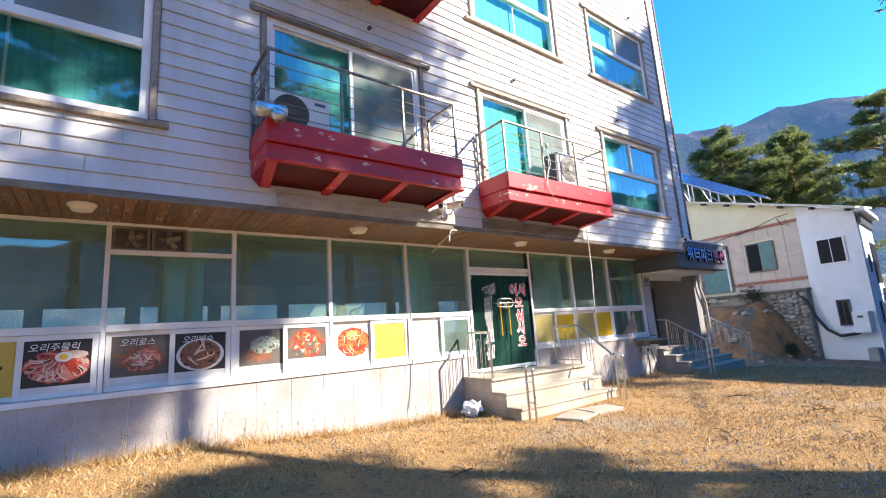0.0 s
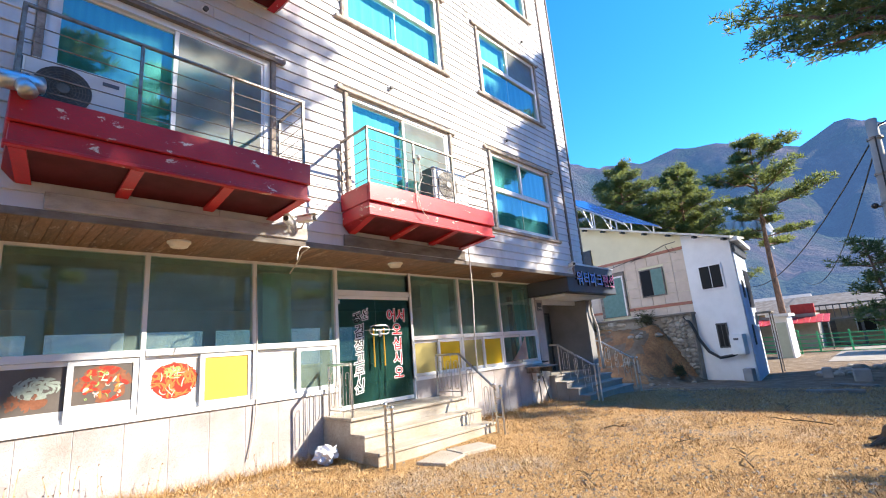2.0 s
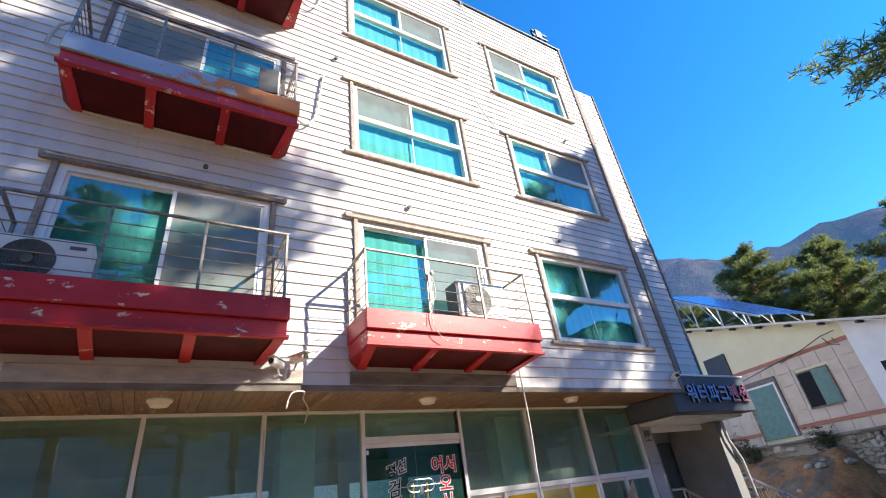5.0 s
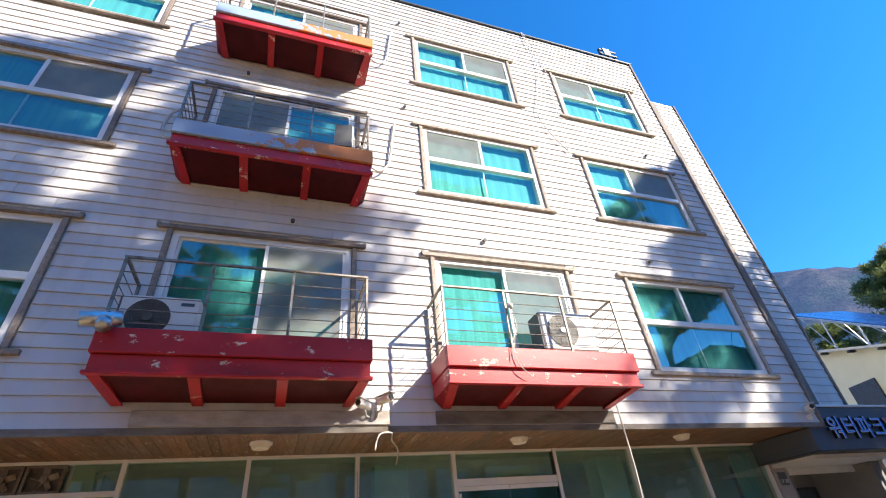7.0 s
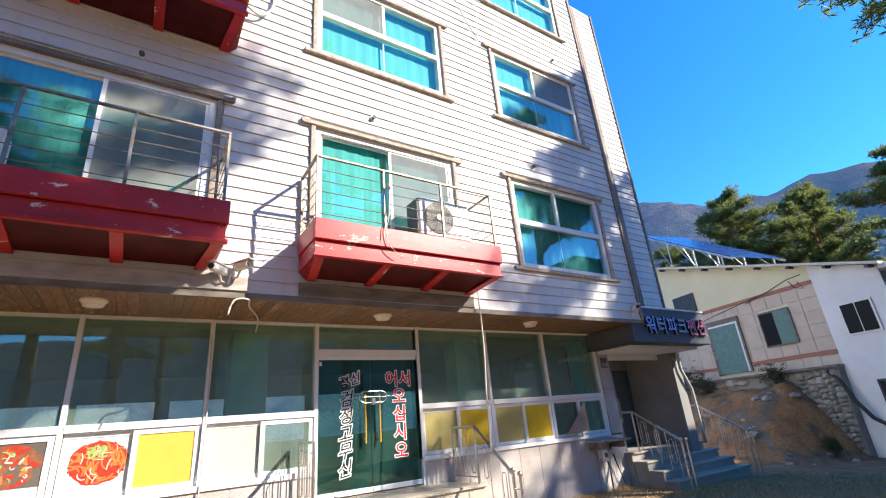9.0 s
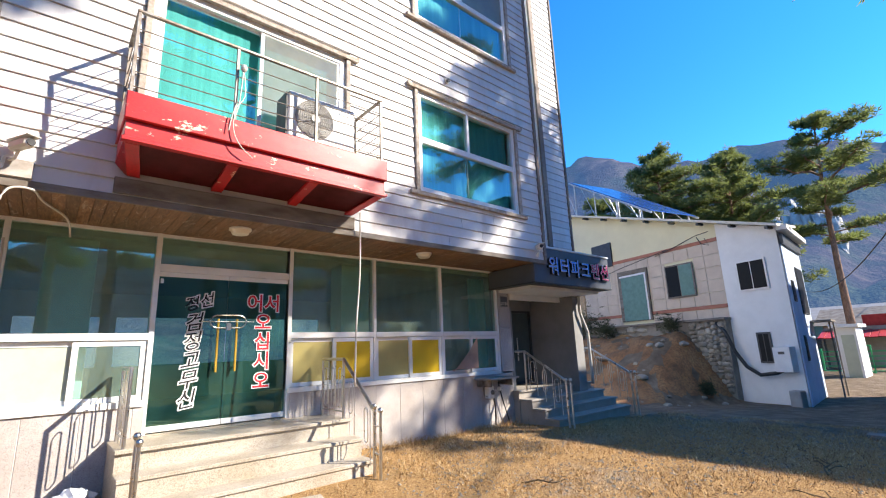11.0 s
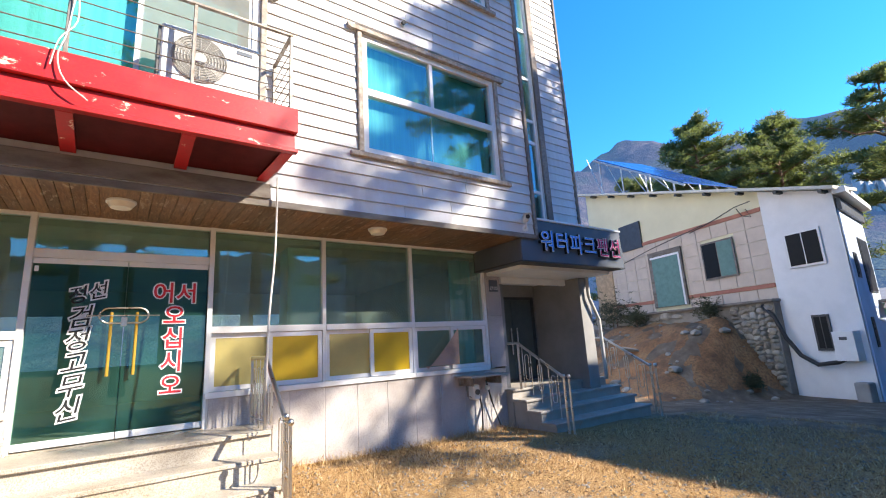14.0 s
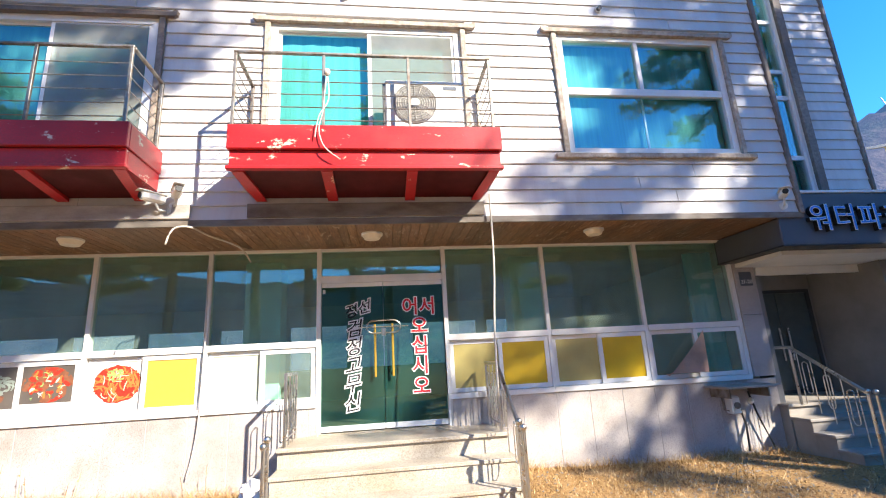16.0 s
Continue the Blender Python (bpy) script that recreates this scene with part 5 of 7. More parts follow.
shelf = thing("meter_shelf", "grey metal shelf over a wall tap and meter", "shelf")
bm = box(11.35, 12.18, 6.42, 6.88, 0.93, 0.965, 0.004)
part("top", bm, "bluestone", shelf)
for xx in (11.45, 12.05):
    part("bracket", box(xx - 0.012, xx + 0.012, 6.5, 6.89, 0.80, 0.928, 0.003), "steel_dull", shelf)
meter = thing("gas_meter", "grey gas meter with a black hose under the shelf", "meter")
part("body", box(11.62, 11.76, 6.72, 6.88, 0.56, 0.80, 0.02), "ac", meter)
part("dial", disc((11.69, 6.71, 0.68), 0.045, 0.02, "y", 18), "boardgrey", meter)
part("pipe", tube([(11.56, 6.84, 0.9), (11.56, 6.82, 0.62), (11.63, 6.80, 0.6)], 0.012, 8), "steel_dull", meter)
part("hose", tube([(11.8, 6.84, 0.72), (11.84, 6.80, 0.4), (11.82, 6.80, 0.05)], 0.014, 8), "black", meter)
part("tap", ball((11.98, 6.80, 0.72), 0.045), "ac", meter)
part("hose", tube([(11.98, 6.82, 0.85), (12.06, 6.80, 0.5), (12.22, 6.80, 0.08)], 0.014, 8), "black", meter)


def pipe(name, pts, r, material, label, category, seg=8):
    bm = tube(eased(pts), r, seg)
    return tagged(part(name, bm, material, smooth=True), label, category)


pipe("downpipe", [(14.60, TW - 0.10, 2.74), (14.60, TW - 0.10, 2.35), (14.64, TW - 0.10, 2.2), (14.82, TW - 0.10, 1.85), (14.86, TW - 0.09, 1.7), (14.86, TW - 0.09, 0.62)], 0.036, "fanring", "pale plastic downpipe with a bent elbow", "downpipe", 12)
dry_pipe = tagged(part("downpipe", box(12.52, 12.60, TW - 0.11, TW - 0.03, 3.5, TOP - 0.3, 0.01), "ac"), "pale square downpipe down the stair tower", "downpipe")


# ---- soffit lamps, cameras, cables ----
def soffit_lamp(x, y):
    ob = thing("soffit_lamp", "round opal lamp under the plank soffit", "ceiling lamp", "soffit lamps")
    zz = EAVE - 0.047
    part("base", disc((x, y, zz - 0.012), 0.135, 0.024, "z", 28), "white_pvc", ob)
    part("shade", disc((x, y, zz - 0.05), 0.095, 0.05, "z", 28, 0.125), "lampglass", ob)


for x in (-0.2, 3.1, 6.62, 9.62):
    soffit_lamp(x, 6.15)


def cctv(x, z, turn, y=YU - 0.03, label="white bullet security camera on the wall"):
    ob = thing("security_camera", label, "camera", "security cameras", at=pose(x, y, z, 0, 0, turn))
    part("mount", disc((0, 0.0, -0.12), 0.05, 0.03, "y", 16), "ac", ob)
    part("arm", tube([(0, 0, -0.12), (0, -0.10, -0.12), (0, -0.14, -0.05)], 0.014, 8), "ac", ob)
    part("body", box(-0.045, 0.045, -0.30, -0.04, -0.045, 0.045, 0.02), "ac", ob)
    part("hood", box(-0.055, 0.055, -0.34, -0.03, 0.047, 0.06, 0.004), "ac", ob)
    part("lens", disc((0, -0.302, 0), 0.035, 0.012, "y", 16), "black", ob)


cctv(4.42, 3.50, 30)
cctv(12.12, 3.42, -35)
cctv(4.36, 3.44, -40, label="second white security camera beside it")
duct = thing("duct", "crumpled foil duct elbow at the balcony corner", "duct")
part("pipe", tube([(1.60, 4.97, 4.15), (1.50, 4.94, 4.13), (1.38, 4.90, 4.10), (1.26, 4.86, 4.07)], 0.085, 14), "silver_duct", duct, smooth=True)
part("pipe", tube([(1.46, 4.93, 4.11), (1.49, 4.84, 4.04), (1.51, 4.80, 3.97)], 0.07, 14), "silver_duct", duct, smooth=True)


def hang(a, b, sag, n=10):
    a, b = Vector(a), Vector(b)
    return [a.lerp(b, i / n) - Vector((0, 0, 4 * sag * (i / n) * (1 - i / n))) for i in range(n + 1)]


pipe("hanging_cord", [(8.07, 5.62, 3.48), (8.05, 5.60, 2.6), (8.0, 5.6, 1.9), (7.98, 5.6, 1.12)], 0.012, "cable", "pale cord hanging down past the shop window", "cord")
pipe("soffit_cable", [(4.40, 5.60, 2.92), (4.46, 5.62, 3.1), (4.62, 5.66, 3.13), (4.70, 6.0, 3.12), (4.90, 6.5, 3.10), (4.95, 6.85, 2.98)], 0.011, "cable", "pale cable sagging from the soffit", "cable")
pipe("wall_cable", [(4.40, 6.86, 2.9), (4.42, 6.86, 1.9), (4.41, 6.85, 1.0), (4.36, 6.86, 0.55), (4.30, 6.86, 0.28)], 0.010, "cable", "pale cable running down the window post", "cable")
pipe("roof_cable", [(8.62, 5.64, 13.95), (8.72, 5.64, 13.0), (8.78, 5.64, 12.3), (8.46, 5.64, 11.0), (8.30, 5.64, 10.3), (8.55, 5.64, 9.6), (8.85, 5.64, 9.15), (8.72, 5.64, 9.1)], 0.012, "cable", "loose cable looping down the siding", "cable")
pipe("roof_cable", [(8.66, 5.64, 13.95), (8.92, 5.64, 13.1), (9.0, 5.64, 12.5), (8.95, 5.64, 11.2), (8.90, 5.64, 10.0), (8.84, 5.64, 9.2)], 0.010, "cable", "loose cable looping down the siding", "cable")
for z in (8.5, 11.75):
    pipe("drain_hose", [(4.28, 5.55, z - 0.9), (4.5, 5.6, z - 0.95), (4.68, 5.62, z - 0.65), (4.74, 5.64, z - 0.1), (4.80, 5.64, z + 0.4), (4.84, 5.64, z + 0.5)], 0.020, "cable", "pale hose looping out of the balcony", "hose")
pipe("drain_hose", [(1.5, 5.3, 7.5), (1.22, 5.5, 7.45), (1.05, 5.6, 7.7), (1.10, 5.62, 8.15), (1.3, 5.62, 8.3)], 0.024, "cable", "pale hose looping out of the balcony", "hose")
rope = thing("tied_rope", "white rope knotted on the balcony rail", "rope")
part("strand", tube(eased([(6.20, 4.93, 4.66), (6.18, 4.90, 4.4), (6.16, 4.90, 4.15), (6.12, 4.91, 3.95), (6.18, 4.91, 3.75), (6.34, 4.93, 3.62)]), 0.006, 6), "cable", rope)
part("strand", tube(eased([(6.20, 4.93, 4.64), (6.22, 4.90, 4.3), (6.12, 4.90, 4.1), (6.08, 4.91, 3.86)]), 0.006, 6), "cable", rope)
part("knot", ball((6.20, 4.92, 4.64), 0.035, 1.3), "cable", rope)
for x, z in ((6.35, 6.33), (5.05, 9.59), (5.03, 12.79), (3.15, 6.25), (11.2, 9.62), (2.04, 9.6), (9.9, 6.3)):
    v = thing("vent_pipe", "small dark vent pipe stub in the siding", "vent", "vent stubs")
    part("flange", disc((x, YU - 0.03, z), 0.05, 0.02, "y", 14), "ac", v)
    part("stub", tube([(x, YU - 0.03, z), (x, YU - 0.09, z - 0.01)], 0.032, 12), "acdark", v)
aer = thing("roof_sign_frame", "dark steel frame of a small sign on the parapet", "sign frame")
for xx in (11.55, 11.80, 12.05):
    part("post", box(xx - 0.035, xx + 0.035, YU + 0.06, YU + 0.13, TOP + 0.05, TOP + (0.72 if xx < 12 else 0.5), 0.01), "dark_metal", aer)
for zz in (0.16, 0.36, 0.58):
    part("crossbar", box(11.48, 12.12, YU + 0.02, YU + 0.055, TOP + zz, TOP + zz + 0.07, 0.006), "dark_metal", aer)
part("brace", tube([(11.8, YU + 0.13, TOP + 0.6), (11.8, YU + 0.7, TOP + 0.06)], 0.025, 8), "dark_metal", aer)
part("plate", box(11.60, 11.86, YU - 0.005, YU + 0.018, TOP + 0.30, TOP + 0.68, 0.006), "dark_metal", aer)


# ---- the house beyond ----
house = tagged(new("house"), "cream and beige tiled house with white and blue end block", "house")
house.matrix_basis = HOUSE


def roof_h(u):
    return 5.66 + 0.315 * u


def prism(u0, u1, v0, v1, z0, top=roof_h):
    bm = bmesh.new()
    vs = [bm.verts.new(p) for p in ((v0, u0, z0), (v1, u0, z0), (v1, u1, z0), (v0, u1, z0), (v0, u0, top(u0)), (v1, u0, top(u0)), (v1, u1, top(u1)), (v0, u1, top(u1)))]
    for f in ((3, 2, 1, 0), (4, 5, 6, 7), (0, 1, 5, 4), (1, 2, 6, 5), (2, 3, 7, 6), (3, 0, 4, 7)):
        bm.faces.new([vs[i] for i in f])
    return bm


part("wall", prism(0.0, 8.2, 0.03, 2.1, 1.6), "cream", house, "cream sheet gable wall")
SKEW = Matrix.Translation((0, -1.98, 0)) @ Matrix.Rotation(radians(19), 4, "Z") @ Matrix.Translation((0, 1.98, 0))


def skewed(bm):
    bmesh.ops.transform(bm, matrix=SKEW, verts=bm.verts)
    return bm


blk = bmesh.new()
bq = [((-0.03, -1.98), -1.98), ((3.05, -0.93), -1.98), ((3.05, -0.003), -0.003), ((-0.03, -0.003), -0.003)]
lo = [blk.verts.new((v, u, -0.9)) for (v, u), k in bq]
hi = [blk.verts.new((v, u, roof_h(k) - 0.02)) for (v, u), k in bq]
blk.faces.new(lo[::-1])
blk.faces.new(hi)
for i in range(4):
    blk.faces.new((lo[i], lo[(i + 1) % 4], hi[(i + 1) % 4], hi[i]))
part("wall", blk, "white_paint", house, "white painted end block")
part("wall", skewed(box(0.02, 3.25, -2.02, -1.985, -0.9, 4.45)), "bluewall", house, "pale blue painted side wall")
for ua, ub, vb in ((-2.25, -0.302, 0.6), (-0.298, 8.5, 2.5)):
    rf = bmesh.new()
    rv = [rf.verts.new(p) for u in (ua, ub) for v in (-0.45, vb) for p in ((v, u, roof_h(u) + 0.0), (v, u, roof_h(u) + 0.09))]
    for f in ((0, 1, 3, 2), (4, 6, 7, 5), (0, 4, 5, 1), (2, 3, 7, 6), (1, 5, 7, 3), (0, 2, 6, 4)):
        rf.faces.new([rv[i] for i in f])
    part("roof", rf, "steel_roof", house, "thin cream sheet-metal roof")
for k in range(9):
    u = -1.9 + k * 1.15
    part("purlin_end", box(-0.40, -0.1, u - 0.05, u + 0.05, roof_h(u) - 0.11, roof_h(u) - 0.03), "dark_metal", house)
part("eave_side", skewed(box(-0.30, 3.4, -2.30, -2.02, roof_h(-2.25) - 0.10, roof_h(-2.25) + 0.06)), "white_pvc", house, "white eave fascia")
part("soffit_board", skewed(box(0.02, 3.25, -2.10, -2.003, 4.46, 4.80)), "dark_metal", house)
for z in (5.03, 2.62):
    part("band", box(-0.025, 0.028, 0.02, 7.0, z, z + 0.13, 0.004), "terracotta", house)
# stone-clad corner
part("cladding", box(-0.03, 0.028, 7.02, 8.15, 1.6, 5.6, 0.004), "brick_face", house)


def house_window(y0, y1, z0, z1, frame_m="boardgrey", x=-0.03, second="darkgreen"):
    w = part("window", box(x - 0.035, x, y0, y1, z0, z1, 0.004), frame_m, house)
    part("pane", box(x - 0.045, x - 0.037, y0 + 0.06, (y0 + y1) / 2 - 0.015, z0 + 0.06, z1 - 0.06), second, w)
    part("pane", box(x - 0.045, x - 0.037, (y0 + y1) / 2 + 0.015, y1 - 0.06, z0 + 0.06, z1 - 0.06), "glass_pane_dark", w)
    return w


house_window(1.08, 2.32, 3.16, 4.46)
house_window(-1.50, -0.52, 3.08, 4.12, "white_pvc", -0.05, "glass_pane_dark")
house_window(-1.24, -0.80, 0.72, 1.70, "dark_metal", -0.05, "glass_pane_dark")
hd = part("door", box(-0.07, 0.0, 3.18, 4.78, 2.42, 4.62, 0.004), "boardgrey", house, "green sheet door in a grey frame")
part("leaf", box(-0.085, -0.072, 3.34, 4.60, 2.44, 4.34, 0.003), "darkgreen", hd)
part("frame", box(-0.082, -0.072, 3.26, 3.335, 2.44, 4.42), "white_pvc", hd)
part("frame", box(-0.082, -0.072, 3.34, 4.68, 4.345, 4.42), "white_pvc", hd)
part("window", box(-0.06, 0.02, 5.0, 6.2, 4.98, 6.1, 0.004), "dark_metal", house, "dark shuttered opening")
for v0, v1, z0, z1 in ((0.45, 0.85, 2.62, 3.32), (1.6, 2.9, 2.25, 3.85), (0.75, 1.05, 0.75, 1.55)):
    w = part("window", skewed(box(v0, v1, -2.05, -2.021, z0, z1, 0.004)), "dark_metal", house)
    part("pane", skewed(box(v0 + 0.05, v1 - 0.05, -2.06, -2.052, z0 + 0.05, z1 - 0.05)), "glass_pane_dark", w)
hb = thing("utility_box", "white wall-mounted utility box on the white block", "utility box")
hb.matrix_basis = HOUSE
part("case", box(-0.35, -0.035, -1.86, -1.36, 0.46, 1.22, 0.01), "white_pvc", hb)
part("vent", box(-0.358, -0.352, -1.70, -1.52, 1.0, 1.08), "acdark", hb)
pb = thing("plinth_block", "grey concrete block at the wall foot", "block")
pb.matrix_basis = HOUSE
part("block", box(-0.34, -0.04, -1.93, -1.6, -0.75, -0.08, 0.02), "concrete", pb)
hh = tube([HOUSE @ Vector(p) for p in ((-0.30, 0.35, 2.1), (-0.34, 0.05, 1.75), (-0.30, -0.15, 1.1), (-0.2, -0.4, 0.6), (-0.2, -0.8, 0.35), (-0.2, -1.3, 0.42), (-0.12, -1.45, 0.5))], 0.06, 10)
tagged(part("black_hose", hh, "black", smooth=True), "thick black hose running down the white wall", "hose")
for k, pts in enumerate((((-0.12, 2.6, 4.95), (-0.12, 1.6, 5.15), (-0.2, 0.7, 5.35), (-0.15, 0.2, 5.4)), ((-0.12, 0.7, 5.3), (-0.2, 0.5, 5.0), (-0.15, 0.25, 4.9), (-0.12, 0.4, 5.2)), ((-0.14, 7.0, 4.3), (-0.18, 4.5, 4.75), (-0.15, 2.0, 5.1)))):
    tagged(part("wall_wire", tube([HOUSE @ Vector(p) for p in pts], 0.015, 6), "black"), "loose dark wire on the tiled wall", "wire")

# solar array on the roof
sol = thing("solar_panel", "blue solar array tilted on a steel frame on the roof", "solar panel")
sol.matrix_basis = HOUSE


def zs(u):
    return 7.60 + 0.62 * (u - 4.0)


for v0 in (1.2, 2.25, 3.3):
    for u0 in (3.6, 5.25, 6.9):
        bm = bmesh.new()
        vs = [bm.verts.new((v, u, zs(u) + dz)) for dz in (0, 0.05) for u, v in ((u0, v0), (u0 + 1.6, v0), (u0 + 1.6, v0 + 1.0), (u0, v0 + 1.0))]
        for f in ((0, 1, 2, 3), (7, 6, 5, 4), (0, 4, 5, 1), (1, 5, 6, 2), (2, 6, 7, 3), (3, 7, 4, 0)):
            bm.faces.new([vs[i] for i in f])
        part("module", bm, "solar", sol)
for v in (1.15, 4.35):
    part("rail", tube([(v, 3.5, zs(3.5) - 0.05), (v, 8.6, zs(8.6) - 0.05)], 0.05, 6), "galv", sol)
    for u in (4.0, 5.4, 6.8, 8.2):
        part("leg", tube([(v, u, roof_h(u)), (v, u, zs(u) - 0.05)], 0.035, 6), "galv", sol)
        part("brace", tube([(v, u, roof_h(u) + 0.1), (v, u + 0.9, zs(u + 0.9) - 0.1)], 0.022, 6), "galv", sol)

# lean-to and white shed behind the block
lt = thing("lean_to", "grey timber lean-to with posts against the blue wall", "lean-to")
lt.matrix_basis = HOUSE @ SKEW
part("roof", box(2.6, 3.9, -2.6, -2.03, 1.98, 2.05), "boardgrey", lt)
for v, u in ((3.0, -2.5), (3.85, -2.52)):
    part("post", box(v - 0.022, v + 0.022, u - 0.022, u + 0.022, -0.9, 1.98), "boardgrey", lt)
sh = thing("white_shed", "white sheet-metal shed with a pale door", "shed")
part("body", box(35.0, 37.0, 4.35, 5.2, -0.9, 1.85, 0.01), "white_paint", sh)
part("door", box(34.97, 34.997, 4.45, 4.95, -0.7, 1.5), "cream_film", sh)
part("roof", box(34.8, 37.2, 4.2, 5.35, 1.855, 2.02, 0.01), "white_pvc", sh)

# retaining wall of field stone
rw = thing("retaining_wall", "field stone retaining wall under the tiled house", "wall")
rw.matrix_basis = HOUSE
part("core", box(-0.28, 0.02, 0.02, 8.4, -0.6, 2.18), "mortar", rw)
part("coping", box(-0.42, 0.02, -0.05, 8.4, 2.18, 2.27, 0.02), "boardgrey", rw)
stones = []
for k in range(4):
    bm = bmesh.new()
    bmesh.ops.create_icosphere(bm, subdivisions=1, radius=0.5)
    for v in bm.verts:
        v.co *= 0.8 + 0.4 * random.random()
    me = bpy.data.meshes.new("stone")
    bm.to_mesh(me)
    bm.free()
    me.materials.append(M["rubble"])
    stones.append(me)
rs = random.Random(5)
u = 0.06
while u < 7.2:
    w = rs.uniform(0.16, 0.34) if u < 1.2 else rs.uniform(0.3, 0.62)
    z = -0.3 if u < 1.4 else 0.9
    while z < 2.12:
        h = rs.uniform(0.12, 0.24) if u < 1.2 else rs.uniform(0.2, 0.42)
        if u > 1.2 and rs.random() < 0.6:
            z += h
            continue
        ob = new("stone", rs.choice(stones))
        ob.parent = rw
        ob.matrix_basis = Matrix.Translation((-0.29 + rs.uniform(-0.03, 0.02), u + w / 2, min(z + h / 2, 2.08))) @ Euler((rs.uniform(-0.3, 0.3), rs.uniform(-0.2, 0.2), rs.uniform(-0.2, 0.2))).to_matrix().to_4x4() @ Matrix.Diagonal((0.22, w * 1.12, h * 1.12, 1))
        z += h
    u += w

# bare earth bank in front of it
bank = bmesh.new()
rows_b = []
for i in range(27):
    u = -0.2 + i * 0.3
    row = []
    for j in range(20):
        v = -5.6 + j * 0.28
        w = HOUSE @ Vector((v, u, 0))
        z = ground_z(w.x, w.y) + 0.03 + 0.22 * noise.noise(Vector((w.x * 1.3, w.y * 1.3, 5))) * smooth(-5.2, -3, v) + 0.09 * noise.noise(Vector((w.x * 3.2, w.y * 3.2, 1)))
        z -= 0.25 * (1 - smooth(-5.5, -4.4, v)) + 0.25 * (1 - smooth(-0.2, 0.5, u)) + 0.3 * smooth(6.8, 7.6, u)
        row.append(bank.verts.new(HINV.inverted() @ Vector((v, u, 0)) + Vector((0, 0, z))))
    rows_b.append(row)
for i in range(26):
    for j in range(19):
        bank.faces.new((rows_b[i][j], rows_b[i][j + 1], rows_b[i + 1][j + 1], rows_b[i + 1][j]))
tagged(part("earth_bank", bank, "earth", smooth=True), "bare orange earth bank below the stone wall", "earth", kind="structure")


def rock(x, y, size, label="grey rock lying on the ground", flat=0.6, material="rubble", name="rock", dz=0.0):
    bm = bmesh.new()
    bmesh.ops.create_icosphere(bm, subdivisions=2, radius=size)
    k = rs.random() * 20
    for v in bm.verts:
        v.co *= 1 + 0.35 * noise.noise(v.co / size * 1.3 + Vector((k, 0, 0)))
    bmesh.ops.transform(bm, matrix=Matrix.Translation((x, y, ground_z(x, y) + size * flat * 0.35 + dz)) @ Matrix.Diagonal((1.2, 1, flat, 1)), verts=bm.verts)
    return tagged(part(name, bm, material), label, "rock")


for k in range(70):
    v, u = rs.uniform(-4.6, -0.5), rs.uniform(-0.2, 6.0)
    w = HOUSE @ Vector((v, u, 0))
    rock(w.x, w.y, 0.035 + 0.15 * rs.random() ** 3, "earthy rock lying on the bare bank")
for k in range(14):
    w = HOUSE @ Vector((rs.uniform(2.0, 6.0), rs.uniform(-4.2, -2.9), 0))
    rock(w.x, w.y, rs.uniform(0.12, 0.3))
w = HOUSE @ Vector((-2.6, 3.6, 0))
slab = tagged(part("stone_slab", box(-0.35, 0.35, -0.25, 0.25, 0, 0.05, 0.01), "concrete"), "flat pale slab lying on the earth bank", "slab")
slab.matrix_basis = pose(w.x, w.y, ground_z(w.x, w.y) + 0.12, 12, 14, 20)
for x, y, sx, sz, rz in ((21.8, 1.0, 0.42, 0.40, 10), (24.5, 0.2, 0.35, 0.32, 35), (23.2, 2.0, 0.3, 0.35, 5)):
    b = tagged(part("concrete_block", box(-sx / 2, sx / 2, -sx / 2, sx / 2, -0.05, sz, 0.02), "concrete"), "grey concrete block standing in the yard", "block", "yard blocks")
    b.matrix_basis = pose(x, y, ground_z(x, y), 0, 0, rz)
for x, y, rz in ((14.6, 1.15, 12), (17.5, 1.0, -20)):
    b = tagged(part("timber_plank", box(-0.5, 0.5, -0.12, 0.12, 0, 0.07, 0.008), "boardgrey"), "weathered grey timber plank on the ground", "plank", "loose planks")
    b.matrix_basis = pose(x, y, ground_z(x, y) + 0.01, 0, 0, rz + 80)
for x, y, rz, s in ((6.35, 5.02, 15, 1.0), (6.95, 5.0, -12, 0.9)):
    b = tagged(part("paving_slab", box(-0.36 * s, 0.36 * s, -0.24 * s, 0.24 * s, -0.03, 0.03, 0.008), "step"), "broken flat paving slab before the steps", "slab", "paving slabs")
    b.matrix_basis = pose(x, y, ground_z(x, y) + 0.008, 0, 0, rz)
crump = bmesh.new()
bmesh.ops.create_icosphere(crump, subdivisions=3, radius=0.16)
for v in crump.verts:
    v.co *= 1 + 0.55 * noise.noise(v.co * 14) + 0.2 * noise.noise(v.co * 31)
    v.co.z *= 0.8
bmesh.ops.translate(crump, vec=(5.25, 6.35, 0.19), verts=crump.verts)
tagged(part("paper_sack", crump, "paper"), "crumpled pale paper sack beside the steps", "sack")


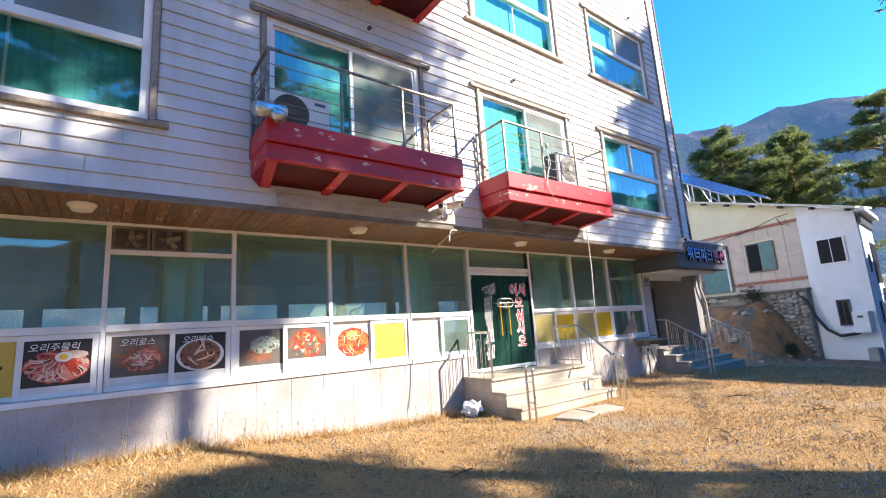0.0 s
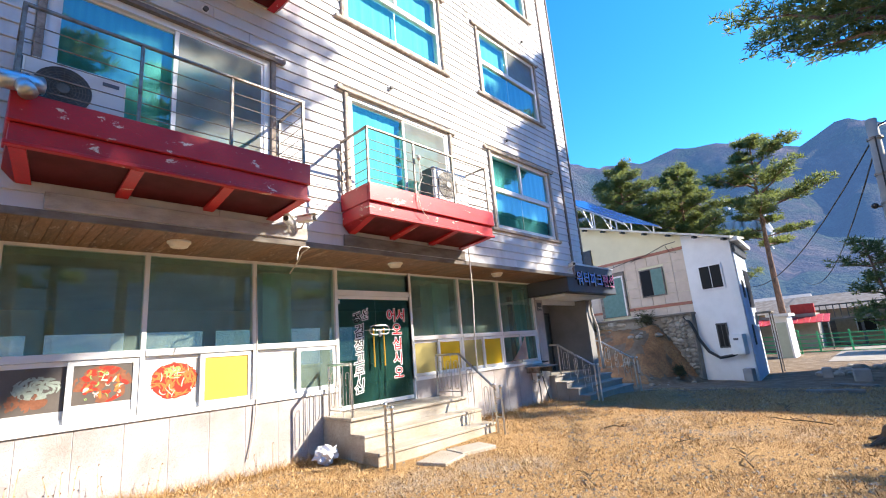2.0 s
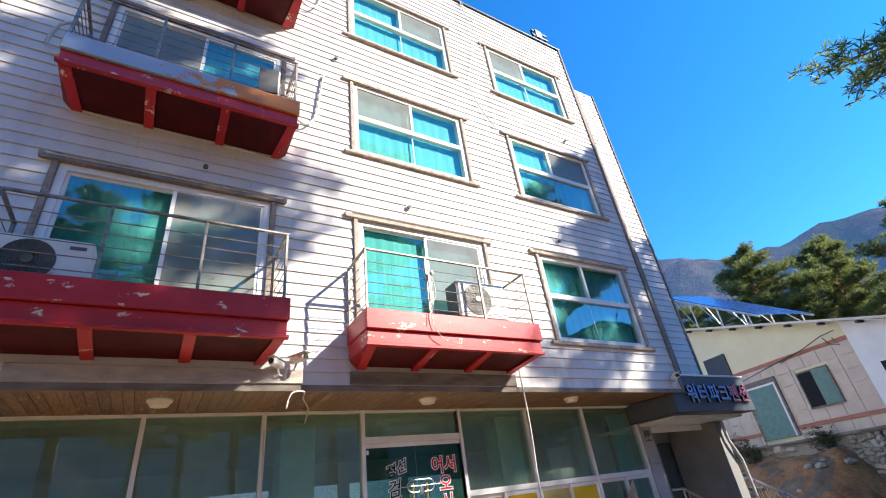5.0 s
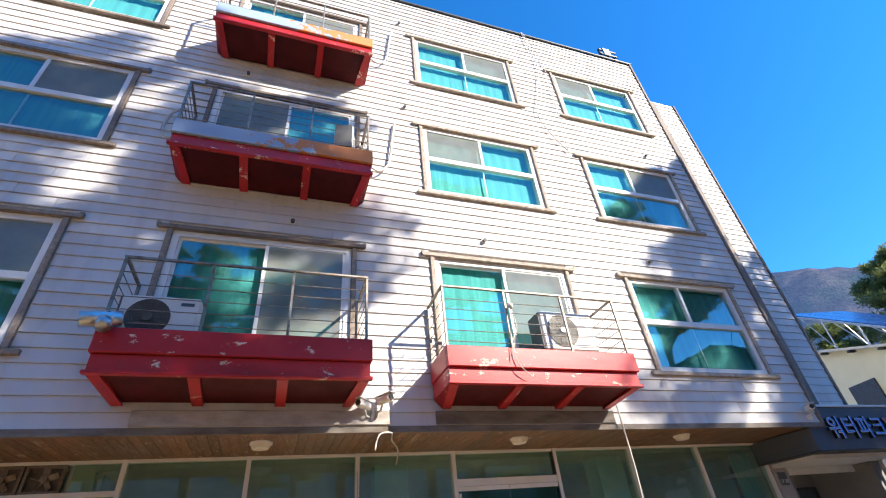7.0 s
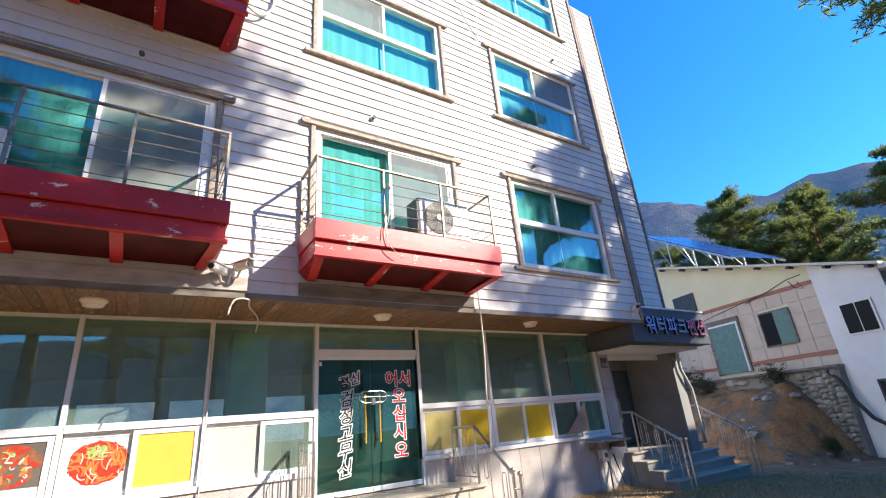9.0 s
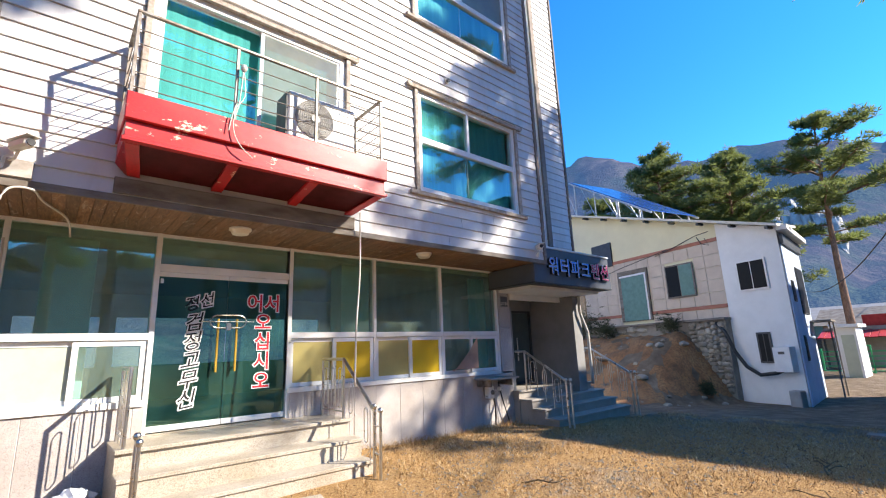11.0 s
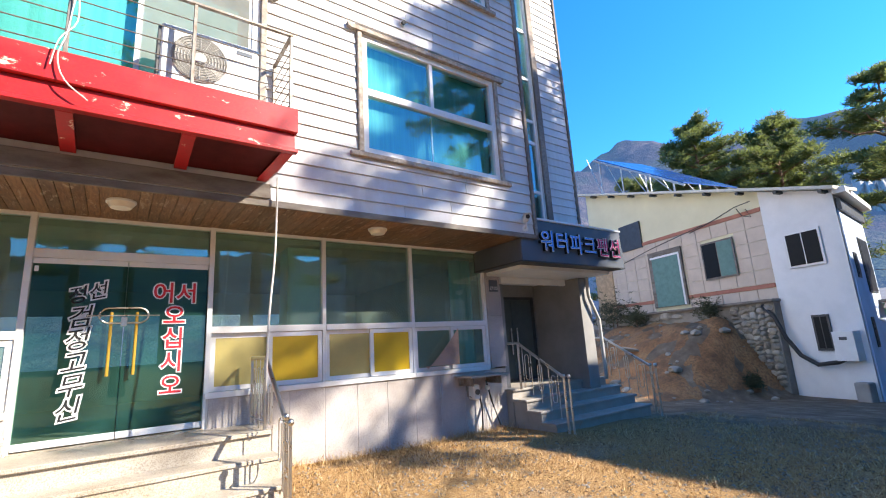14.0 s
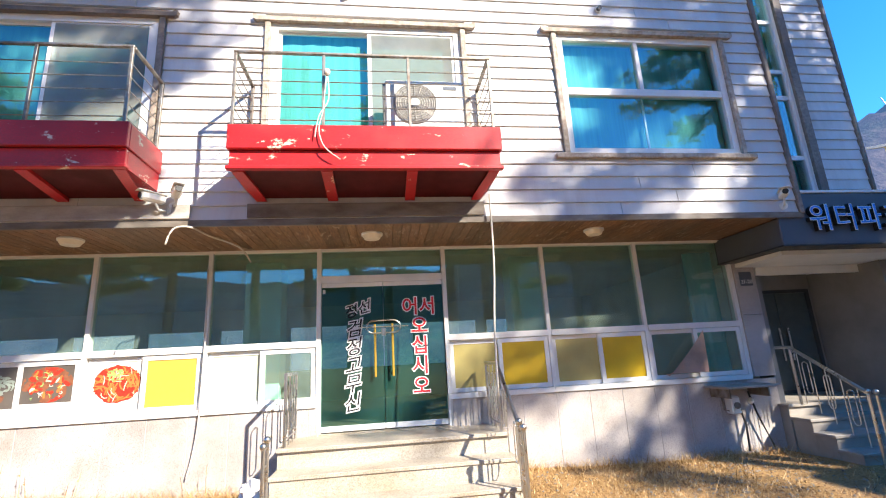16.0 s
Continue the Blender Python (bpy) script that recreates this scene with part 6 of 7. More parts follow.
def tree_stump(x, y, r):
    """A sawn stump with flaring roots."""
    rnd = random.Random(91)
    ob = thing("tree_stump", "dark rotting tree stump with flaring roots", "stump", at=pose(x, y, ground_z(x, y)))
    bm = bmesh.new()
    rings = []
    for z, k in ((-0.06, 1.75), (0.02, 1.35), (0.09, 1.05), (0.17, 0.9), (0.21, 0.78)):
        rings.append([bm.verts.new((r * k * (1 + 0.22 * math.sin(5 * a + 1) * (k - 0.6)) * math.cos(a), r * k * (1 + 0.2 * math.sin(4 * a) * (k - 0.6)) * math.sin(a), z + 0.03 * rnd.random())) for a in [2 * math.pi * i / 20 for i in range(20)]])
    for p, q in zip(rings, rings[1:]):
        for i in range(20):
            bm.faces.new((p[i], p[(i + 1) % 20], q[(i + 1) % 20], q[i]))
    bm.faces.new(rings[-1])
    part("stem", bm, "stump", ob)
    for i in range(6):
        a = i * 1.05 + rnd.uniform(-0.2, 0.2)
        c, d = math.cos(a), math.sin(a)
        part("root", tube(eased([(c * r, d * r, 0.07), (c * r * 1.7, d * r * 1.7, 0.03), (c * r * 2.5 + 0.05, d * r * 2.5, -0.03)], 3), 0.045, 7, 0.015), "stump", ob)


tree_stump(9.35, 0.15, 0.19)


def fallen_twig(x, y, turn, length, seed):
    rnd = random.Random(seed)
    ob = thing("fallen_twig", "bare dry twig lying on the grass", "twig", "fallen twigs", at=pose(x, y, ground_z(x, y) + 0.02, 0, 0, turn))
    part("stem", tube(eased([(0, 0, 0), (length * 0.35, 0.03, 0.03), (length * 0.7, -0.02, 0.02), (length, 0.04, 0.05)], 3), 0.011, 6, 0.004), "drygreen", ob)
    for k in range(4):
        f = 0.25 + 0.18 * k
        sgn = 1 if k % 2 else -1
        part("side_twig", tube([(length * f, 0, 0.02), (length * (f + 0.12), sgn * 0.08, 0.05 + 0.03 * rnd.random()), (length * (f + 0.2), sgn * 0.15, 0.05)], 0.006, 5, 0.002), "drygreen", ob)


for k, (x, y, turn, length) in enumerate(((7.6, 1.4, 20, 0.7), (8.9, 2.3, 160, 0.55), (10.4, 0.9, 75, 0.8), (9.9, -0.3, 120, 0.6), (6.2, 2.6, 40, 0.4), (11.6, 1.6, 10, 0.6), (3.4, 4.2, 200, 0.5), (9.2, 3.9, 300, 0.45))):
    fallen_twig(x, y, turn, length, 300 + k)
rock(8.28, 6.42, 0.17, "pale stone block beside the steps", 0.9, "concrete", "stone_block", 0.05)

# ---- pole and the dark building ----
pole = thing("utility_pole", "weathered concrete utility pole with wires and clamps", "utility pole")
PX, PY = 18.0, -0.75
part("shaft", tube([(PX, PY + 0.32, -0.6), (PX, PY + 0.18, 3), (PX, PY, 6.75)], 0.19, 16, 0.125), "concrete", pole, smooth=True)
for z in (2.2, 4.4, 5.2, 6.2):
    part("clamp", disc((PX, PY + 0.045 * (6.75 - z), z), 0.175, 0.06, "z", 16), "steel_dull", pole)
part("bracket", tube([(PX, PY, 4.3), (PX - 0.05, PY + 0.35, 4.35)], 0.03, 8), "steel_dull", pole)
part("insulator", ball((PX - 0.05, PY + 0.4, 4.38), 0.08), "black", pole)
part("insulator", ball((PX - 0.05, PY - 0.3, 3.3), 0.10), "black", pole)
part("cable_down", tube([(PX - 0.19, PY + 0.02, 6.2), (PX - 0.20, PY + 0.17, 3), (PX - 0.21, PY + 0.3, 0)], 0.02, 6), "black", pole)
for a, b, sag in (((PX, PY, 6.3), (60, 12, 7.0), 2.5), ((PX, PY, 6.5), (24, -3.5, 10), 0.4), ((PX, PY, 6.5), (16, -8, 9.5), 0.3), ((PX, PY, 6.1), (64, 6.0, 6.0), 2.0)):
    tagged(part("overhead_wire", tube(hang(a, b, sag, 14), 0.022, 6), "black"), "black overhead wire sagging from the pole", "wire", "overhead wires")

bb = thing("dark_building", "dark clad barn with a cream gable and black eave", "building")
prof = [(-1.35, -0.7), (-1.35, 5.95), (-2.3, 6.60), (-14, 6.95), (-14, -0.7)]
bm = bmesh.new()
f0 = [bm.verts.new((18.6, y, z)) for y, z in prof]
f1 = [bm.verts.new((30.0, y, z)) for y, z in prof]
bm.faces.new(f0)
bm.faces.new(f1[::-1])
for i in range(5):
    bm.faces.new((f0[i], f1[i], f1[(i + 1) % 5], f0[(i + 1) % 5]))
bmesh.ops.recalc_face_normals(bm, faces=bm.faces)
part("wall", bm, "blackwall", bb)
bm = bmesh.new()
for (y0, z0), (y1, z1) in (((-1.15, 5.80), (-2.28, 6.62)), ((-2.28, 6.62), (-14.2, 6.98))):
    vs = [bm.verts.new(p) for x in (18.25, 30.3) for p in ((x, y0, z0), (x, y1, z1), (x, y1, z1 + 0.2), (x, y0, z0 + 0.2))]
    for f in ((0, 1, 2, 3), (7, 6, 5, 4), (0, 4, 5, 1), (1, 5, 6, 2), (2, 6, 7, 3), (3, 7, 4, 0)):
        bm.faces.new([vs[i] for i in f])
bmesh.ops.recalc_face_normals(bm, faces=bm.faces)
part("roof", bm, "black", bb)
bm = bmesh.new()
vs = [bm.verts.new((18.57, y, z)) for y, z in ((-1.42, 4.9), (-1.42, 5.8), (-2.3, 6.45), (-3.3, 6.5), (-2.6, 5.6))]
bm.faces.new(vs)
bmesh.ops.solidify(bm, geom=bm.faces[:], thickness=0.02)
part("gable_panel", bm, "cream_film", bb, "cream gable panel")
# unseen taller block, added only to keep the sun off the side steps
part("rear_wall", box(21.0, 30.0, -14.0, -2.6, 6.4, 8.4), "blackwall", bb)
part("rear_roof", box(20.8, 30.2, -14.2, -2.4, 8.405, 8.6), "black", bb)
part("board", box(18.55, 18.59, -3.1, -1.75, 1.6, 3.4), "poster_white", bb, "white notice board")
for y in (-1.85, -2.05):
    part("lamp", box(18.45, 18.59, y - 0.06, y + 0.06, 3.55, 3.72, 0.01), "white_pvc", bb)

# ---- the village behind ----
def cottage(x, y, w, d, h, wall_m, roof_m, label, turn=0):
    ob = thing("cottage", label, "house", "far cottages", at=pose(x, y, -0.7, 0, 0, turn))
    part("wall", box(-d / 2, d / 2, -w / 2, w / 2, 0, h, 0.02), wall_m, ob)
    bm = bmesh.new()
    o = 0.5
    vs = [bm.verts.new(p) for p in ((-d / 2 - o, -w / 2 - o, h), (d / 2 + o, -w / 2 - o, h), (d / 2 + o, w / 2 + o, h), (-d / 2 - o, w / 2 + o, h), (0, -w / 2 - o, h + 1.3), (0, w / 2 + o, h + 1.3))]
    for f in ((0, 1, 2, 3), (0, 4, 1), (3, 2, 5), (0, 3, 5, 4), (1, 4, 5, 2)):
        bm.faces.new([vs[i] for i in f])
    bmesh.ops.recalc_face_normals(bm, faces=bm.faces)
    part("roof", bm, roof_m, ob)
    for k in (-1, 1):
        win = part("window", box(-d / 2 - 0.06, -d / 2 - 0.003, k * w * 0.25 - 0.6, k * w * 0.25 + 0.6, 1.0, 2.1), "white_pvc", ob)
        part("pane", box(-d / 2 - 0.075, -d / 2 - 0.063, k * w * 0.25 - 0.52, k * w * 0.25 + 0.52, 1.08, 2.02), "glass_pane_dark", win)
    part("door", box(-d / 2 - 0.05, -d / 2 - 0.003, -0.45, 0.45, 0, 2.0), "boardgrey", ob)
    return ob


cottage(52, 3.6, 9, 6, 2.9, "tan", "boardgrey", "tan village house with a grey tiled roof")
cottage(50, -5.5, 7, 6, 2.6, "tan", "redroof", "low village house with a red roof")
cottage(58, 9.5, 8, 6, 3.4, "teal_pale", "bluestone", "pale green village house behind the others")
red = thing("red_awning_hut", "hut with a red corrugated awning", "hut")
part("body", box(44.0, 47, 3.8, 7.2, -0.8, 2.0), "bluestone", red)
for k in range(12):
    y0 = 3.0 + k * 0.36
    bm = box(-1.1, 1.1, 0, 0.34, 0, 0.05, 0.01)
    bmesh.ops.transform(bm, matrix=pose(43.4, y0, 1.55 + 0.02 * (k % 2), 0, -14, 0), verts=bm.verts)
    part("awning_sheet", bm, "redroof", red)
part("gable", box(44.2, 44.6, 3.8, 5.2, 2.0, 2.7, 0.02), "redroof", red)
for y in (3.1, 5.1, 7.1):
    part("post", tube([(42.5, y, -0.8), (42.5, y, 1.3)], 0.05, 8), "steel_dull", red)
deck = thing("raised_deck", "dark timber deck railing at the village house", "deck")
part("floor", box(46.5, 48.5, -1.5, 4.5, 1.4, 1.55), "boardgrey", deck)
part("top_rail", box(46.5, 46.6, -1.5, 4.5, 2.45, 2.55), "dark_metal", deck)
for k in range(16):
    y = -1.5 + k * 0.4
    part("baluster", box(46.52, 46.58, y - 0.03, y + 0.03, 1.55, 2.45), "dark_metal", deck)
for y in (-1.4, 1.5, 4.4):
    part("post", box(46.5, 46.65, y - 0.08, y + 0.08, -0.8, 1.4), "dark_metal", deck)
fence = thing("green_fence", "low green metal fence along the far lane", "fence")
for k in range(9):
    y = -6 + k * 1.6
    part("post", box(39.95, 40.05, y - 0.05, y + 0.05, -0.8, 0.75), "green_fence", fence)
    if k < 8:
        for q in range(5):
            part("bar", box(39.98, 40.02, y + 0.05, y + 1.55, -0.55 + q * 0.27, -0.49 + q * 0.27), "green_fence", fence)
gate = thing("green_gate", "bright green gate frame by the lane", "gate")
part("gate_frame", tube([(38.5, 4.4, -0.8), (38.5, 4.4, 0.9), (38.5, 5.6, 0.9), (38.5, 5.6, -0.8)], 0.06, 8), "green_fence", gate)
part("brace", tube([(38.5, 4.4, -0.6), (38.5, 5.6, 0.8)], 0.04, 8), "green_fence", gate)
tarp = bmesh.new()
box_into(tarp, -1.6, 1.6, -1.6, 1.6, 0, 0.06)
tarp_ob = tagged(part("blue_tarpaulin", tarp, "bluetarp"), "blue tarpaulin roof over a stall", "tarpaulin")
tarp_ob.matrix_basis = pose(38.5, -1.6, 1.55, 0, 8, 0)
stall = thing("stall", "low timber stall under the tarpaulin", "stall")
part("counter", box(37.5, 39.5, -2.9, -0.4, -0.8, 0.3), "boardgrey", stall)
for x, y in ((37.2, -0.3), (37.2, -2.9), (39.8, -0.3), (39.8, -2.9)):
    part("post", box(x - 0.05, x + 0.05, y - 0.05, y + 0.05, -0.8, 1.5 + 0.14 * (38.5 - x)), "boardgrey", stall)
tagged(part("lane", box(31, 44, -2.5, 2.6, -0.62, -0.53), "mortar"), "pale concrete village lane", "road", kind="structure")


# ---- pines ----
def tufts(centers, rnd, size, needles=13):
    """Spiky needle clumps: one fan of thin blades for each centre."""
    verts, faces = [], []
    for c in centers:
        for k in range(needles):
            a, e = rnd.uniform(0, 2 * math.pi), rnd.uniform(-0.35, 1.15)
            d = Vector((math.cos(a) * math.cos(e), math.sin(a) * math.cos(e), math.sin(e)))
            s = d.cross(Vector((rnd.uniform(-1, 1), rnd.uniform(-1, 1), 0.3))).normalized() * size * 0.075
            L = size * rnd.uniform(0.7, 1.3)
            n = len(verts)
            verts += [c - d * size * 0.1, c + d * L * 0.5 + s, c + d * L, c + d * L * 0.5 - s]
            faces.append((n, n + 1, n + 2, n + 3))
    return verts, faces


def pine(name, x, y, base, h, crown0, radius, seed, label, lean=(0, 0), limbs=26, extra=(), per=34, size=0.30, r0=0.2, thick=0.10, wild=0.55):
    """A red pine: bare trunk, crooked limbs and flat pads of needles."""
    rnd = random.Random(seed)
    ob = thing(name, label, "tree", "pines", at=pose(x, y, base))
    def axis(z):
        f = z / h
        return Vector((lean[0] * f * f + 0.12 * math.sin(3.1 * f + seed), lean[1] * f * f + 0.10 * math.sin(2.3 * f + 2 * seed), z))
    part("trunk", tube([axis(h * k / 14) for k in range(15)], r0, 10, 0.03), "bark", ob, smooth=True)
    centers = []
    jobs = []
    for k in range(limbs):
        f = (k + rnd.random()) / limbs
        z = crown0 + (h - crown0) * f ** 0.9
        reach = radius * (1.0 - 0.75 * f ** 1.6) * rnd.uniform(wild, 1.15)
        a = k * 2.4 + rnd.uniform(-0.4, 0.4)
        p0 = axis(z)
        tip = p0 + Vector((math.cos(a) * reach, math.sin(a) * reach, reach * rnd.uniform(0.0, 0.32)))
        jobs.append((p0, tip, reach))
    for z, tip in extra:
        p0 = axis(z)
        jobs.append((p0, Vector(tip) - Vector((x, y, base)), (Vector(tip) - Vector((x, y, base)) - p0).length))
    for p0, tip, reach in jobs:
        n = 5
        pts = [p0.lerp(tip, i / n) + Vector((rnd.uniform(-1, 1), rnd.uniform(-1, 1), rnd.uniform(-0.6, 0.6))) * 0.05 * reach * (0 < i < n) for i in range(n + 1)]
        t = tube(pts, 0.012 + 0.018 * reach, 6, 0.008)
        part("limb", t, "bark", ob)
        pads = 2 + int(reach * 1.3)
        for q in range(pads):
            f = 0.35 + 0.65 * (q + rnd.random()) / pads
            c = p0.lerp(tip, min(1.0, f))
            spread = min(0.85, 0.26 * reach * (0.5 + 0.4 * f) + 0.16)
            for _ in range(per):
                ang, rr = rnd.uniform(0, 2 * math.pi), spread * math.sqrt(rnd.random())
                centers.append(c + Vector((rr * math.cos(ang), rr * math.sin(ang), rnd.gauss(0.06, thick) + 0.1 * (spread - rr))))
    v, fcs = tufts(centers, rnd, size)
    cr = new("crown", mesh_of("crown", v, fcs, "needle"))
    cr.parent = ob
    return ob


pine("pine_tree", 38.2, 4.9, -0.6, 14.6, 7.0, 4.2, 3, "tall red pine with flat layered crown and bare trunk", (-0.9, -0.6), 30, per=17, size=0.33, r0=0.24, thick=0.07, wild=0.35)
grove = "dense green pine of the grove behind the house"
pa = pine("pine_tree", 35.0, 12.6, -0.5, 14.4, 4.5, 4.4, 8, grove, (0.3, 0.2), 56, per=17, size=0.31, r0=0.28, thick=0.14, wild=0.3)
pb2 = pine("pine_tree", 38.0, 9.8, -0.5, 14.2, 4.0, 4.3, 12, grove, (0.2, -0.5), 56, per=17, size=0.31, r0=0.28, thick=0.14, wild=0.3)
for x, y, rz, s in ((40.5, 15.0, 80, 1.05), (43.0, 11.5, 200, 1.02), (38.5, 18.5, 140, 0.95), (46, 17, 30, 1.1), (42, 22, 310, 0.9)):
    copy_thing(pa if int(x) % 2 else pb2, pose(x, y, -0.5, 0, 0, rz)).scale = (s, s, s)
pine("pine_tree", 22.0, -0.10, -0.55, 4.5, 1.5, 1.5, 21, "young dark pine beside the lane", (0.1, 0.2), 17, per=11, size=0.17, r0=0.06)
pine("pine_tree", 21.0, -5.0, -0.5, 18.8, 11.4, 3.3, 31, "big pine overhanging the dark barn", (-0.2, -0.2), 42, extra=((10.4, (18.9, 1.9, 11.9)), (10.2, (19.3, 1.3, 10.9)), (9.8, (19.6, 0.7, 10.4)), (10.8, (20.6, 1.0, 11.9)), (11.0, (19.6, 0.2, 11.7)), (10.0, (20.8, -0.4, 10.4))), per=13, size=0.30, r0=0.3)
near = pine("pine_tree", 11.1, -5.2, -0.1, 18.4, 12.2, 3.0, 41, "big red pine standing across the yard", (0.3, -0.2), 18, per=18, size=0.32, r0=0.28, wild=0.35)
pine("pine_tree", 9.8, -6.5, -0.1, 19.8, 10.1, 3.5, 43, "big red pine standing across the yard", (-0.3, 0.2), 29, per=19, size=0.32, r0=0.26, wild=0.35)
low = pine("pine_tree", 14.0, -10.8, -0.1, 13.6, 5.0, 3.0, 47, "broad red pine at the edge of the yard", (0.2, 0.2), 26, per=18, size=0.32, r0=0.26)
for x, y, rz, s in ((2.5, -13.0, 130, 1.4), (-4.5, -12.0, 210, 1.35), (7.0, -15.5, 300, 1.35), (-9.5, -14.5, 20, 1.2), (-1.0, -15.5, 100, 1.45), (4.5, -19.0, 170, 1.3), (-14.0, -13.0, 250, 1.3)):
    copy_thing(low, pose(x, y, -0.2, 0, 0, rz)).scale = (s, s, s)

# shrubs on the bank
def shrub(x, y, z, r, seed):
    rnd = random.Random(seed)
    ob = thing("shrub", "dull green shrub on the earth bank", "shrub", "bank shrubs", at=pose(x, y, z))
    part("stem", tube([(0, 0, -0.1), (0.03, 0.02, r * 0.6), (0.0, 0.05, r)], 0.03, 6, 0.01), "bark", ob)
    cs = [Vector((rnd.gauss(0, r * 0.42), rnd.gauss(0, r * 0.42), abs(rnd.gauss(r * 0.7, r * 0.35)))) for _ in range(170)]
    v, f = tufts(cs, rnd, 0.13, 8)
    lf = new("leaves", mesh_of("leaves", v, f, "shrub"))
    lf.parent = ob


for k, (v, u, r) in enumerate(((-0.9, 6.1, 1.05), (-0.55, 2.0, 0.5), (-0.8, 5.1, 0.5), (-0.5, 6.8, 0.8), (-1.4, 0.3, 0.25))):
    w = HOUSE @ Vector((v, u, 0))
    shrub(w.x, w.y, ground_z(w.x, w.y) + 0.02, r, 60 + k)

# ---- mountains ----
def ridge(name, dist, depth, profile, label, rough, seed, a0=-180, a1=180, steps=360):
    """A wooded range round the valley; profile: elevation in degrees by bearing."""
    pts = sorted(profile)
    def el(a):
        for (p, e), (q, g) in zip(pts, pts[1:]):
            if p <= a <= q:
                return e + (g - e) * smooth(0, 1, (a - p) / (q - p))
        return pts[0][1] if a < pts[0][0] else pts[-1][1]
    rows_m, n = 26, steps
    verts = []
    for i in range(n + 1):
        a = a0 + (a1 - a0) * i / n
        top = math.tan(radians(el(a))) * dist
        for j in range(rows_m + 1):
            f = j / rows_m
            r = dist * (0.35 + 0.65 * f) if j < rows_m else dist
            z = top * f ** 1.35
            p = Vector((math.cos(radians(a)), math.sin(radians(a)), 0)) * r
            w = noise.fractal(Vector((p.x, p.y, seed * 50)) * 0.011, 1.0, 2.1, 6)
            spur = abs(math.sin(radians(a) * 17 + seed + 1.2 * f)) - 0.5
            z += rough * top * (0.16 * w + 0.10 * spur * math.sin(math.pi * min(1, f)) ) * (f * (1.25 - f) * 2.0)
            z += (0.012 * top * noise.noise(Vector((a * 2.7, f * 30, seed)))) * f
            verts.append((p.x, p.y, z - 3))
    k = rows_m + 1
    faces = [(i * k + j, (i + 1) * k + j, (i + 1) * k + j + 1, i * k + j + 1) for i in range(n) for j in range(rows_m)]
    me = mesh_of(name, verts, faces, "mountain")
    me.polygons.foreach_set("use_smooth", [True] * len(me.polygons))
    return tagged(new(name, me), label, "mountain", kind="structure")


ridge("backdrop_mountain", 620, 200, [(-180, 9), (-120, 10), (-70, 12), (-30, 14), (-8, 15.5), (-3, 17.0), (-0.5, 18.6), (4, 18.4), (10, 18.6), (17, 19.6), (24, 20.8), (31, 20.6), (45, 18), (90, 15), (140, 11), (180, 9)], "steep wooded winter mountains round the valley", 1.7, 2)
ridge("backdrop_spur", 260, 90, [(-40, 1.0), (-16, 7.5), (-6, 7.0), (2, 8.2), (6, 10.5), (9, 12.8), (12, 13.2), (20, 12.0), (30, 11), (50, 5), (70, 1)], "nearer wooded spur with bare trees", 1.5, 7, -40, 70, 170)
cl = bmesh.new()
for k in range(22):
    bmesh.ops.create_icosphere(cl, subdivisions=3, radius=1.0, matrix=Matrix.Translation((213 + rs.uniform(-2, 3), 27 + k * 0.95, 41 + rs.uniform(-4, 4) - 0.35 * abs(k - 12))) @ Matrix.Diagonal((3.0, rs.uniform(0.9, 1.9), rs.uniform(4, 9), 1)))
for v in cl.verts:
    v.co += Vector((0.3, 1, 0.5)) * 1.0 * noise.noise(v.co * 0.3) + Vector((1, 0.4, 0)) * 0.8 * noise.noise(v.co * 0.7)
tagged(part("backdrop_cliff", cl, "cliff"), "pale bare rock cliff on the mountainside", "cliff", kind="structure")

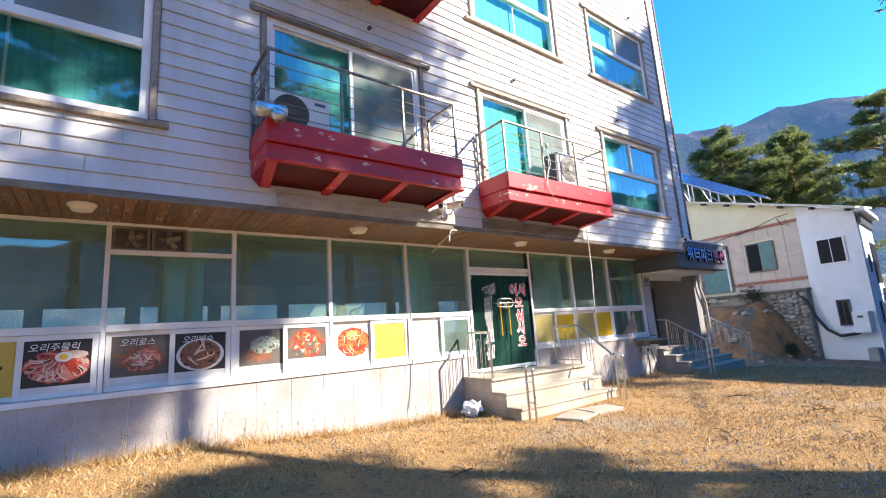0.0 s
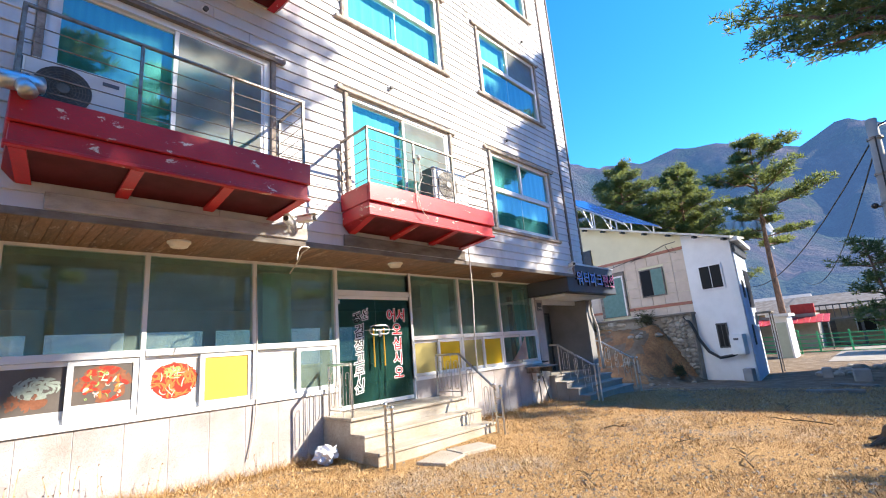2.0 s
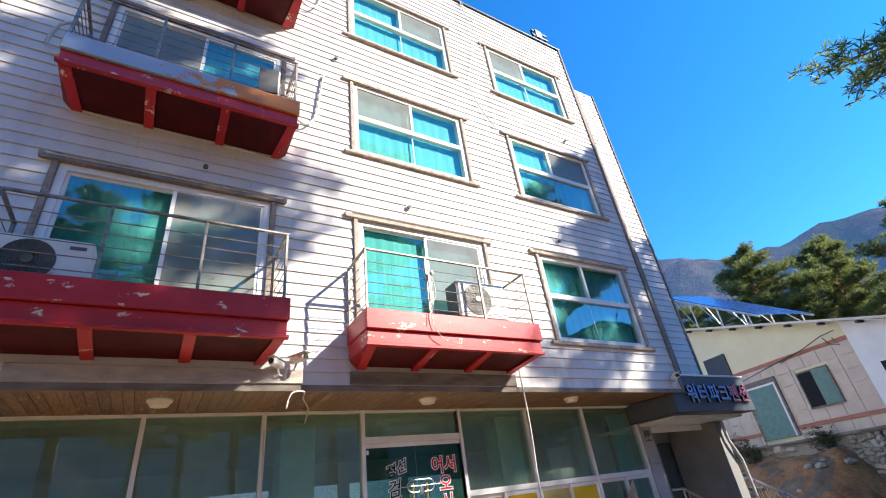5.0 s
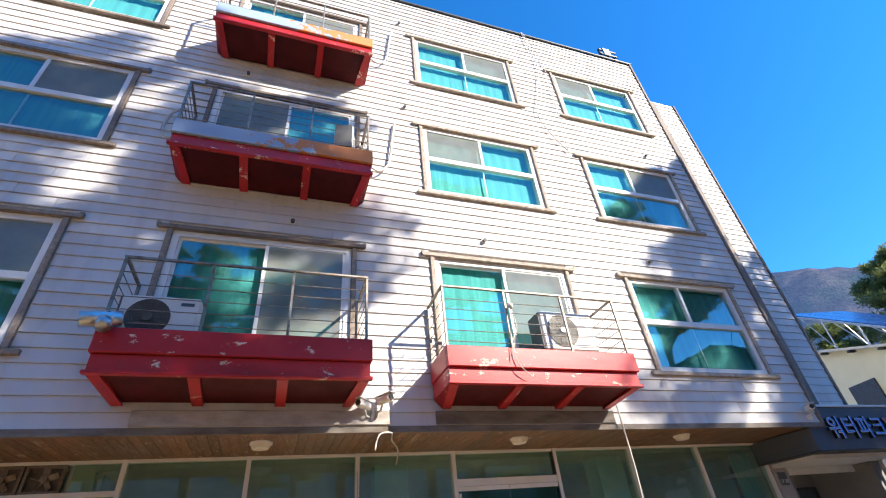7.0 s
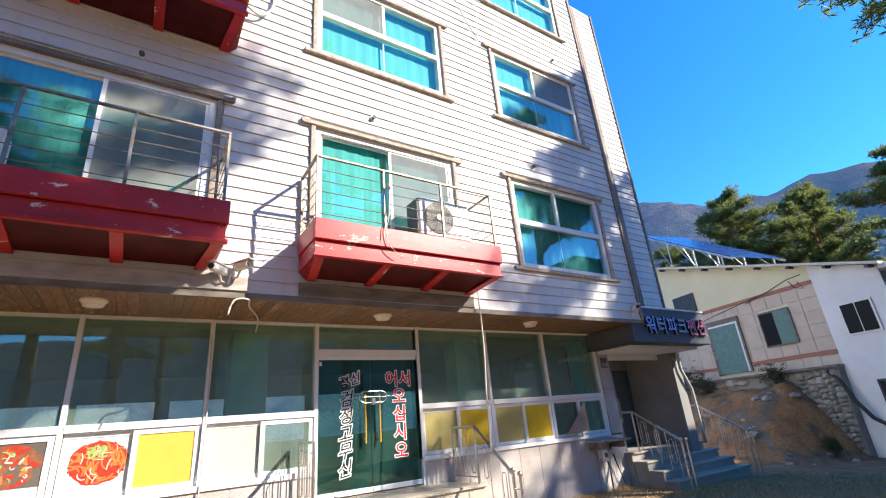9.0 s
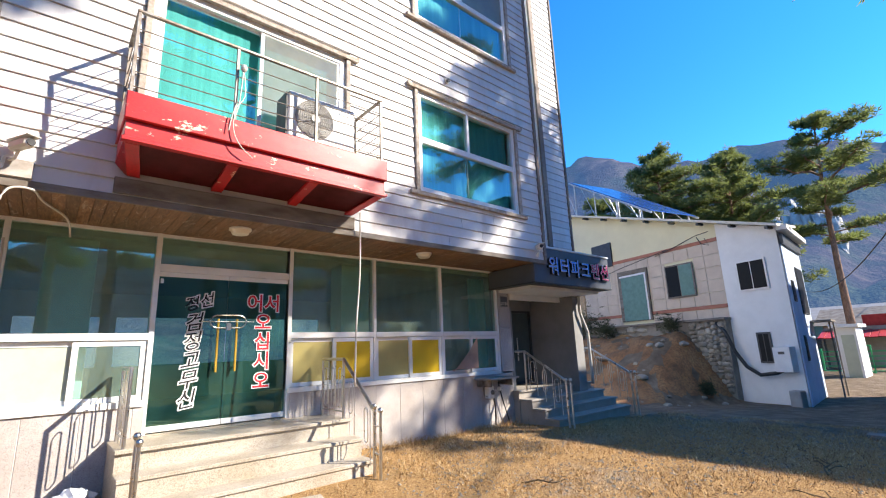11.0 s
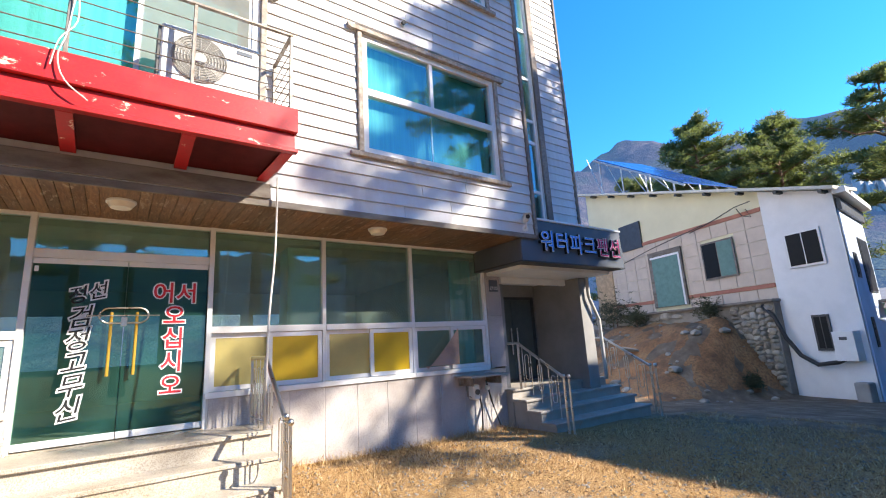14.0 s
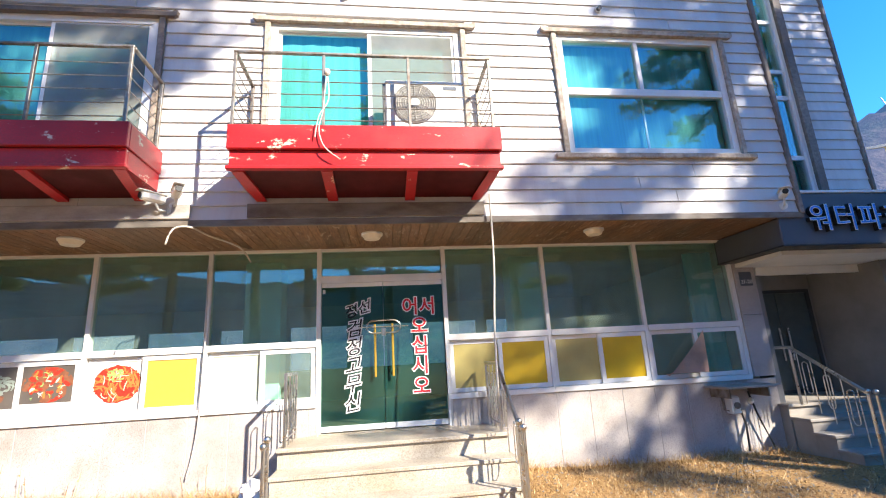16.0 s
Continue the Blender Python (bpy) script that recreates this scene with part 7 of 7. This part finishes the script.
# ---- dry grass and pebbles ----
def blades():
    rnd = random.Random(77)
    verts, faces = [], []
    def blade(x, y, h, w):
        z = ground_z(x, y)
        a = rnd.uniform(0, 6.283)
        dx, dy = math.cos(a) * w, math.sin(a) * w
        lx, ly = rnd.gauss(0, 0.9) * h, rnd.gauss(0, 0.9) * h
        n = len(verts)
        verts.extend(((x - dx, y - dy, z - 0.01), (x + dx, y + dy, z - 0.01), (x + lx, y + ly, z + h)))
        faces.append((n, n + 1, n + 2))
    for _ in range(95000):
        x, y = rnd.uniform(-1.5, 16.5), rnd.uniform(-0.5, 6.8)
        if SX0 - 0.05 < x < SX1 + 0.05 and y > 5.4 or x > 12.4 and y > 5.5:
            continue
        if noise.noise(Vector((x * 0.8, y * 0.8, 3))) < -0.12:
            continue
        blade(x, y, rnd.uniform(0.012, 0.055), 0.005)
    for _ in range(5200):
        x = rnd.uniform(-1.5, 12.4)
        if SX0 - 0.05 < x < SX1 + 0.05:
            continue
        y = 6.86 - abs(rnd.gauss(0, 0.16))
        blade(x, y, rnd.uniform(0.04, 0.16) * (1.6 if rnd.random() < 0.06 else 1), 0.004)
    for _ in range(1700):
        cx, cy = rnd.uniform(-1.5, 16.0), rnd.uniform(-0.8, 6.6)
        if SX0 - 0.1 < cx < SX1 + 0.1 and cy > 5.3 or cx > 12.3 and cy > 5.4:
            continue
        for _ in range(11):
            blade(cx + rnd.gauss(0, 0.03), cy + rnd.gauss(0, 0.03), rnd.uniform(0.03, 0.10), 0.0035)
    for _ in range(150):
        cx, cy = rnd.uniform(-1.6, 5.2), 6.84 - abs(rnd.gauss(0, 0.12))
        for _ in range(rnd.randint(5, 22)):
            blade(cx + rnd.gauss(0, 0.05), cy - abs(rnd.gauss(0, 0.04)), rnd.uniform(0.06, 0.24), 0.0032)
    for _ in range(24):
        x = rnd.uniform(-1.6, 5.0)
        y, z, h = 6.78 - abs(rnd.gauss(0, 0.08)), 0, rnd.uniform(0.22, 0.5)
        z = ground_z(x, y)
        lx = rnd.gauss(0, 0.07)
        for q in range(4):
            f = (q + 1) / 4
            n = len(verts)
            px, pz, s0 = x + lx * f, z + h * f, 0.012
            verts.extend(((x + lx * (f - 0.25) - 0.003, y, z + h * (f - 0.25)), (x + lx * (f - 0.25) + 0.003, y, z + h * (f - 0.25)), (px + 0.002, y, pz), (px - 0.002, y, pz)))
            faces.append((n, n + 1, n + 2, n + 3))
            if q:
                n = len(verts)
                sgn = 1 if q % 2 else -1
                verts.extend(((px, y, pz - 0.01), (px + sgn * 0.016, y - s0, pz + 0.012), (px + sgn * 0.005, y, pz + 0.016)))
                faces.append((n, n + 1, n + 2))
    for _ in range(70):
        x, y = rnd.uniform(8.4, 13.5), rnd.uniform(5.0, 6.6)
        if x > 12.3 and y > 5.3:
            continue
        blade(x, y, rnd.uniform(0.15, 0.34), 0.004)
    tagged(new("dry_grass", mesh_of("dry_grass", verts, faces, "dry")), "short dry straw grass over the yard", "grass", kind="stuff")


blades()


def litter():
    rnd = random.Random(79)
    verts, faces = [], []
    for _ in range(24000):
        x, y = rnd.uniform(-1.0, 15.5), rnd.uniform(-0.8, 6.7)
        if SX0 - 0.05 < x < SX1 + 0.05 and y > 5.4 or x > 12.4 and y > 5.5:
            continue
        if noise.noise(Vector((x * 1.1, y * 1.1, 9))) < rnd.uniform(-0.3, 0.35):
            continue
        s, a, z = rnd.uniform(0.008, 0.026), rnd.uniform(0, 6.283), ground_z(x, y) + 0.012
        n = len(verts)
        c, d = math.cos(a) * s, math.sin(a) * s
        verts.extend(((x - c, y - d, z), (x + d * 0.4, y - c * 0.4, z + rnd.uniform(0, 0.012)), (x + c, y + d, z + rnd.uniform(0, 0.01)), (x - d * 0.4, y + c * 0.4, z)))
        faces.append((n, n + 1, n + 2, n + 3))
    tagged(new("leaf_litter", mesh_of("leaf_litter", verts, faces, "litter")), "brown leaf litter scattered over the yard", "litter", kind="stuff")


litter()


def pebbles():
    rnd = random.Random(78)
    verts, faces = [], []
    for _ in range(26000):
        x, y = rnd.uniform(-1.0, 14.5), rnd.uniform(-0.5, 6.6)
        if SX0 - 0.05 < x < SX1 + 0.05 and y > 5.4 or x > 12.4 and y > 5.5:
            continue
        if noise.noise(Vector((x * 0.5, y * 0.5, 8))) < rnd.uniform(-0.35, 0.3):
            continue
        s, z = 0.006 + 0.018 * rnd.random() ** 2, ground_z(x, y)
        n = len(verts)
        k = [rnd.uniform(0.7, 1.3) for _ in range(6)]
        verts.extend(((x + s * k[0], y, z + s * 0.3), (x, y + s * k[1], z + s * 0.3), (x - s * k[2], y, z + s * 0.3), (x, y - s * k[3], z + s * 0.3), (x, y, z + s * k[4])))
        faces.extend(((n, n + 1, n + 4), (n + 1, n + 2, n + 4), (n + 2, n + 3, n + 4), (n + 3, n, n + 4)))
    tagged(new("pebbles", mesh_of("pebbles", verts, faces, "rubble")), "scattered pale gravel pebbles", "gravel", kind="stuff")


pebbles()


# ---- tiles of the house front ----
def tile_front():
    opens = [(1.06, 2.34, 3.14, 4.48), (3.16, 4.80, 2.40, 4.64), (4.98, 6.22, 4.96, 6.12)]
    rows_t = [(2.275, 2.615)] + [(2.755 + k * 0.455, 2.755 + (k + 1) * 0.455) for k in range(5)]
    made = {}
    for r, (z0, z1) in enumerate(rows_t):
        u = 0.0
        while u < 6.95:
            spans = [(u, min(u + 0.62, 7.0))]
            zc = (z0 + z1) / 2
            for a, b, lo, hi in opens:
                if lo < zc < hi:
                    spans = [q for p, e in spans for q in ((p, min(e, a)), (max(p, b), e)) if q[1] - q[0] > 0.03]
            for p, e in spans:
                key = (round(e - p, 3), round(z1 - z0, 3))
                if key not in made:
                    bm = box(-0.018, 0.012, 0.006, e - p - 0.006, 0.006, z1 - z0 - 0.006, 0.005)
                    made[key] = bpy.data.meshes.new("tile")
                    bm.to_mesh(made[key])
                    bm.free()
                    made[key].materials.append(M["tile"])
                ob = new("tile", made[key])
                ob.parent = house
                ob.location = (0.015, p, z0)
            u += 0.62


tile_front()
